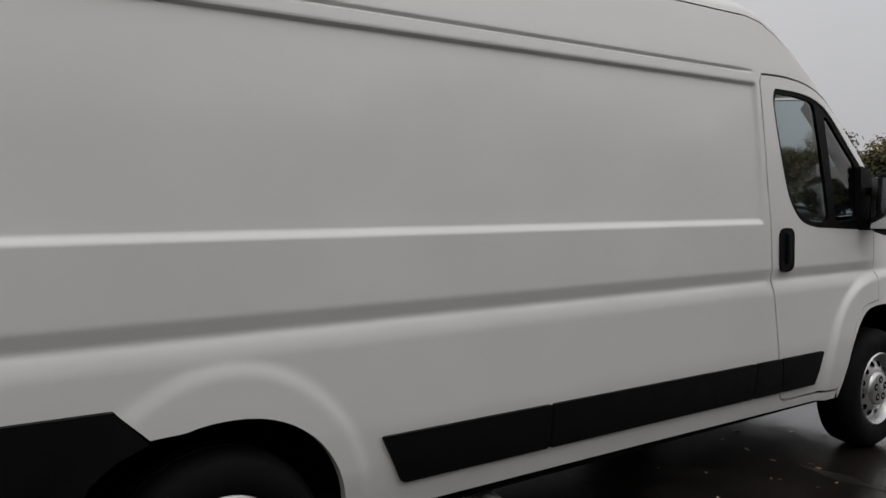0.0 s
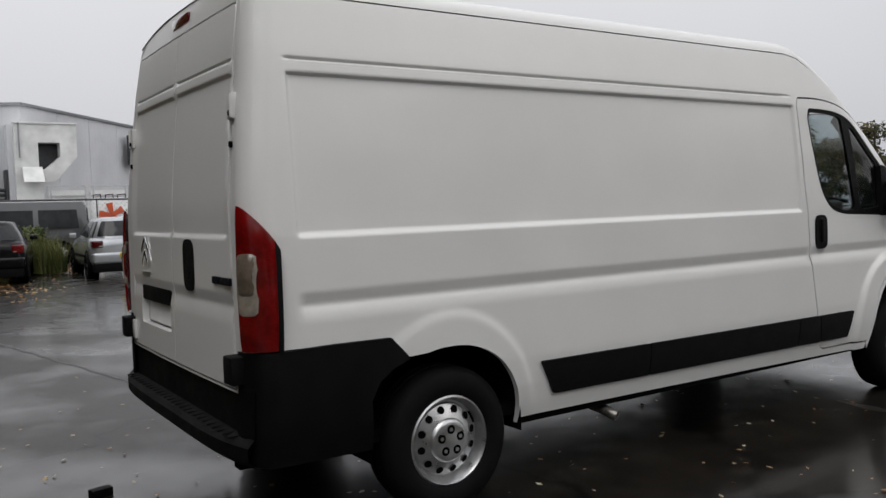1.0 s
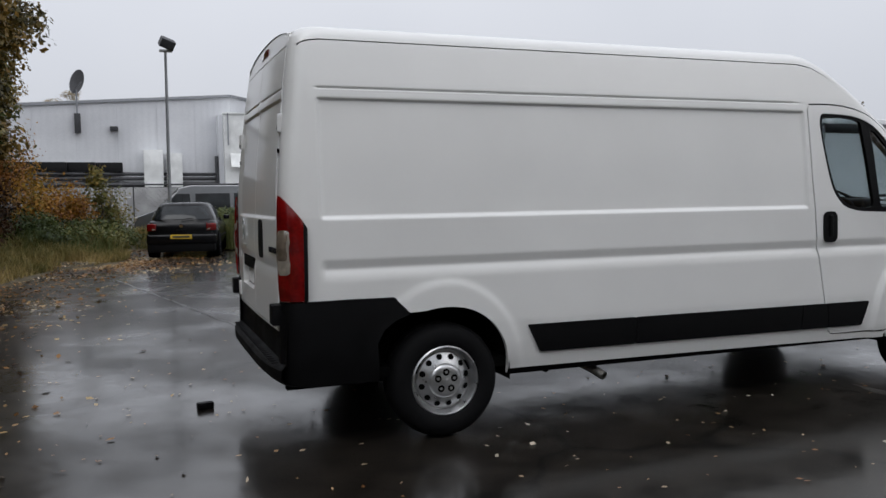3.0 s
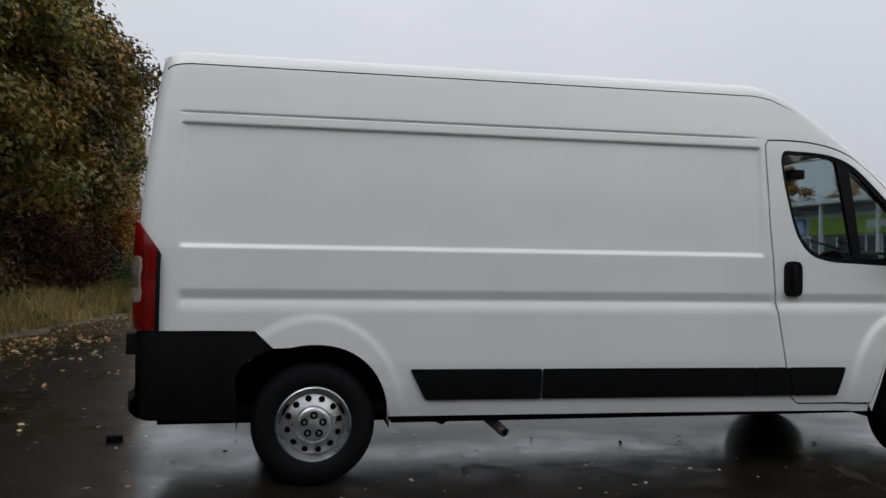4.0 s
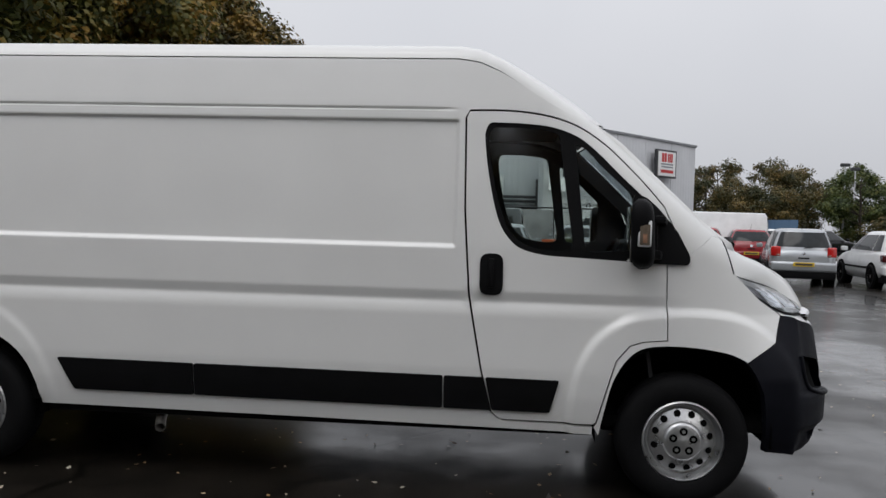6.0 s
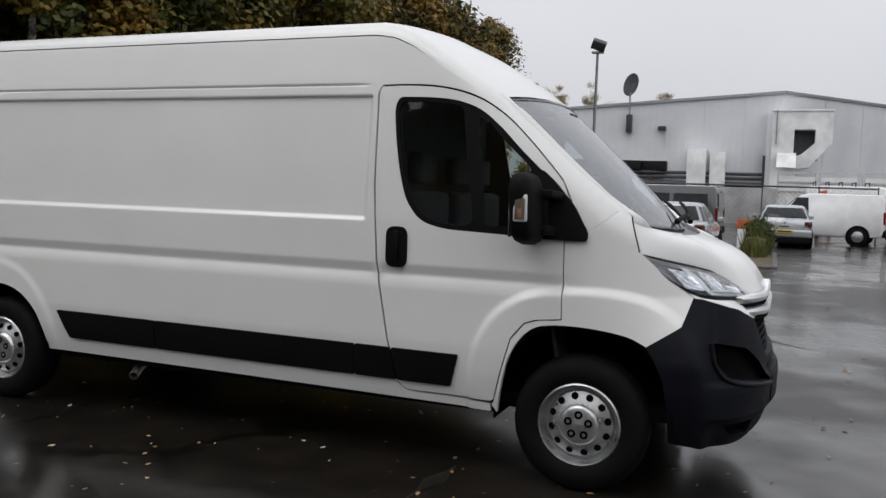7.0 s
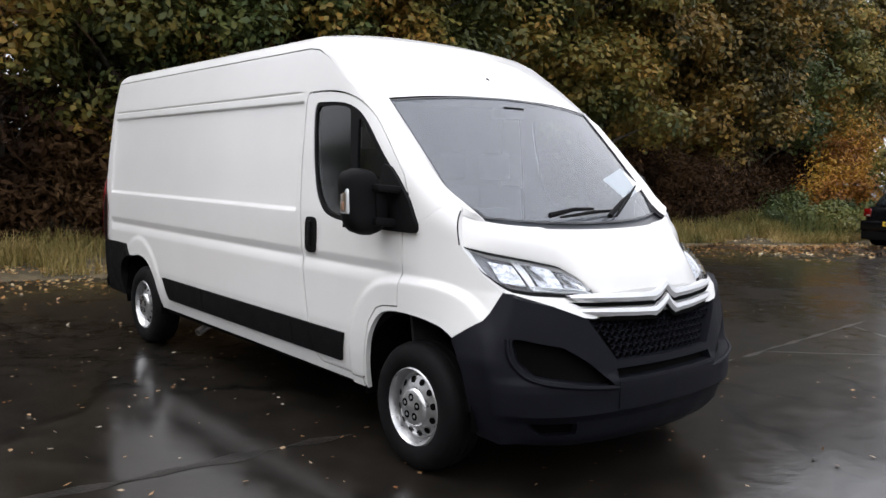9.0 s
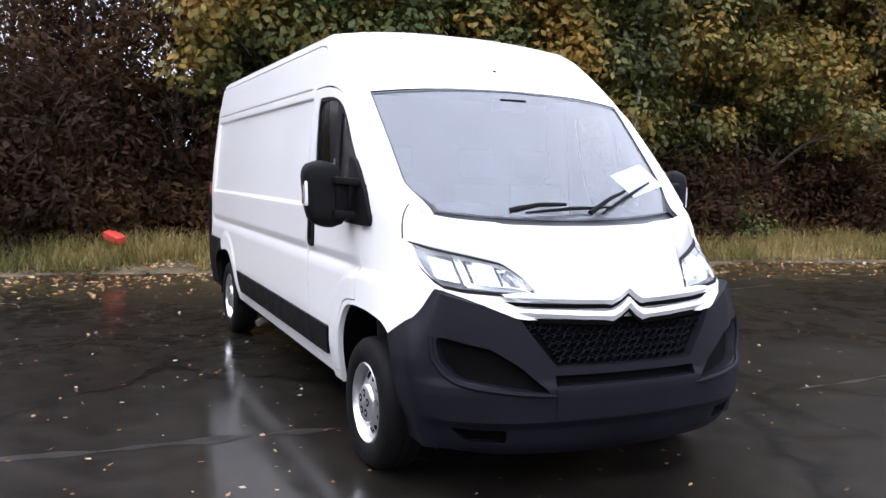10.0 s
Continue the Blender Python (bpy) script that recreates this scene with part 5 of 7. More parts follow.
tube(bm, [on_wall(-4.5, 8.7, 0.6), on_wall(-4.15, 9.0, 1.3)], 0.03, 6)
part("feed_arm", bm, TRIM, dish)
wall_box("wall_floodlight", -2.6, -2.1, 6.1, 6.35, 0.5, PIPE)

# red and white sign on the right wall
sign = thing("wall_sign", "white framed sign with red marks on the warehouse wall", "sign", (14.9, 66.2, 6.5))
SIGN_WHITE = material("sign_white", (0.86, 0.86, 0.86), 0.4, vary=0.015, scale=1.0, fine=4)
SIGN_RED = material("sign_red", (0.55, 0.03, 0.03), 0.4, vary=0.05)
s_mid = Vector((14.85, 65.28, 6.57))


def sign_box(name, a0, a1, z0, z1, o0, o1, mat_, parent=sign):
    bm = boxed(a0, a1, -o1, -o0, z0, z1)
    bmesh.ops.transform(bm, matrix=Matrix.Translation(s_mid) @ Matrix.Rotation(math.atan2(d_r.y, d_r.x), 4, "Z"), verts=bm.verts[:])
    return part(name, bm, mat_, parent)


sign_box("sign_frame", -1.5, 1.5, -1.15, 1.15, 0.0, 0.25, PIPE)
board = sign_box("sign_board", -1.32, 1.32, -1.0, 1.0, 0.2, 0.28, SIGN_WHITE)
for a0, a1, z0, z1 in ((-0.9, 0.9, -0.10, 0.03), (-0.85, 0.85, -0.32, -0.20)):
    sign_box("letter_bar", a0, a1, z0, z1, 0.27, 0.30, TRIM, board)
sign_box("letter_bar", -0.95, 0.95, -0.75, -0.5, 0.27, 0.30, SIGN_RED, board)
for a0, a1 in ((-0.82, -0.5), (-0.42, -0.12), (0.08, 0.26), (0.34, 0.52), (0.60, 0.82)):
    sign_box("mark_bar", a0, a1, 0.14, 0.86, 0.27, 0.30, SIGN_RED, board)

# palisade fence in front of it
GALV = material("galvanised_steel", (0.55, 0.56, 0.57), 0.45, 0.4, vary=0.15)
fence = thing("palisade_fence", "galvanised steel palisade fence", "fence", (-4, 29, 0))
pale = bmesh.new()
box(pale, -0.034, 0.034, -0.01, 0.01, 0.05, 1.85)
top = [v for v in pale.verts if v.co.z > 1.8]
bmesh.ops.pointmerge(pale, verts=[v for v in top if v.co.x < 0], merge_co=(-0.012, 0, 2.0))
bmesh.ops.pointmerge(pale, verts=[v for v in pale.verts if v.co.z > 1.8 and v.co.x > 0], merge_co=(0.012, 0, 2.0))
pale_mesh = bpy.data.meshes.new("pale")
pale.to_mesh(pale_mesh)
pale.free()
pale_mesh.materials.append(GALV)
for k in range(66, 80):
    p = new("pale", pale_mesh)
    p.parent = fence
    p.matrix_parent_inverse = fence.matrix_world.inverted()
    p.matrix_basis = pose(-14 + 0.155 * k, 29 + 0.004 * k, 0, 0, rng.uniform(-0.6, 0.6), 0)
for z in (0.4, 1.6):
    part("rail", boxed(-3.8, -1.6, 29.02, 29.07, z, z + 0.05), GALV, fence)
mesh_fence = thing("chain_link_fence", "dark chain-link fence with a top rail behind the parked cars", "fence", (2, 29.3, 0))
part("top_rail", tube(bmesh.new(), [(-4.2, 29.3, 2.13), (8.5, 29.5, 2.08)], 0.035, 8), PIPE, mesh_fence)
for k in range(6):
    part("post", tube(bmesh.new(), [(-1.5 + 2.0 * k, 29.33, 0), (-1.5 + 2.0 * k, 29.33, 2.15)], 0.025, 8), PIPE, mesh_fence)
bm = bmesh.new()
for k in range(50):
    for q in (-1, 1):
        x = -1.5 + 0.2 * k
        tube(bm, [(x, 29.36, 0.05 if q > 0 else 2.05), (x + 2.0, 29.36, 2.05 if q > 0 else 0.05)], 0.0025, 3, caps=False)
part("wire_mesh", bm, PIPE, mesh_fence)

# wire cages by the warehouse
def wire_cage(x, wide):
    cage = thing("storage_cage", "tall galvanised wire storage cage beside the warehouse", "cage", (x, 44, 0), group="storage cages")
    for px in (x, x + wide):
        for py in (43.6, 44.6):
            part("post", boxed(px - 0.04, px + 0.04, py - 0.04, py + 0.04, 0, 3.15), GALV, cage)
    for z in (1.1, 2.1, 2.6, 3.1):
        for py in (43.6, 44.6):
            part("rail", boxed(x + 0.04, x + wide - 0.04, py - 0.03, py + 0.03, z - 0.03, z + 0.03), GALV, cage)
    part("back_panel", boxed(x + 0.05, x + wide - 0.05, 44.62, 44.65, 0.1, 2.9), DUCT, cage)


for x, wide in ((5.1, 1.9), (7.2, 1.9), (9.3, 1.9)):
    wire_cage(x, wide)
barrier = thing("traffic_barrier", "low orange and white plastic barrier behind the weeds", "barrier", (4.15, 23, 0))
part("board", boxed(3.9, 4.45, 22.96, 23.04, 0.0, 0.62, bevel=0.02), SIGN_WHITE, barrier)
part("orange_board", boxed(3.88, 4.5, 22.94, 23.06, 0.63, 0.92, bevel=0.02), material("orange_plastic", (0.55, 0.11, 0.03), 0.45, vary=0.1), barrier)

# flood-light column
lamp_post = thing("street_lamp", "slim grey steel lamp column with a dark floodlight on top", "street lamp", (-0.52, 21.4, 0))
bm = bmesh.new()
tube(bm, [(-0.52, 21.4, 0.0), (-0.52, 21.4, 1.1), (-0.52, 21.4, 1.12), (-0.5, 21.4, 6.02)], [0.075, 0.075, 0.055, 0.04], 12)
part("column", bm, material("grey_column", (0.22, 0.23, 0.24), 0.45, 0.4, vary=0.15), lamp_post)
part("cross_arm", boxed(-0.68, -0.30, 21.33, 21.47, 6.00, 6.07, bevel=0.015), GALV, lamp_post)
bm = boxed(-0.22, 0.22, -0.16, 0.16, -0.14, 0.14, bevel=0.03)
bmesh.ops.transform(bm, matrix=pose(-0.45, 21.3, 6.25, 28, 18, 15), verts=bm.verts[:])
head = part("floodlight", bm, PIPE, lamp_post, "dark floodlight head")
bm = boxed(-0.18, 0.18, -0.175, -0.155, -0.11, 0.11)
bmesh.ops.transform(bm, matrix=pose(-0.45, 21.3, 6.25, 28, 18, 15), verts=bm.verts[:])
part("lamp_pane", bm, LAMP_GLASS, head)

# ---- shop row across the car park ----
SHOPWALL = material("white_shop_panel", (0.80, 0.81, 0.82), 0.5, vary=0.04, scale=0.8, fine=4)
shop = thing("shop_row", "low white shop row with coloured fascias and glazed fronts", "building", (44, 56, 0))
part("shop_body", boxed(40.4, 54, 36, 68, 0, 5.2), SHOPWALL, shop)
part("flat_roof", boxed(38.6, 55, 35.5, 68.5, 5.75, 6.1, bevel=0.05), SHOPWALL, shop)
# grey strip paints the shade below the roof overhang
part("roof_shadow_strip", boxed(40.0, 40.4, 36, 68, 5.2, 5.75), TRIM, shop)
for a, b, c, nm in ((36.5, 52.0, (0.30, 0.50, 0.03), "green"), (53.0, 60.5, (0.03, 0.28, 0.62), "blue"), (61.5, 67.8, (0.50, 0.03, 0.14), "crimson")):
    fascia = part("fascia", boxed(40.0, 40.35, a, b, 3.55, 4.85, bevel=0.02), material(nm + "_fascia", c, 0.4, vary=0.06), shop, nm + " shop fascia with pale lettering")
    m_ = (a + b) / 2
    part("letter_bar", boxed(39.93, 40.0, m_ - 1.3, m_ + 1.3, 4.0, 4.5), SIGN_WHITE, fascia)
SHOPGLASS = material("dark_shop_glass", (0.05, 0.065, 0.075), 0.08, vary=0.4, scale=0.5, spec=0.8)
for k in range(20):
    y = 36.6 + 1.56 * k
    part("shop_pane", boxed(40.25, 40.34, y, y + 1.4, 0.3, 3.4), SHOPGLASS, shop)
    part("mullion", boxed(40.15, 40.36, y + 1.42, y + 1.54, 0.0, 3.5), SIGN_WHITE, shop)
for k in range(6):
    y = 37 + 6.0 * k
    part("canopy_post", boxed(38.8, 39.0, y, y + 0.2, 0, 5.75), SIGN_WHITE, shop)
totem = thing("totem_sign", "tall white totem sign panel with floodlights on top", "sign", (36, 53.6, 0))
part("panel", boxed(35.15, 36.65, 53.3, 53.7, 0, 7.65, bevel=0.04), SIGN_WHITE, totem)
part("dark_edge", boxed(36.65, 36.9, 53.3, 53.7, 0, 7.6), PIPE, totem)
for k in range(3):
    bm = boxed(-0.24, 0.24, -0.12, 0.12, -0.17, 0.17, bevel=0.03)
    bmesh.ops.transform(bm, matrix=pose(35.3 + 0.6 * k, 53.5, 8.3 + 0.1 * (k % 2), 25, 0, 60 + 30 * k), verts=bm.verts[:])
    tube(bm, [(35.5 + 0.4 * k, 53.5, 7.6), (35.3 + 0.6 * k, 53.5, 8.25)], 0.05, 6)
    part("floodlight", bm, PIPE, totem)
for i, (x, y, h) in enumerate(((38, 59.5, 9.6), (40.3, 95, 8.8), (42.2, 97, 8.5))):
    post = thing("street_lamp", "tall pale lamp column with a flat lamp head", "street lamp", (x, y, 0), group="car park lamp columns")
    part("column", tube(bmesh.new(), [(x, y, 0), (x, y, h)], [0.13, 0.07], 10), GALV, post)
    part("lamp_head", boxed(x - 0.5, x + 0.5, y - 0.3, y + 0.3, h, h + 0.38, bevel=0.08), GALV if i == 0 else PIPE, post)


# ---- parked vehicles ----
CAR_GLASS = material("dark_car_glass", (0.015, 0.018, 0.02), 0.08, vary=0.3, scale=3, spec=0.35)
YELLOW = material("yellow_plate", (0.62, 0.42, 0.03), 0.45, vary=0.06)


def paint(name, c, metal=0.0):
    return material(name, c, 0.25, metal, vary=0.06, scale=3, coat=0.7)


def patch(p, u0, u1, v0, v1, out, nu=6, nv=4):
    """A pane laid on a four-cornered face, pushed out a little."""
    a, b, c, d = (Vector(q) for q in p)
    nrm = (b - a).cross(d - a).normalized()
    bm = bmesh.new()
    rows = []
    for v in np.linspace(v0, v1, nv):
        rows.append([a.lerp(b, u).lerp(d.lerp(c, u), v) + nrm * (out + 0.02 * math.sin(math.pi * u) * math.sin(math.pi * v)) for u in np.linspace(u0, u1, nu)])
    grid_surface(bm, rows)
    return bm


def hatchback(label, coat, at, yaw, L=4.15, W=1.735, H=1.44, bumper=None, long_roof=0.0, boxy=0.0, lens=None, lamp=(0.70, 0.89)):
    car = thing("car", label, "car", group="parked cars")
    hw = W / 2
    bm = bmesh.new()
    rows = []
    for y, w, zb, top in ((0.0, 0.70, 0.36, 0.78), (0.025, 0.82, 0.31, 0.87), (0.09, 0.91, 0.27, 0.925), (0.24, 0.975, 0.24, 0.955), (0.6, 1.0, 0.22, 0.965), (1.4, 1.0, 0.2, 0.95), (2.4, 1.0, 0.2, 0.93), (L - 1.15, 1.0, 0.2, 0.92), (L - 0.7, 0.985, 0.22, 0.84), (L - 0.3, 0.93, 0.24, 0.74), (L - 0.06, 0.82, 0.28, 0.62), (L, 0.70, 0.36, 0.54)):
        w *= hw
        half = [(0.0, zb), (0.80 * w, zb), (0.95 * w, zb + 0.07), (w, zb + 0.22), (w, 0.55 * top + 0.45 * zb), (0.985 * w, top - 0.10), (0.93 * w, top - 0.015), (0.80 * w, top + 0.006), (0.4 * w, top + 0.025), (0.0, top + 0.03)]
        rows.append([(x, y, z) for x, z in half] + [(-x, y, z) for x, z in half[-2::-1]])
    grid_surface(bm, rows, flip=True)
    bm.faces.new([bm.verts.new(p) for p in rows[0]])
    bm.faces.new([bm.verts.new(p) for p in rows[-1]][::-1])
    bmesh.ops.remove_doubles(bm, verts=bm.verts[:], dist=0.001)
    body = part("body", bm, coat, car, smooth=50)
    # glasshouse: a rounded plan that narrows and leans in towards the roof
    yr, y1, y2, y3 = 0.05, 0.42 - 0.22 * boxy, 2.05 + long_roof, 2.98
    zb, zt, wb, wt = 0.92, H - 0.085, hw * 0.955, hw * (0.70 + 0.04 * boxy)

    def house(deg, k, out=0.0):
        c, s_ = math.cos(radians(deg)), math.sin(radians(deg))
        px, py = math.copysign(abs(c) ** 0.46, c), math.copysign(abs(s_) ** 0.46, s_)
        kk = min(k, 1.0)
        bow = 0.045 * math.sin(math.pi * kk * 0.5)
        w = wb + (wt - wb) * kk ** 1.25 + bow * 0.5
        ya, yb = yr + (y1 - yr) * kk ** 1.3, y3 + (y2 - y3) * kk ** 1.15
        z = zb + (zt - zb) * kk
        if k > 1:
            f = {1.2: (0.95, 0.5), 1.4: (0.84, 0.80), 1.6: (0.6, 0.97), 1.8: (0.02, 1.0)}[k]
            ym = (y1 + y2) / 2
            w, ya, yb, z = w * f[0], ym + (ya - ym) * f[0], ym + (yb - ym) * f[0], zt + (H - zt) * f[1]
        ym, ly = (ya + yb) / 2, (yb - ya) / 2
        return Vector(((w + out) * px, ym + (ly + out) * py, z))

    ring = [k * 5.0 for k in range(72)] + [0.0]
    bm = bmesh.new()
    grid_surface(bm, [[house(d, k) for d in ring] for k in (0, 0.2, 0.4, 0.6, 0.8, 1.0, 1.2, 1.4, 1.6, 1.8)])
    bmesh.ops.remove_doubles(bm, verts=bm.verts[:], dist=0.0005)
    part("cabin", bm, coat, car, smooth=50)

    def pane(d0, d1, k0, k1, n=11):
        bm = bmesh.new()
        grid_surface(bm, [[house(d, k, 0.008) for d in np.linspace(d0, d1, n)] for k in np.linspace(k0, k1, 6)])
        return bm

    part("rear_window", pane(227, 313, 0.18, 0.97), CAR_GLASS, car)
    part("windscreen", pane(133, 47, 0.06, 0.98), CAR_GLASS, car)
    for cuts in (((-33, -12), (-10, 9), (11, 34)), ((213, 192), (190, 171), (169, 146))):
        for d0, d1 in cuts:
            part("side_window", pane(min(d0, d1), max(d0, d1), 0.12, 0.95), CAR_GLASS, car)
    for s in (-1, 1):
        x = s * hw
        bm = boxed(*sorted((x - s * 0.27, x - s * 0.03)), -0.012, 0.20, *lamp, bevel=0.035, seg=3)
        for v in bm.verts:
            v.co.y += 0.55 * max(0.0, abs(v.co.x) - hw + 0.16) + 0.05 * max(0.0, v.co.z - 0.8)
        tl = part("tail_lamp", bm, lens or DARK_LENS, car)
        part("clear_lens", boxed(*sorted((x - s * 0.25, x - s * 0.17)), -0.017, 0.02, lamp[0] + 0.025, lamp[0] + 0.055, bevel=0.005), CLEAR_LENS, tl)
        part("headlamp", boxed(*sorted((x - s * 0.36, x - s * 0.08)), L - 0.26, L - 0.06, 0.58, 0.70, bevel=0.03), CLEAR_LENS, car)
        part("door_mirror", boxed(*sorted((x - s * 0.02, x + s * 0.15)), y3 - 0.45, y3 - 0.33, 0.93, 1.05, bevel=0.03), bumper or coat, car)
        part("side_strip", boxed(*sorted((x - s * 0.01, x + s * 0.012)), 0.95, L - 1.1, 0.50, 0.55, bevel=0.004), BLACK_PLASTIC, car)
        for y in (0.74, L - 0.86):
            part("wheel_arch", tube(bmesh.new(), [(x - s * 0.22, y, 0.315), (x + s * 0.006, y, 0.315)], 0.36, 28), LINER, car)
            bm = bmesh.new()
            lathe(bm, [(0.19, 0.0), (0.21, -0.014), (0.28, -0.016), (0.305, 0.01), (0.31, 0.04), (0.31, 0.15), (0.29, 0.18), (0.19, 0.17)], 28, close=True)
            m = Matrix.Translation((x + s * 0.012, y, 0.31)) @ Matrix.Rotation(radians(90 if s > 0 else -90), 4, "Z")
            bmesh.ops.transform(bm, matrix=m, verts=bm.verts[:])
            tyre = part("wheel", bm, RUBBER, car)
            bm = bmesh.new()
            lathe(bm, [(0.195, 0.0), (0.18, 0.015), (0.16, 0.012), (0.06, 0.02), (0.03, 0.0), (0.001, 0.0)], 20)
            for k in range(7):
                a = 2 * math.pi * k / 7
                box(bm, 0.12 * math.cos(a) - 0.022, 0.12 * math.cos(a) + 0.022, 0.008, 0.012, 0.12 * math.sin(a) - 0.022, 0.12 * math.sin(a) + 0.022)
            bmesh.ops.transform(bm, matrix=m, verts=bm.verts[:])
            part("rim", bm, STEEL, tyre)
    part("rear_bumper", boxed(-hw * 0.97, hw * 0.97, -0.06, 0.35, 0.36, 0.62, bevel=0.07, seg=3), bumper or coat, car)
    part("lower_valance", boxed(-hw * 0.93, hw * 0.93, -0.03, 0.5, 0.17, 0.37, bevel=0.03), BLACK_PLASTIC, car)
    part("front_bumper", boxed(-hw * 0.94, hw * 0.94, L - 0.25, L + 0.03, 0.28, 0.56, bevel=0.08, seg=3), bumper or coat, car)
    plate = part("number_plate", boxed(-0.26, 0.26, -0.078, -0.058, 0.50, 0.61, bevel=0.004), YELLOW, car, "yellow number plate")
    part("plate_bar", boxed(-0.21, 0.21, -0.081, -0.077, 0.53, 0.58), PIPE, plate)
    part("tailgate_handle", boxed(-0.14, 0.14, -0.006, 0.03, 0.70, 0.74, bevel=0.01), BLACK_PLASTIC, car)
    part("tailgate_badge", tube(bmesh.new(), [(0, 0.03, 0.83), (0, -0.002, 0.83)], 0.045, 14), CHROME, car)
    part("rear_wiper", tube(bmesh.new(), [(0.0, yr - 0.025, zb + 0.07), (0.3, yr - 0.005, zb + 0.10)], 0.01, 6), BLACK_PLASTIC, car)
    part("roof_aerial", tube(bmesh.new(), [(0, y1 + 0.2, H - 0.01), (0, y1 - 0.02, H + 0.18)], 0.006, 5), BLACK_PLASTIC, car)
    car.matrix_basis = pose(at[0], at[1], 0, 0, 0, yaw)
    return car


SILVER = paint("silver_car_paint", (0.46, 0.48, 0.50), 0.5)
BLACKCAR = material("black_car_paint", (0.004, 0.004, 0.005), 0.2, vary=0.1, scale=3, spec=0.25)
WHITECAR = paint("white_car_paint", (0.75, 0.76, 0.76))
REDCAR = paint("red_car_paint", (0.26, 0.012, 0.018))
hatchback("black hatchback with a yellow rear plate, wet, parked by the bushes", BLACKCAR, (-0.50, 16.45), -10, lens=RED_LENS, L=4.3, W=1.76, H=1.42)
hatchback("silver hatchback with dark tail lamps, parked facing the fence", SILVER, (2.55, 16.0), -3, boxy=0.5, lamp=(0.73, 0.90))
hatchback("silver saloon-sized hatchback parked beyond the kerb island", SILVER, (5.3, 24.3), 1, L=4.3, H=1.42)
hatchback("silver small hatchback with bright tail lamps on wet asphalt", SILVER, (10.65, 17.4), -11, L=3.8, W=1.69, H=1.51, boxy=0.5, lens=BRIGHT_LENS, lamp=(0.76, 1.02))
hatchback("white hatchback parked in the row", WHITECAR, (13.1, 16.4), -2, L=3.85, W=1.70, H=1.50, bumper=None)
hatchback("white hatchback with a yellow rear plate in the row", WHITECAR, (18.5, 19.1), 20, L=4.0, H=1.64, boxy=0.2, lens=BRIGHT_LENS, lamp=(0.74, 0.98))
hatchback("white hatchback parked near the shop row", WHITECAR, (20.0, 24.4), -6, L=4.1, H=1.60)
hatchback("dark red hatchback with a wide rear window", REDCAR, (9.1, 23.0), -10, L=4.0, H=1.48, boxy=0.6)
hatchback("red hatchback among the parked cars", REDCAR, (11.6, 26.0), -10, L=4.0)
hatchback("silver car parked by the fence", SILVER, (-3.6, 24.2), 85, L=4.2, H=1.45)
hatchback("white car parked at the far side", WHITECAR, (21, 33), -60, L=4.2)
hatchback("silver car parked at the far side", SILVER, (24.5, 36), -60, L=4.2)
hatchback("white car parked before the shops", WHITECAR, (31.5, 39), -90, L=4.2)
hatchback("dark car parked before the shops", BLACKCAR, (32, 43), -90, L=4.2)


hatchback("white car among the far parked cars", WHITECAR, (14.2, 34.5), -50, L=4.1, H=1.46)
hatchback("dark grey car among the far parked cars", BLACKCAR, (16.9, 37.0), -50, L=4.2, H=1.44)
hatchback("silver car among the far parked cars", SILVER, (18.4, 30.5), -40, L=4.1, H=1.46)


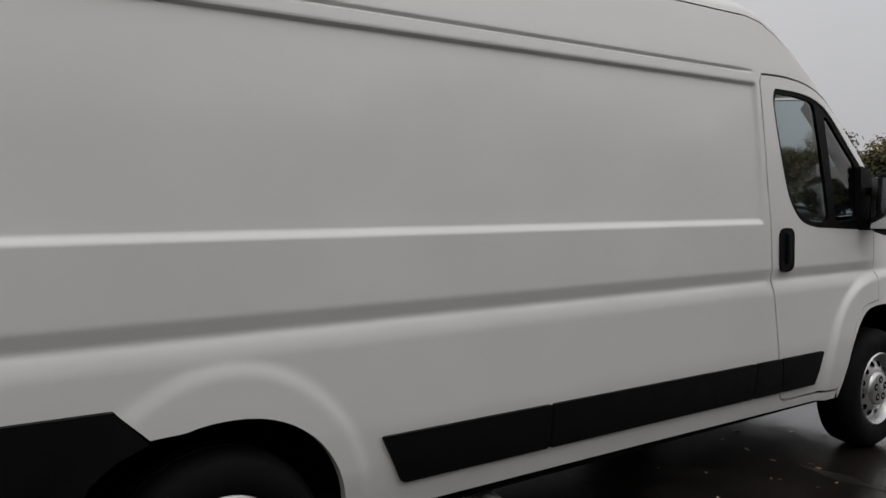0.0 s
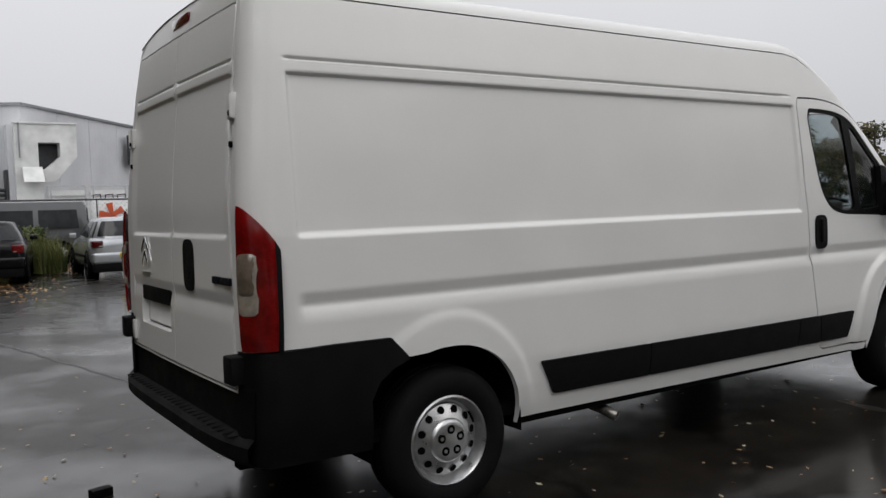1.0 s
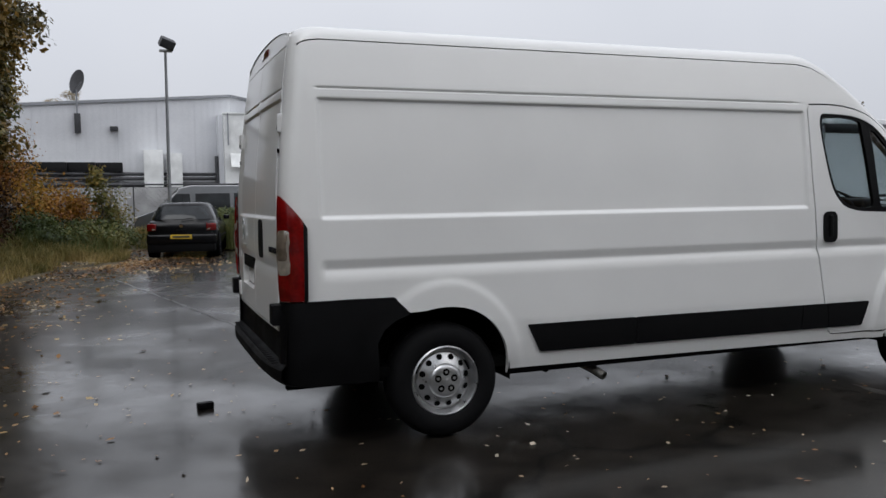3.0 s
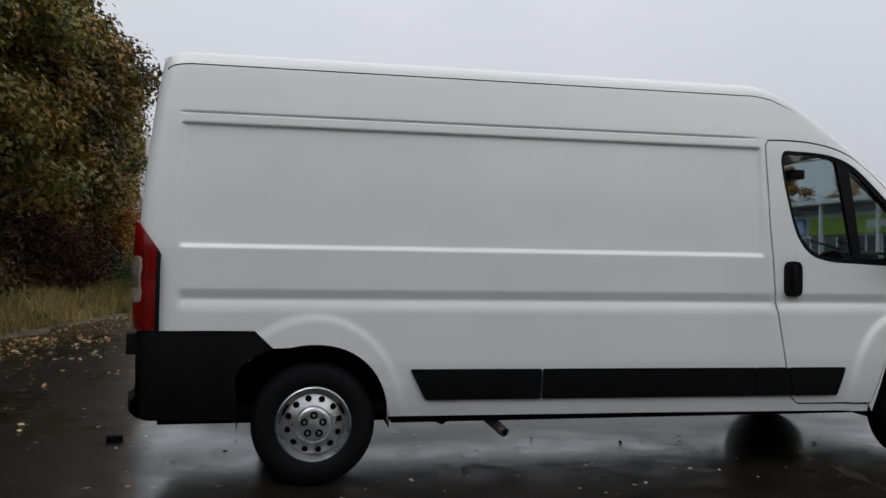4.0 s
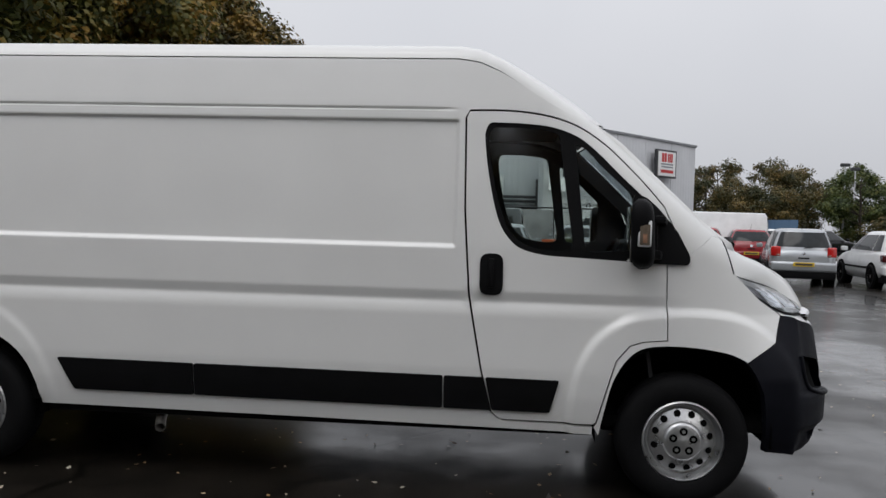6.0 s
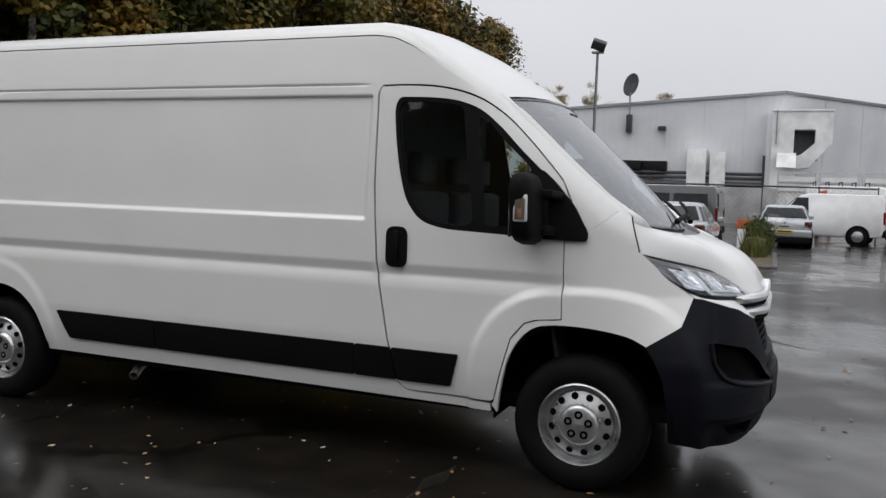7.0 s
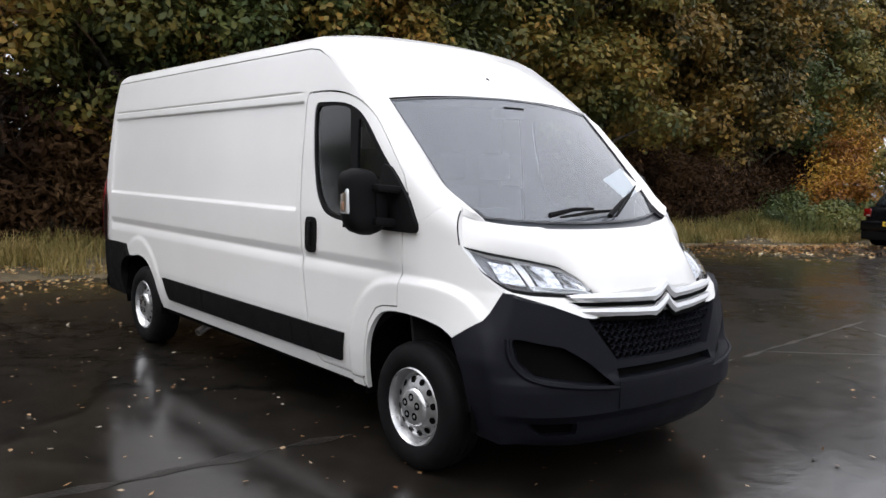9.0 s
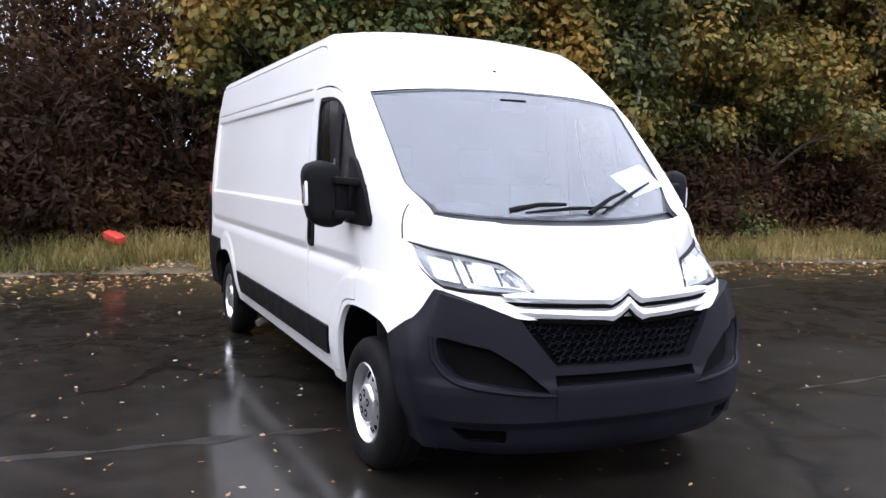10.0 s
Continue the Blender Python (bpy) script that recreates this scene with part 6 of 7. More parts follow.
def small_van(label, coat, at, yaw, L=4.8, W=1.9, H=1.97, glazed=True, mark=None):
    v = thing("small_van", label, "van", group="parked vans")
    hw = W / 2
    prof = [(0.0, 0.45), (-0.02, 0.9), (0.03, H - 0.15), (0.12, H), (L * 0.60, H + 0.02), (L * 0.68, H - 0.06), (L * 0.83, 1.18), (L * 0.97, 0.92), (L, 0.62), (L, 0.36), (L * 0.5, 0.3), (0.05, 0.32)]
    bm = bmesh.new()
    rows = []
    for w in (-1.0, -0.97, -0.85, -0.4, 0.0, 0.4, 0.85, 0.97, 1.0):
        k = 0.0 if abs(w) < 0.9 else (0.03 if abs(w) < 0.99 else 0.09)
        row = []
        for y, z in prof:
            lean = 0.10 * max(0, (z - 1.0)) / 1.0
            row.append((w * (hw - lean), L / 2 + (y - L / 2) * (1 - k * 0.5), 1.1 + (z - 1.1) * (1 - k)))
        rows.append(row + [row[0]])
    grid_surface(bm, rows)
    bm.faces.new([bm.verts.new(p) for p in rows[0][:-1]])
    bm.faces.new([bm.verts.new(p) for p in rows[-1][:-1]][::-1])
    bmesh.ops.remove_doubles(bm, verts=bm.verts[:], dist=0.001)
    bmesh.ops.recalc_face_normals(bm, faces=bm.faces[:])
    part("body", bm, coat, v, smooth=40)
    for s in (-1, 1):
        def pane(y0, y1, y2, y3, z0=1.12, z1=1.70):
            bm = bmesh.new()
            q = [(s * (hw - 0.10 * (z - 1.0) + 0.006), y, z) for y, z in ((y0, z0), (y1, z0), (y2, z1), (y3, z1))]
            bm.faces.new([bm.verts.new(p) for p in q])
            return thicken(bm, 0.006)
        part("door_window", pane(L * 0.60, L * 0.80, L * 0.70, L * 0.61), CAR_GLASS, v)
        if glazed:
            part("side_window", pane(L * 0.33, L * 0.57, L * 0.57, L * 0.33), CAR_GLASS, v)
            part("side_window", pane(L * 0.06, L * 0.30, L * 0.30, L * 0.07), CAR_GLASS, v)
        if mark:
            bm = bmesh.new()
            for k in range(5):
                a = 2 * math.pi * k / 5 + 0.5
                for r0, r1, wd in ((0.0, 0.62, 0.17),):
                    c, d = Vector((0, L * 0.16, 1.5)), Vector((0, math.cos(a), math.sin(a)))
                    e = Vector((0, -math.sin(a), math.cos(a)))
                    bm.faces.new([bm.verts.new(Vector((s * (hw - 0.02), p.y, p.z))) for p in (c + e * wd * 0.5, c + d * r1 + e * wd, c + d * r1 - e * wd, c - e * wd * 0.5)])
            part("side_graphic", thicken(bm, 0.008), mark, v)
        for y in (0.85, L - 0.95):
            part("wheel_arch", tube(bmesh.new(), [(s * (hw - 0.2), y, 0.34), (s * (hw + 0.006), y, 0.34)], 0.40, 24), LINER, v)
            part("wheel", tube(bmesh.new(), [(s * (hw - 0.19), y, 0.33), (s * (hw + 0.0), y, 0.33), (s * (hw + 0.012), y, 0.33)], [0.33, 0.33, 0.31], 24), RUBBER, v)
            part("rim", tube(bmesh.new(), [(s * (hw + 0.01), y, 0.33), (s * (hw + 0.016), y, 0.33)], [0.2, 0.19], 20), STEEL, v)
        part("tail_lamp", boxed(*sorted((s * (hw - 0.12), s * (hw - 0.01))), -0.03, 0.06, 0.8, 1.25, bevel=0.02), RED_LENS, v)
        part("headlamp", boxed(*sorted((s * (hw - 0.38), s * (hw - 0.08))), L - 0.22, L - 0.02, 0.72, 0.92, bevel=0.04), CLEAR_LENS, v)
        part("door_mirror", boxed(*sorted((s * hw, s * (hw + 0.18))), L * 0.74, L * 0.77, 1.1, 1.35, bevel=0.03), BLACK_PLASTIC, v)
    bm = bmesh.new()
    q = [(-hw * 0.86, L * 0.835, 1.2), (hw * 0.86, L * 0.835, 1.2), (hw * 0.80, L * 0.685, H - 0.08), (-hw * 0.80, L * 0.685, H - 0.08)]
    bm.faces.new([bm.verts.new((x, y + 0.012, z + 0.012)) for x, y, z in q])
    part("windscreen", thicken(bm, 0.006), CAR_GLASS, v)
    bm = bmesh.new()
    bm.faces.new([bm.verts.new((x, -0.03 + 0.04 * (z - 1.2), z)) for x, z in ((-hw * 0.8, 1.15), (hw * 0.8, 1.15), (hw * 0.75, 1.75), (-hw * 0.75, 1.75))])
    part("rear_window", thicken(bm, 0.006), CAR_GLASS if glazed else coat, v)
    part("bumper", boxed(-hw * 0.98, hw * 0.98, -0.06, 0.2, 0.35, 0.6, bevel=0.05), BLACK_PLASTIC, v)
    part("bumper", boxed(-hw * 0.96, hw * 0.96, L - 0.25, L + 0.03, 0.30, 0.6, bevel=0.08), BLACK_PLASTIC, v)
    v.matrix_basis = pose(at[0], at[1], 0, 0, 0, yaw)
    return v


small_van("grey minibus van with dark side windows, parked by the fence", paint("grey_van_paint", (0.10, 0.105, 0.11), 0.3), (3.25, 25.0), 86, L=4.8)
wv = small_van("white van with an orange star graphic and a roof rack", WHITECAR, (6.4, 40.8), -88, L=5.4, H=2.35, glazed=False, mark=paint("orange_graphic", (0.62, 0.10, 0.03)))
for k in range(5):
    part("roof_rack_bar", tube(bmesh.new(), [(-0.75, 0.4 + 0.6 * k, 2.35), (-0.75, 0.4 + 0.6 * k, 2.55), (0.75, 0.4 + 0.6 * k, 2.55), (0.75, 0.4 + 0.6 * k, 2.35)], 0.025, 6), BLACK_PLASTIC, wv)
small_van("white panel van parked side-on at the far end of the row", WHITECAR, (13.4, 31.0), 88, L=4.9, H=2.1, glazed=False)
small_van("white van behind the red car", WHITECAR, (8.8, 29.0), 80, L=4.2, H=1.85, glazed=False)


# ---- trees, shrubs, grass and fallen leaves ----
gen = np.random.default_rng(7)
GREEN_YELLOW = leafy("autumn_green_leaves", [(0.038, 0.05, 0.015), (0.085, 0.095, 0.025), (0.155, 0.14, 0.034), (0.25, 0.18, 0.038), (0.34, 0.19, 0.038)])
DARK_GREEN = leafy("dark_green_leaves", [(0.025, 0.04, 0.014), (0.055, 0.08, 0.022), (0.095, 0.115, 0.03), (0.17, 0.16, 0.04)])
RUSSET = leafy("russet_leaves", [(0.06, 0.035, 0.018), (0.13, 0.07, 0.028), (0.22, 0.11, 0.03), (0.34, 0.17, 0.045)])
OCHRE = leafy("ochre_leaves", [(0.04, 0.036, 0.013), (0.09, 0.075, 0.02), (0.175, 0.115, 0.027), (0.29, 0.17, 0.034), (0.12, 0.12, 0.028)])
BROWN = leafy("brown_undergrowth", [(0.018, 0.010, 0.006), (0.036, 0.019, 0.010), (0.06, 0.032, 0.014), (0.09, 0.052, 0.022)], 0.7, 0.15)
ORANGE = leafy("orange_yellow_leaves", [(0.16, 0.06, 0.015), (0.34, 0.15, 0.02), (0.42, 0.24, 0.03), (0.12, 0.12, 0.03)])
GRASS = leafy("autumn_grass", [(0.07, 0.075, 0.02), (0.17, 0.15, 0.045), (0.30, 0.23, 0.08), (0.42, 0.31, 0.13)], 0.6, 0.25)
BARK = material("dark_bark", (0.05, 0.04, 0.03), 0.85, vary=0.4, scale=8, bump=0.9, fine=40)
PALE_BARK = material("pale_birch_bark", (0.50, 0.47, 0.42), 0.7, vary=0.3, scale=6, bump=0.6, fine=30, second=(0.10, 0.09, 0.08))


def leaf_object(name, C, size, mat_, parent=None, flat=0.0, shape=0.6, label=""):
    """Many small leaves at the places C as one mesh."""
    C, out = C if isinstance(C, tuple) else (C, None)
    n = len(C)
    a = gen.normal(size=(n, 3))
    a[:, 2] *= 1 - flat
    if out is not None:
        a -= out * (a * out).sum(1)[:, None]
    a /= np.linalg.norm(a, axis=1)[:, None]
    b = np.cross(a, gen.normal(size=(n, 3)) if out is None else out)
    if flat:
        b[:, 2] *= 1 - flat
    b /= np.linalg.norm(b, axis=1)[:, None]
    s = size * gen.uniform(0.6, 1.35, (n, 1))
    V = np.stack([C - a * s, C + b * s * shape - a * s * 0.15, C + a * s, C - b * s * shape - a * s * 0.15], 1).reshape(-1, 3)
    me = bpy.data.meshes.new(name)
    me.vertices.add(4 * n)
    me.vertices.foreach_set("co", V.astype(np.float32).ravel())
    me.loops.add(4 * n)
    me.loops.foreach_set("vertex_index", np.arange(4 * n, dtype=np.int32))
    me.polygons.add(n)
    me.polygons.foreach_set("loop_start", np.arange(0, 4 * n, 4, dtype=np.int32))
    me.update(calc_edges=True)
    me.validate()
    me.materials.append(mat_)
    ob = new(name, me)
    if parent:
        ob.parent = parent
        ob.matrix_parent_inverse = parent.matrix_world.inverted()
    if label:
        ob["label"] = label
    return ob


def clumps(centres, spread, per):
    """Places and outward directions of leaves, gathered into loose clumps."""
    out, face = [], []
    for c in centres:
        k = int(per * gen.uniform(0.6, 1.4))
        d = gen.normal(size=(k, 3))
        d /= np.linalg.norm(d, axis=1)[:, None]
        p = d * (gen.random((k, 1)) ** 0.45) * spread * 1.75 * gen.uniform(0.6, 1.35) * np.array([1, 1, 0.7])
        p += gen.normal(size=(k, 3)) * spread * 0.22
        f = d + np.array([0, 0, 0.55]) + gen.normal(size=(k, 3)) * 0.45
        out.append(p + c)
        face.append(f / np.linalg.norm(f, axis=1)[:, None])
    return np.concatenate(out), np.concatenate(face)


def tree(x, y, h, r, mat_, label, base=1.2, per=230, count=75, size=0.075, bark=BARK, lean=0.0, trunk=0.16, spread=0.42, z0=0.2):
    t = thing("tree", label, "tree", (x, y, 0), group="trees")
    bm = bmesh.new()
    pts = [Vector((x, y, z0 - 0.3))]
    for k in range(1, 8):
        pts.append(Vector((x + lean * k / 7 * h * 0.15 + gen.normal() * 0.06, y + gen.normal() * 0.06, z0 + h * 0.9 * k / 7)))
    tube(bm, pts, [trunk * (1 - 0.11 * k) for k in range(8)], 9)
    centres = []
    cz, rz = (h + base) / 2, (h - base) / 2
    for k in range(count):
        d = gen.normal(size=3)
        d /= np.linalg.norm(d)
        f = gen.uniform(0.1, 1.0) ** 0.42
        wob = 1 + 0.25 * math.sin(3 * math.atan2(d[1], d[0]) + x) + 0.15 * math.sin(5 * d[2] + y)
        centres.append(np.array([x + d[0] * r * f * wob, y + d[1] * r * f * wob, cz + d[2] * rz * f]))
    for c in centres[::3]:
        zz = max(z0 + 0.5, min(c[2] - 0.6, h * 0.8))
        k = min(7, max(1, int((zz - z0) / (h * 0.9) * 7)))
        p = pts[k]
        q = Vector(c)
        mid = p.lerp(q, 0.5) + Vector((0, 0, 0.25))
        tube(bm, [p, mid, q], [trunk * 0.35, trunk * 0.2, 0.012], 5, caps=False)
    part("trunk", bm, bark, t)
    leaf_object("crown", clumps(centres, spread, per), size, mat_, t)
    return t


def shrub(x, y, h, r, mat_, label, count=20, per=150, size=0.05, z0=0.1):
    t = thing("shrub", label, "shrub", (x, y, 0), group="shrubs")
    bm = bmesh.new()
    centres = []
    for k in range(count):
        a, f = gen.uniform(0, 2 * math.pi), gen.uniform(0, 1) ** 0.5
        z = z0 + h * gen.uniform(0.15, 0.92) * (1 - 0.45 * f * f)
        c = np.array([x + r * f * math.cos(a), y + r * f * math.sin(a), z])
        centres.append(c)
        tube(bm, [(x + 0.1 * math.cos(a), y + 0.1 * math.sin(a), z0 - 0.15), Vector(c) * 0.6 + Vector((x, y, z0 + 0.3)) * 0.4, c], [0.018, 0.012, 0.005], 4, caps=False)
    part("stem", bm, BARK, t)
    leaf_object("foliage", clumps(centres, 0.2 * (r + h) / 2, per), size * (1.35 if mat_ is BROWN else 1.0), mat_, t, shape=0.32 if mat_ is BROWN else 0.6)
    return t


# the belt of trees along the verge
BELT = [(-7.3, 1.6, 9.6, 2.2, GREEN_YELLOW),
        (-7.8, 3.6, 10.0, 2.3, DARK_GREEN), (-6.9, 6.6, 9.8, 2.5, GREEN_YELLOW), (-7.5, 9.6, 10.2, 2.5, GREEN_YELLOW), (-6.8, 12.4, 9.8, 2.6, GREEN_YELLOW), (-7.4, 15.4, 10.0, 2.6, OCHRE), (-6.8, 18.6, 9.6, 2.6, OCHRE), (-7.6, 22.0, 9.2, 2.6, DARK_GREEN), (-7.6, 26.3, 9.2, 2.3, GREEN_YELLOW), (-7.9, 30.0, 9.6, 2.3, OCHRE)]
WORDS = {RUSSET: "russet", OCHRE: "ochre and brown", DARK_GREEN: "dark green", GREEN_YELLOW: "green and yellow"}
for x, y, h, r, m_ in BELT:
    tree(x, y, h, r, m_, "dense tree with %s autumn leaves on the verge" % WORDS[m_], base=1.6, per=360, count=130 if m_ is OCHRE else 110, size=0.08, spread=0.40)
for k in (4, 5, 6, 7, 8, 9, 10):
    tree(-11.5 + 0.8 * math.sin(k * 2.1), -13 + 4.2 * k, 10.5, 3.0, (DARK_GREEN, RUSSET, GREEN_YELLOW)[k % 3], "tree at the back of the belt", base=1.0, per=150, count=85, size=0.17, spread=0.65)
tree(-6.4, 5.0, 9.5, 1.2, GREEN_YELLOW, "slim birch with a pale trunk", base=4.5, per=120, count=26, bark=PALE_BARK, trunk=0.09)
tree(-6.3, 8.6, 9.0, 1.1, GREEN_YELLOW, "slim birch with a pale trunk", base=4.8, per=110, count=22, bark=PALE_BARK, trunk=0.07)
# bare, twiggy brown trees where the leaves have gone
for x, y, h, r in ((-7.9, -0.4, 9.0, 1.7), (-7.6, -3.4, 3.2, 1.3), (-8.2, 1.0, 8.4, 1.6), (-7.4, 3.4, 6.0, 1.5), (-9.6, -2.8, 8.6, 1.0), (-9.2, -4.4, 6.0, 1.0), (-12.0, -2.0, 9.5, 1.3), (-13.5, -3.4, 10.0, 1.3), (-10.4, -1.2, 9.5, 1.5), (-8.6, -1.9, 8.5, 1.3), (-11.0, -3.2, 9.5, 1.4)):
    t = tree(x, y, h, r, BROWN, "half-bare brown tree with fine twigs", base=0.8, per=60 if r > 1.2 else 12, count=60, size=0.07, spread=0.4, trunk=0.09)
    k = 2600 if r > 1.2 else 5200
    c = np.stack([gen.normal(x, 0.9, k), gen.normal(y, 0.9, k), gen.uniform(0.6, h, k)], 1)
    leaf_object("twig_mass", c, 0.26, BROWN, t, shape=0.035)
for k in range(7, 36):
    y = -13 + 1.22 * k
    x = -7.5 + 0.4 * math.sin(k * 1.7) + (0.9 if 8 < y < 20 else 0)
    shrub(x, y, 2.4 + 0.6 * math.sin(k * 2.3), 1.0, BROWN, "tangle of dry brown undergrowth", count=26, per=150, size=0.06)
    shrub(x - 1.3, y + 0.5, 3.4 + 0.6 * math.sin(k * 1.3), 1.2, BROWN, "dense brown thicket behind the verge", count=26, per=190, size=0.085)
shrub(-5.6, 25.0, 4.2, 0.75, ORANGE, "tall shrub with orange and yellow autumn leaves", count=36, per=190)
shrub(-3.9, 20.3, 2.4, 0.6, ORANGE, "shrub with orange and yellow autumn leaves", count=26, per=170)
shrub(-3.2, 20.9, 2.0, 0.5, ORANGE, "shrub with orange and yellow autumn leaves", count=20, per=170)
shrub(-2.4, 21.6, 1.9, 0.55, GREEN_YELLOW, "yellow-green bush beside the parked cars", count=22, per=170)
shrub(-5.4, 15.6, 2.7, 1.0, BROWN, "dark brown thicket under the trees", count=30, per=190)
shrub(-6.0, 17.8, 3.0, 1.0, BROWN, "dark brown thicket under the trees", count=16, per=120)
shrub(-5.6, 10.8, 1.6, 0.7, DARK_GREEN, "low green shrub before the trees", count=12, per=90)
for x, y, h, r in ((-2.6, 17.8, 0.9, 0.8), (-3.6, 17.4, 1.0, 0.8), (-4.2, 18.6, 1.2, 0.9), (-2.2, 19.0, 1.0, 0.7), (-3.1, 19.6, 1.1, 0.8), (0.95, 20.4, 1.15, 0.5), (1.25, 21.0, 1.2, 0.5), (4.5, 18.7, 0.55, 0.22), (4.5, 19.4, 0.9, 0.2), (4.62, 20.0, 1.1, 0.22)):
    shrub(x, y, h, r, DARK_GREEN, "bushy green shrub with weeds by the parked cars", count=22, per=170, size=0.045)
tree(-2.5, 20.6, 2.5, 0.28, GREEN_YELLOW, "thin young tree with yellow leaves", base=1.3, per=50, count=12, trunk=0.025, spread=0.18, size=0.06)

# far trees
FAR_MIX = leafy("far_olive_leaves", [(0.03, 0.038, 0.015), (0.06, 0.062, 0.022), (0.11, 0.085, 0.028), (0.18, 0.12, 0.032)])
THIN_PALE = leafy("thin_pale_leaves", [(0.20, 0.16, 0.10), (0.30, 0.24, 0.14), (0.38, 0.30, 0.18), (0.30, 0.20, 0.10)])
for x, y, h, r in ((-20.5, 88, 14.6, 1.5), (-18.3, 88, 14.2, 1.2), (-14.5, 88, 13.9, 1.0), (-12.4, 90, 13.6, 1.0), (-6.9, 90, 13.5, 1.2), (-8.4, 89, 12.8, 0.9)):
    tree(x, y, h, r, THIN_PALE, "thin pale tree behind the warehouse roof", base=5.0, per=150, count=46, size=0.07, spread=0.34, trunk=0.1, z0=0.0, bark=PALE_BARK)
for k, (x, y, h, r) in enumerate(((28, 104, 10, 5), (37, 104, 10, 5), (45, 102, 10, 5), (54, 101, 10, 5), (62, 97, 10, 5), (70, 93, 10, 5), (29, 86, 6.5, 4), (44, 86, 6.5, 4), (53, 84, 6, 4), (24, 92, 9.5, 5), (33, 96, 10, 5), (41, 92, 8.5, 4), (50, 96, 9.5, 5), (58, 92, 9, 5), (66, 88, 10, 5), (74, 84, 10, 5), (20, 100, 9, 5), (60, 87, 14.5, 5.0), (63, 79, 13.0, 5), (60, 54, 11, 4.5), (62, 44, 10, 5), (58, 29, 6.8, 3.0), (60, 25, 6.0, 3.0), (60, 35, 6.3, 3.0), (62, 18, 6.5, 3.0))):
    m_ = (FAR_MIX, FAR_MIX, DARK_GREEN)[k % 3] if not (k in (17, 18)) else ORANGE
    tree(x, y, h * 0.95, r, m_, "distant tree with thinning autumn leaves", base=0.1, per=300, count=46, size=0.15, spread=0.66, trunk=0.2, z0=0.0)
hoarding = thing("hoarding", "blue and white site hoarding before the far trees", "hoarding", (28, 80, 0))
for k in range(8):
    part("panel", boxed(28, 28.1, 72.5 + 2.2 * k, 74.65 + 2.2 * k, 0, 2.3), SIGN_WHITE if k > 4 else material("blue_board", (0.12, 0.22, 0.36), 0.5, vary=0.1), hoarding)
# trees behind the walker
for k in range(11):
    x = -26 + 6.2 * k
    tree(x, -24 + 2.5 * math.sin(k * 1.9), 10.5, 3.8, (DARK_GREEN, GREEN_YELLOW, RUSSET)[k % 3], "tree on the far side of the car park", base=0.3, per=150, count=70, size=0.26, spread=0.85, z0=0.0)

def blades(name, foot, hgt, wide, mat_, bow=1.0):
    """Bent blades standing at the given feet, as one mesh."""
    n = len(foot)
    a = gen.uniform(0, 2 * math.pi, n)
    side = np.stack([np.cos(a), np.sin(a), np.zeros(n)], 1) * wide
    bend = np.stack([np.cos(a + 1.3), np.sin(a + 1.3), np.zeros(n)], 1) * (hgt * gen.uniform(0.3, 1.1, n) * bow)[:, None]
    up = np.zeros((n, 3))
    up[:, 2] = hgt
    V = np.stack([foot - side, foot + side, foot + up * 0.6 + bend * 0.4 + side * 0.7, foot + up + bend, foot + up * 0.6 + bend * 0.4 - side * 0.7], 1).reshape(-1, 3)
    me = bpy.data.meshes.new(name)
    me.vertices.add(5 * n)
    me.vertices.foreach_set("co", V.astype(np.float32).ravel())
    me.loops.add(5 * n)
    me.loops.foreach_set("vertex_index", np.arange(5 * n, dtype=np.int32))
    me.polygons.add(n)
    me.polygons.foreach_set("loop_start", np.arange(0, 5 * n, 5, dtype=np.int32))
    me.update(calc_edges=True)
    me.materials.append(mat_)
    return new(name, me)


# grass on the verge
n = 80000
k = gen.integers(0, len(EDGE) - 1, n)
f = gen.random(n)
E_ = np.array(EDGE)
N_ = np.array([tuple(edge_normal(i)) for i in range(len(EDGE))])
away = gen.random(n) ** 1.15 * 3.3
base = E_[k] + (E_[k + 1] - E_[k]) * f[:, None] + N_[k] * away[:, None]
keep = (base[:, 1] > -14) & (base[:, 1] < 24) & (np.array([noise.noise(Vector((p[0] * 0.9, p[1] * 0.9, 3.0))) for p in base]) > -0.25 + 0.3 * gen.random(n))
base, away = base[keep], away[keep]
n = len(base)
hgt = gen.uniform(0.10, 0.48, n) * (0.5 + 0.5 * np.clip(away, 0, 1))
foot = np.concatenate([base, (0.03 + 0.09 * np.clip(away, 0, 2.2))[:, None]], 1)
tagged(blades("grass", foot, hgt, 0.008, GRASS), "straggly straw-coloured autumn grass on the verge", "grass", kind="stuff")
WEED = leafy("tall_weed_blades", [(0.05, 0.07, 0.02), (0.10, 0.12, 0.035), (0.17, 0.16, 0.05), (0.24, 0.20, 0.08)], 0.55, 0.2)
for x, y, h, r, k in ((4.55, 18.3, 0.6, 0.28, 110), (4.5, 19.1, 1.0, 0.35, 150), (4.6, 19.8, 1.25, 0.35, 150), (0.95, 20.2, 1.1, 0.5, 420), (1.3, 19.6, 0.9, 0.45, 360), (-2.6, 17.2, 0.7, 0.8, 420), (-3.9, 17.0, 0.8, 0.8, 420)):
    a = gen.uniform(0, 2 * math.pi, k)
    f = r * np.sqrt(gen.random(k))
    clump = blades("weed_clump", np.stack([x + f * np.cos(a), y + f * np.sin(a), np.full(k, 0.03)], 1), h * gen.uniform(0.5, 1.1, k), 0.013, WEED, 0.55)
    tagged(clump, "clump of tall straggly green weeds by the kerb", "weeds", group="weed clumps")

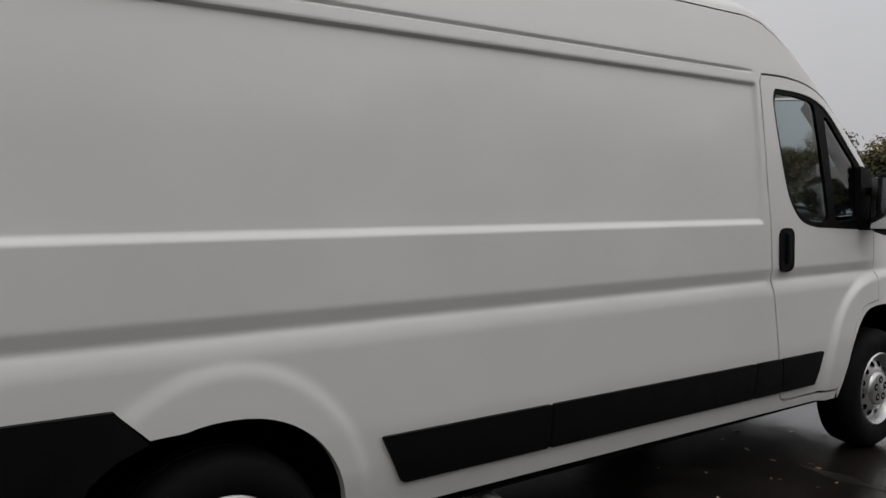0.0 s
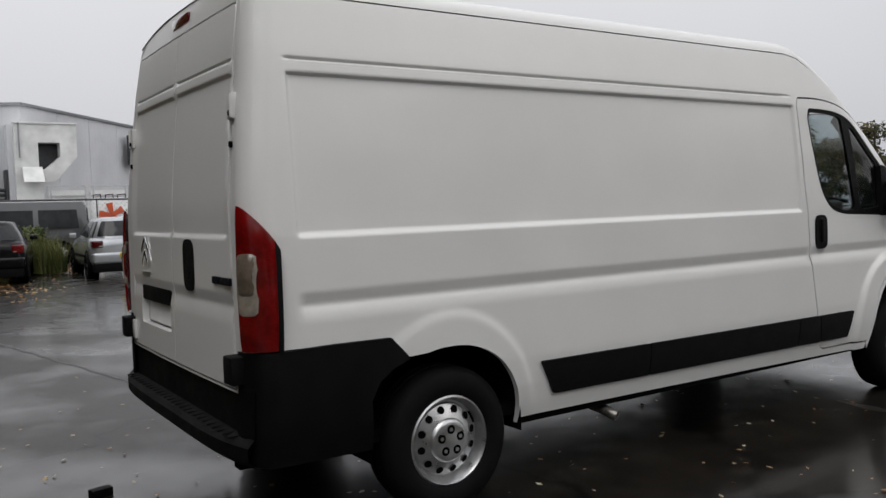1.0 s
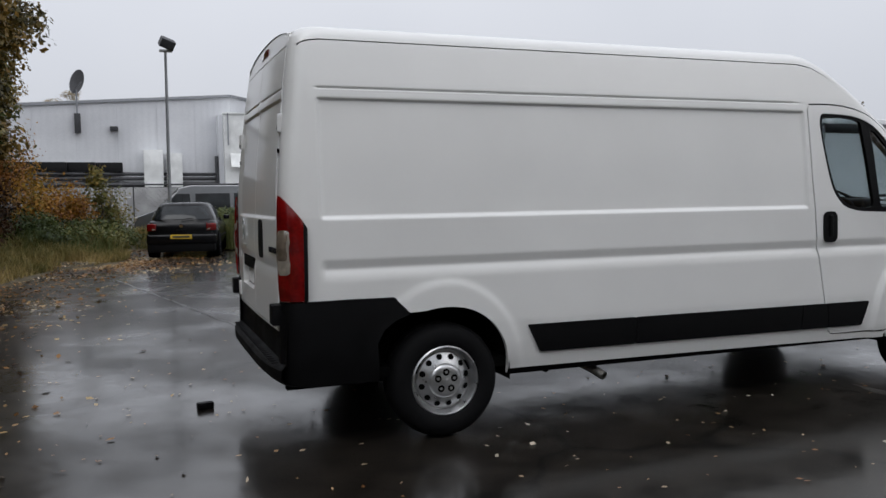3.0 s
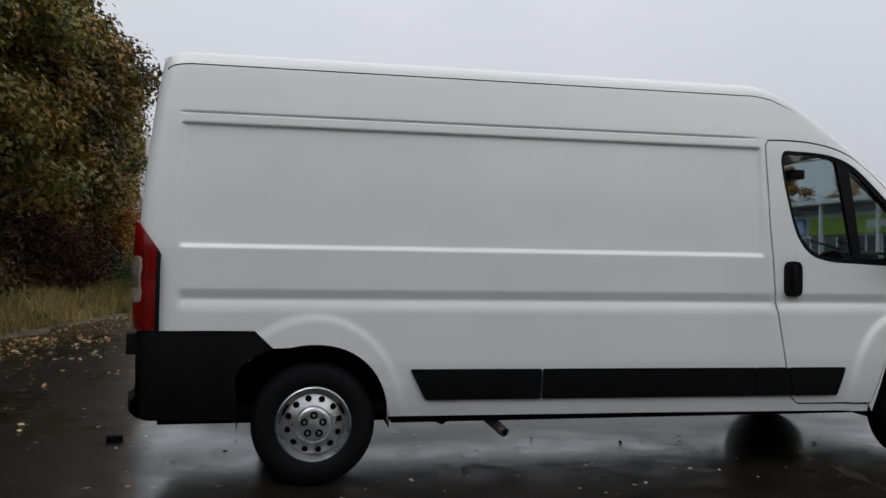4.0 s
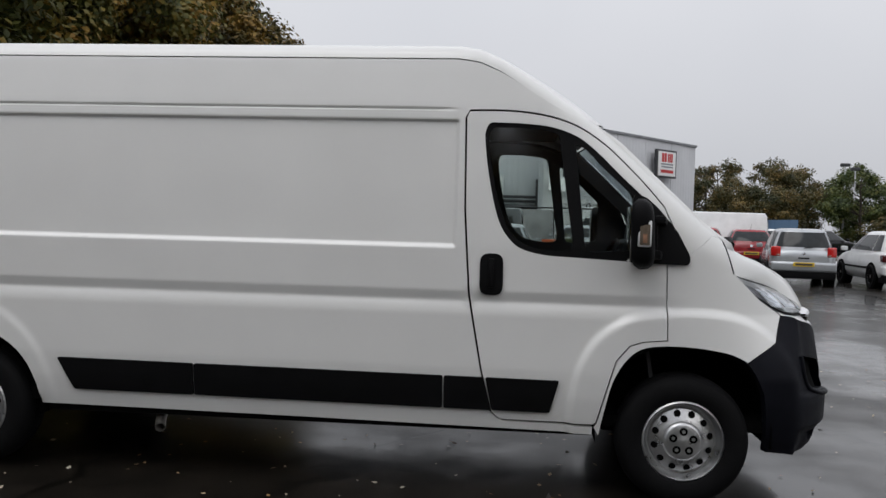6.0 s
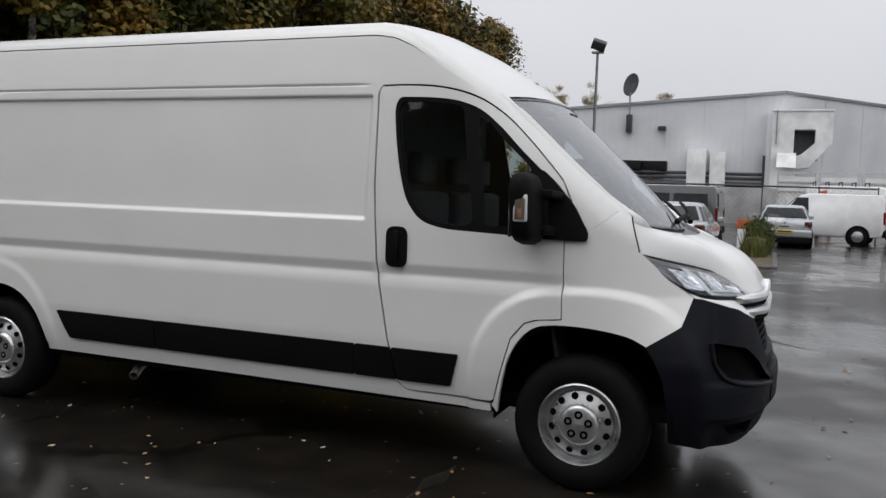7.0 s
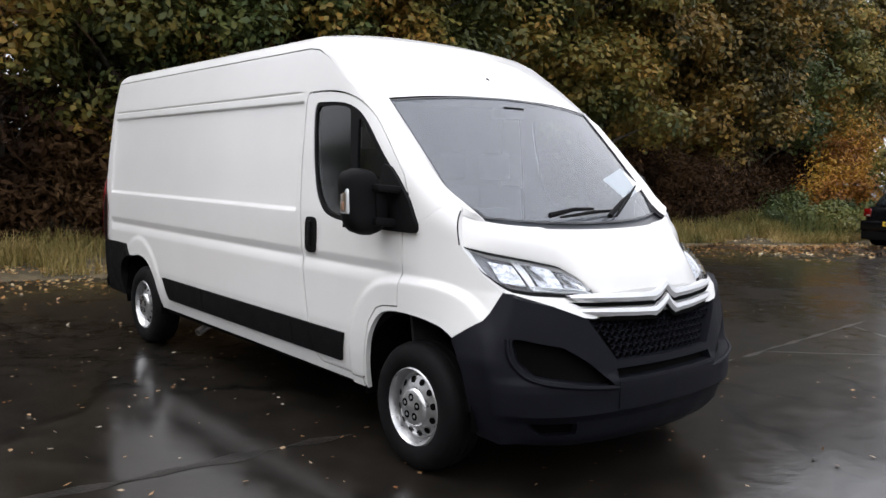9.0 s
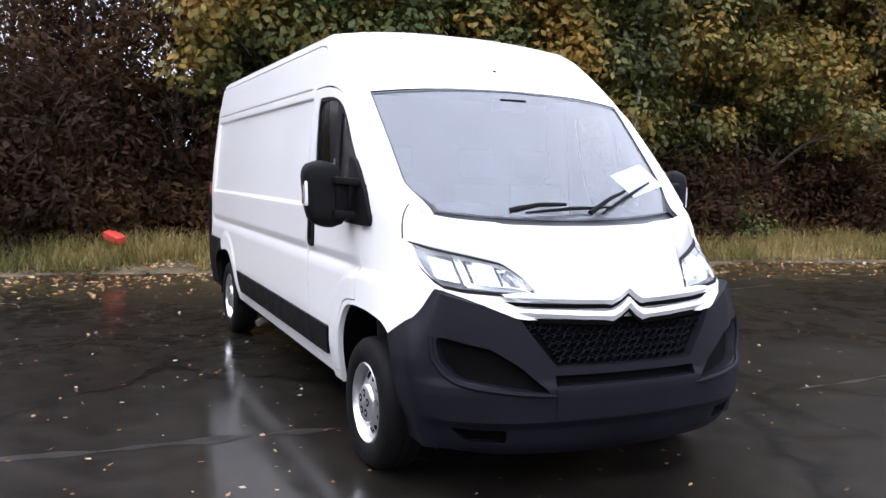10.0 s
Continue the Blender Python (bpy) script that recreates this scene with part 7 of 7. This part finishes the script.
# fallen leaves
LITTER = leafy("fallen_leaves", [(0.05, 0.03, 0.015), (0.16, 0.08, 0.03), (0.34, 0.17, 0.05), (0.42, 0.30, 0.14), (0.5, 0.42, 0.30)], 0.45, 0.05)
n = 14000
k = gen.integers(0, len(EDGE) - 1, n)
p = E_[k] + (E_[k + 1] - E_[k]) * gen.random(n)[:, None] + N_[k] * (gen.normal(0.1, 1.1, n))[:, None]
p = p[(p[:, 1] > -14) & (p[:, 1] < 23)]
d = np.array([min((q[0] - e[0]) ** 2 + (q[1] - e[1]) ** 2 for e in EDGE[::4]) ** 0.5 for q in p])
z = 0.012 + 0.0 * d
inside = np.array([q[0] < np.interp(q[1], [e[1] for e in EDGE[:64]], [e[0] for e in EDGE[:64]]) for q in p])
z = np.where(inside, 0.06 + 0.07 * np.clip(d, 0, 2.0), 0.012)
lo = leaf_object("leaf_litter", np.concatenate([p, z[:, None]], 1), 0.032, LITTER, flat=0.85)
tagged(lo, "brown and yellow fallen leaves along the verge", "leaves", kind="stuff")
PALE_LITTER = leafy("pale_wet_leaves", [(0.03, 0.02, 0.012), (0.24, 0.11, 0.04), (0.34, 0.22, 0.11), (0.42, 0.35, 0.25), (0.5, 0.46, 0.38)], 0.45, 0.05)
n = 3000
q = np.stack([gen.uniform(-5, 9, n), gen.uniform(-5.5, 15, n)], 1)
dens = np.clip(1.15 - np.abs(q[:, 1] + 2.2) * 0.11, 0.15, 1) * np.clip(1.3 - np.abs(q[:, 0] - 2) * 0.09, 0.3, 1)
q = q[gen.random(n) < dens]
lo = leaf_object("scattered_leaves", np.concatenate([q, np.full((len(q), 1), 0.009)], 1), 0.018, PALE_LITTER, flat=0.9)
tagged(lo, "small wet leaves scattered on the asphalt", "leaves", kind="stuff")
n = 1700
q = np.stack([gen.normal(-1.9, 1.1, n), gen.normal(14.6, 1.1, n)], 1)
lo = leaf_object("leaf_drift", np.concatenate([q, np.full((n, 1), 0.014)], 1), 0.035, LITTER, flat=0.85)
tagged(lo, "drift of wet brown leaves by the parked car", "leaves", kind="stuff")
bm = boxed(-0.055, 0.055, -0.03, 0.03, 0.0, 0.045, bevel=0.006)
box(bm, -0.05, 0.0, -0.036, -0.028, 0.01, 0.035)
scrap = finish("plastic_scrap", bm, BLACK_PLASTIC)
scrap.matrix_basis = pose(-1.31, 0.37, 0.0, 0, 0, 12)
tagged(scrap, "small black plastic scrap lying on the wet asphalt", "scrap")
bm = bmesh.new()
box(bm, -0.17, 0.17, -0.1, 0.1, 0.0, 0.12, bevel=0.04)
rag = finish("red_litter_bag", bm, material("red_litter", (0.55, 0.06, 0.04), 0.5, vary=0.3, scale=15))
rag.matrix_basis = pose(-6.0, -1.7, 0.42, 12, 18, 40)
tagged(rag, "crumpled red litter bag caught in the undergrowth", "litter")
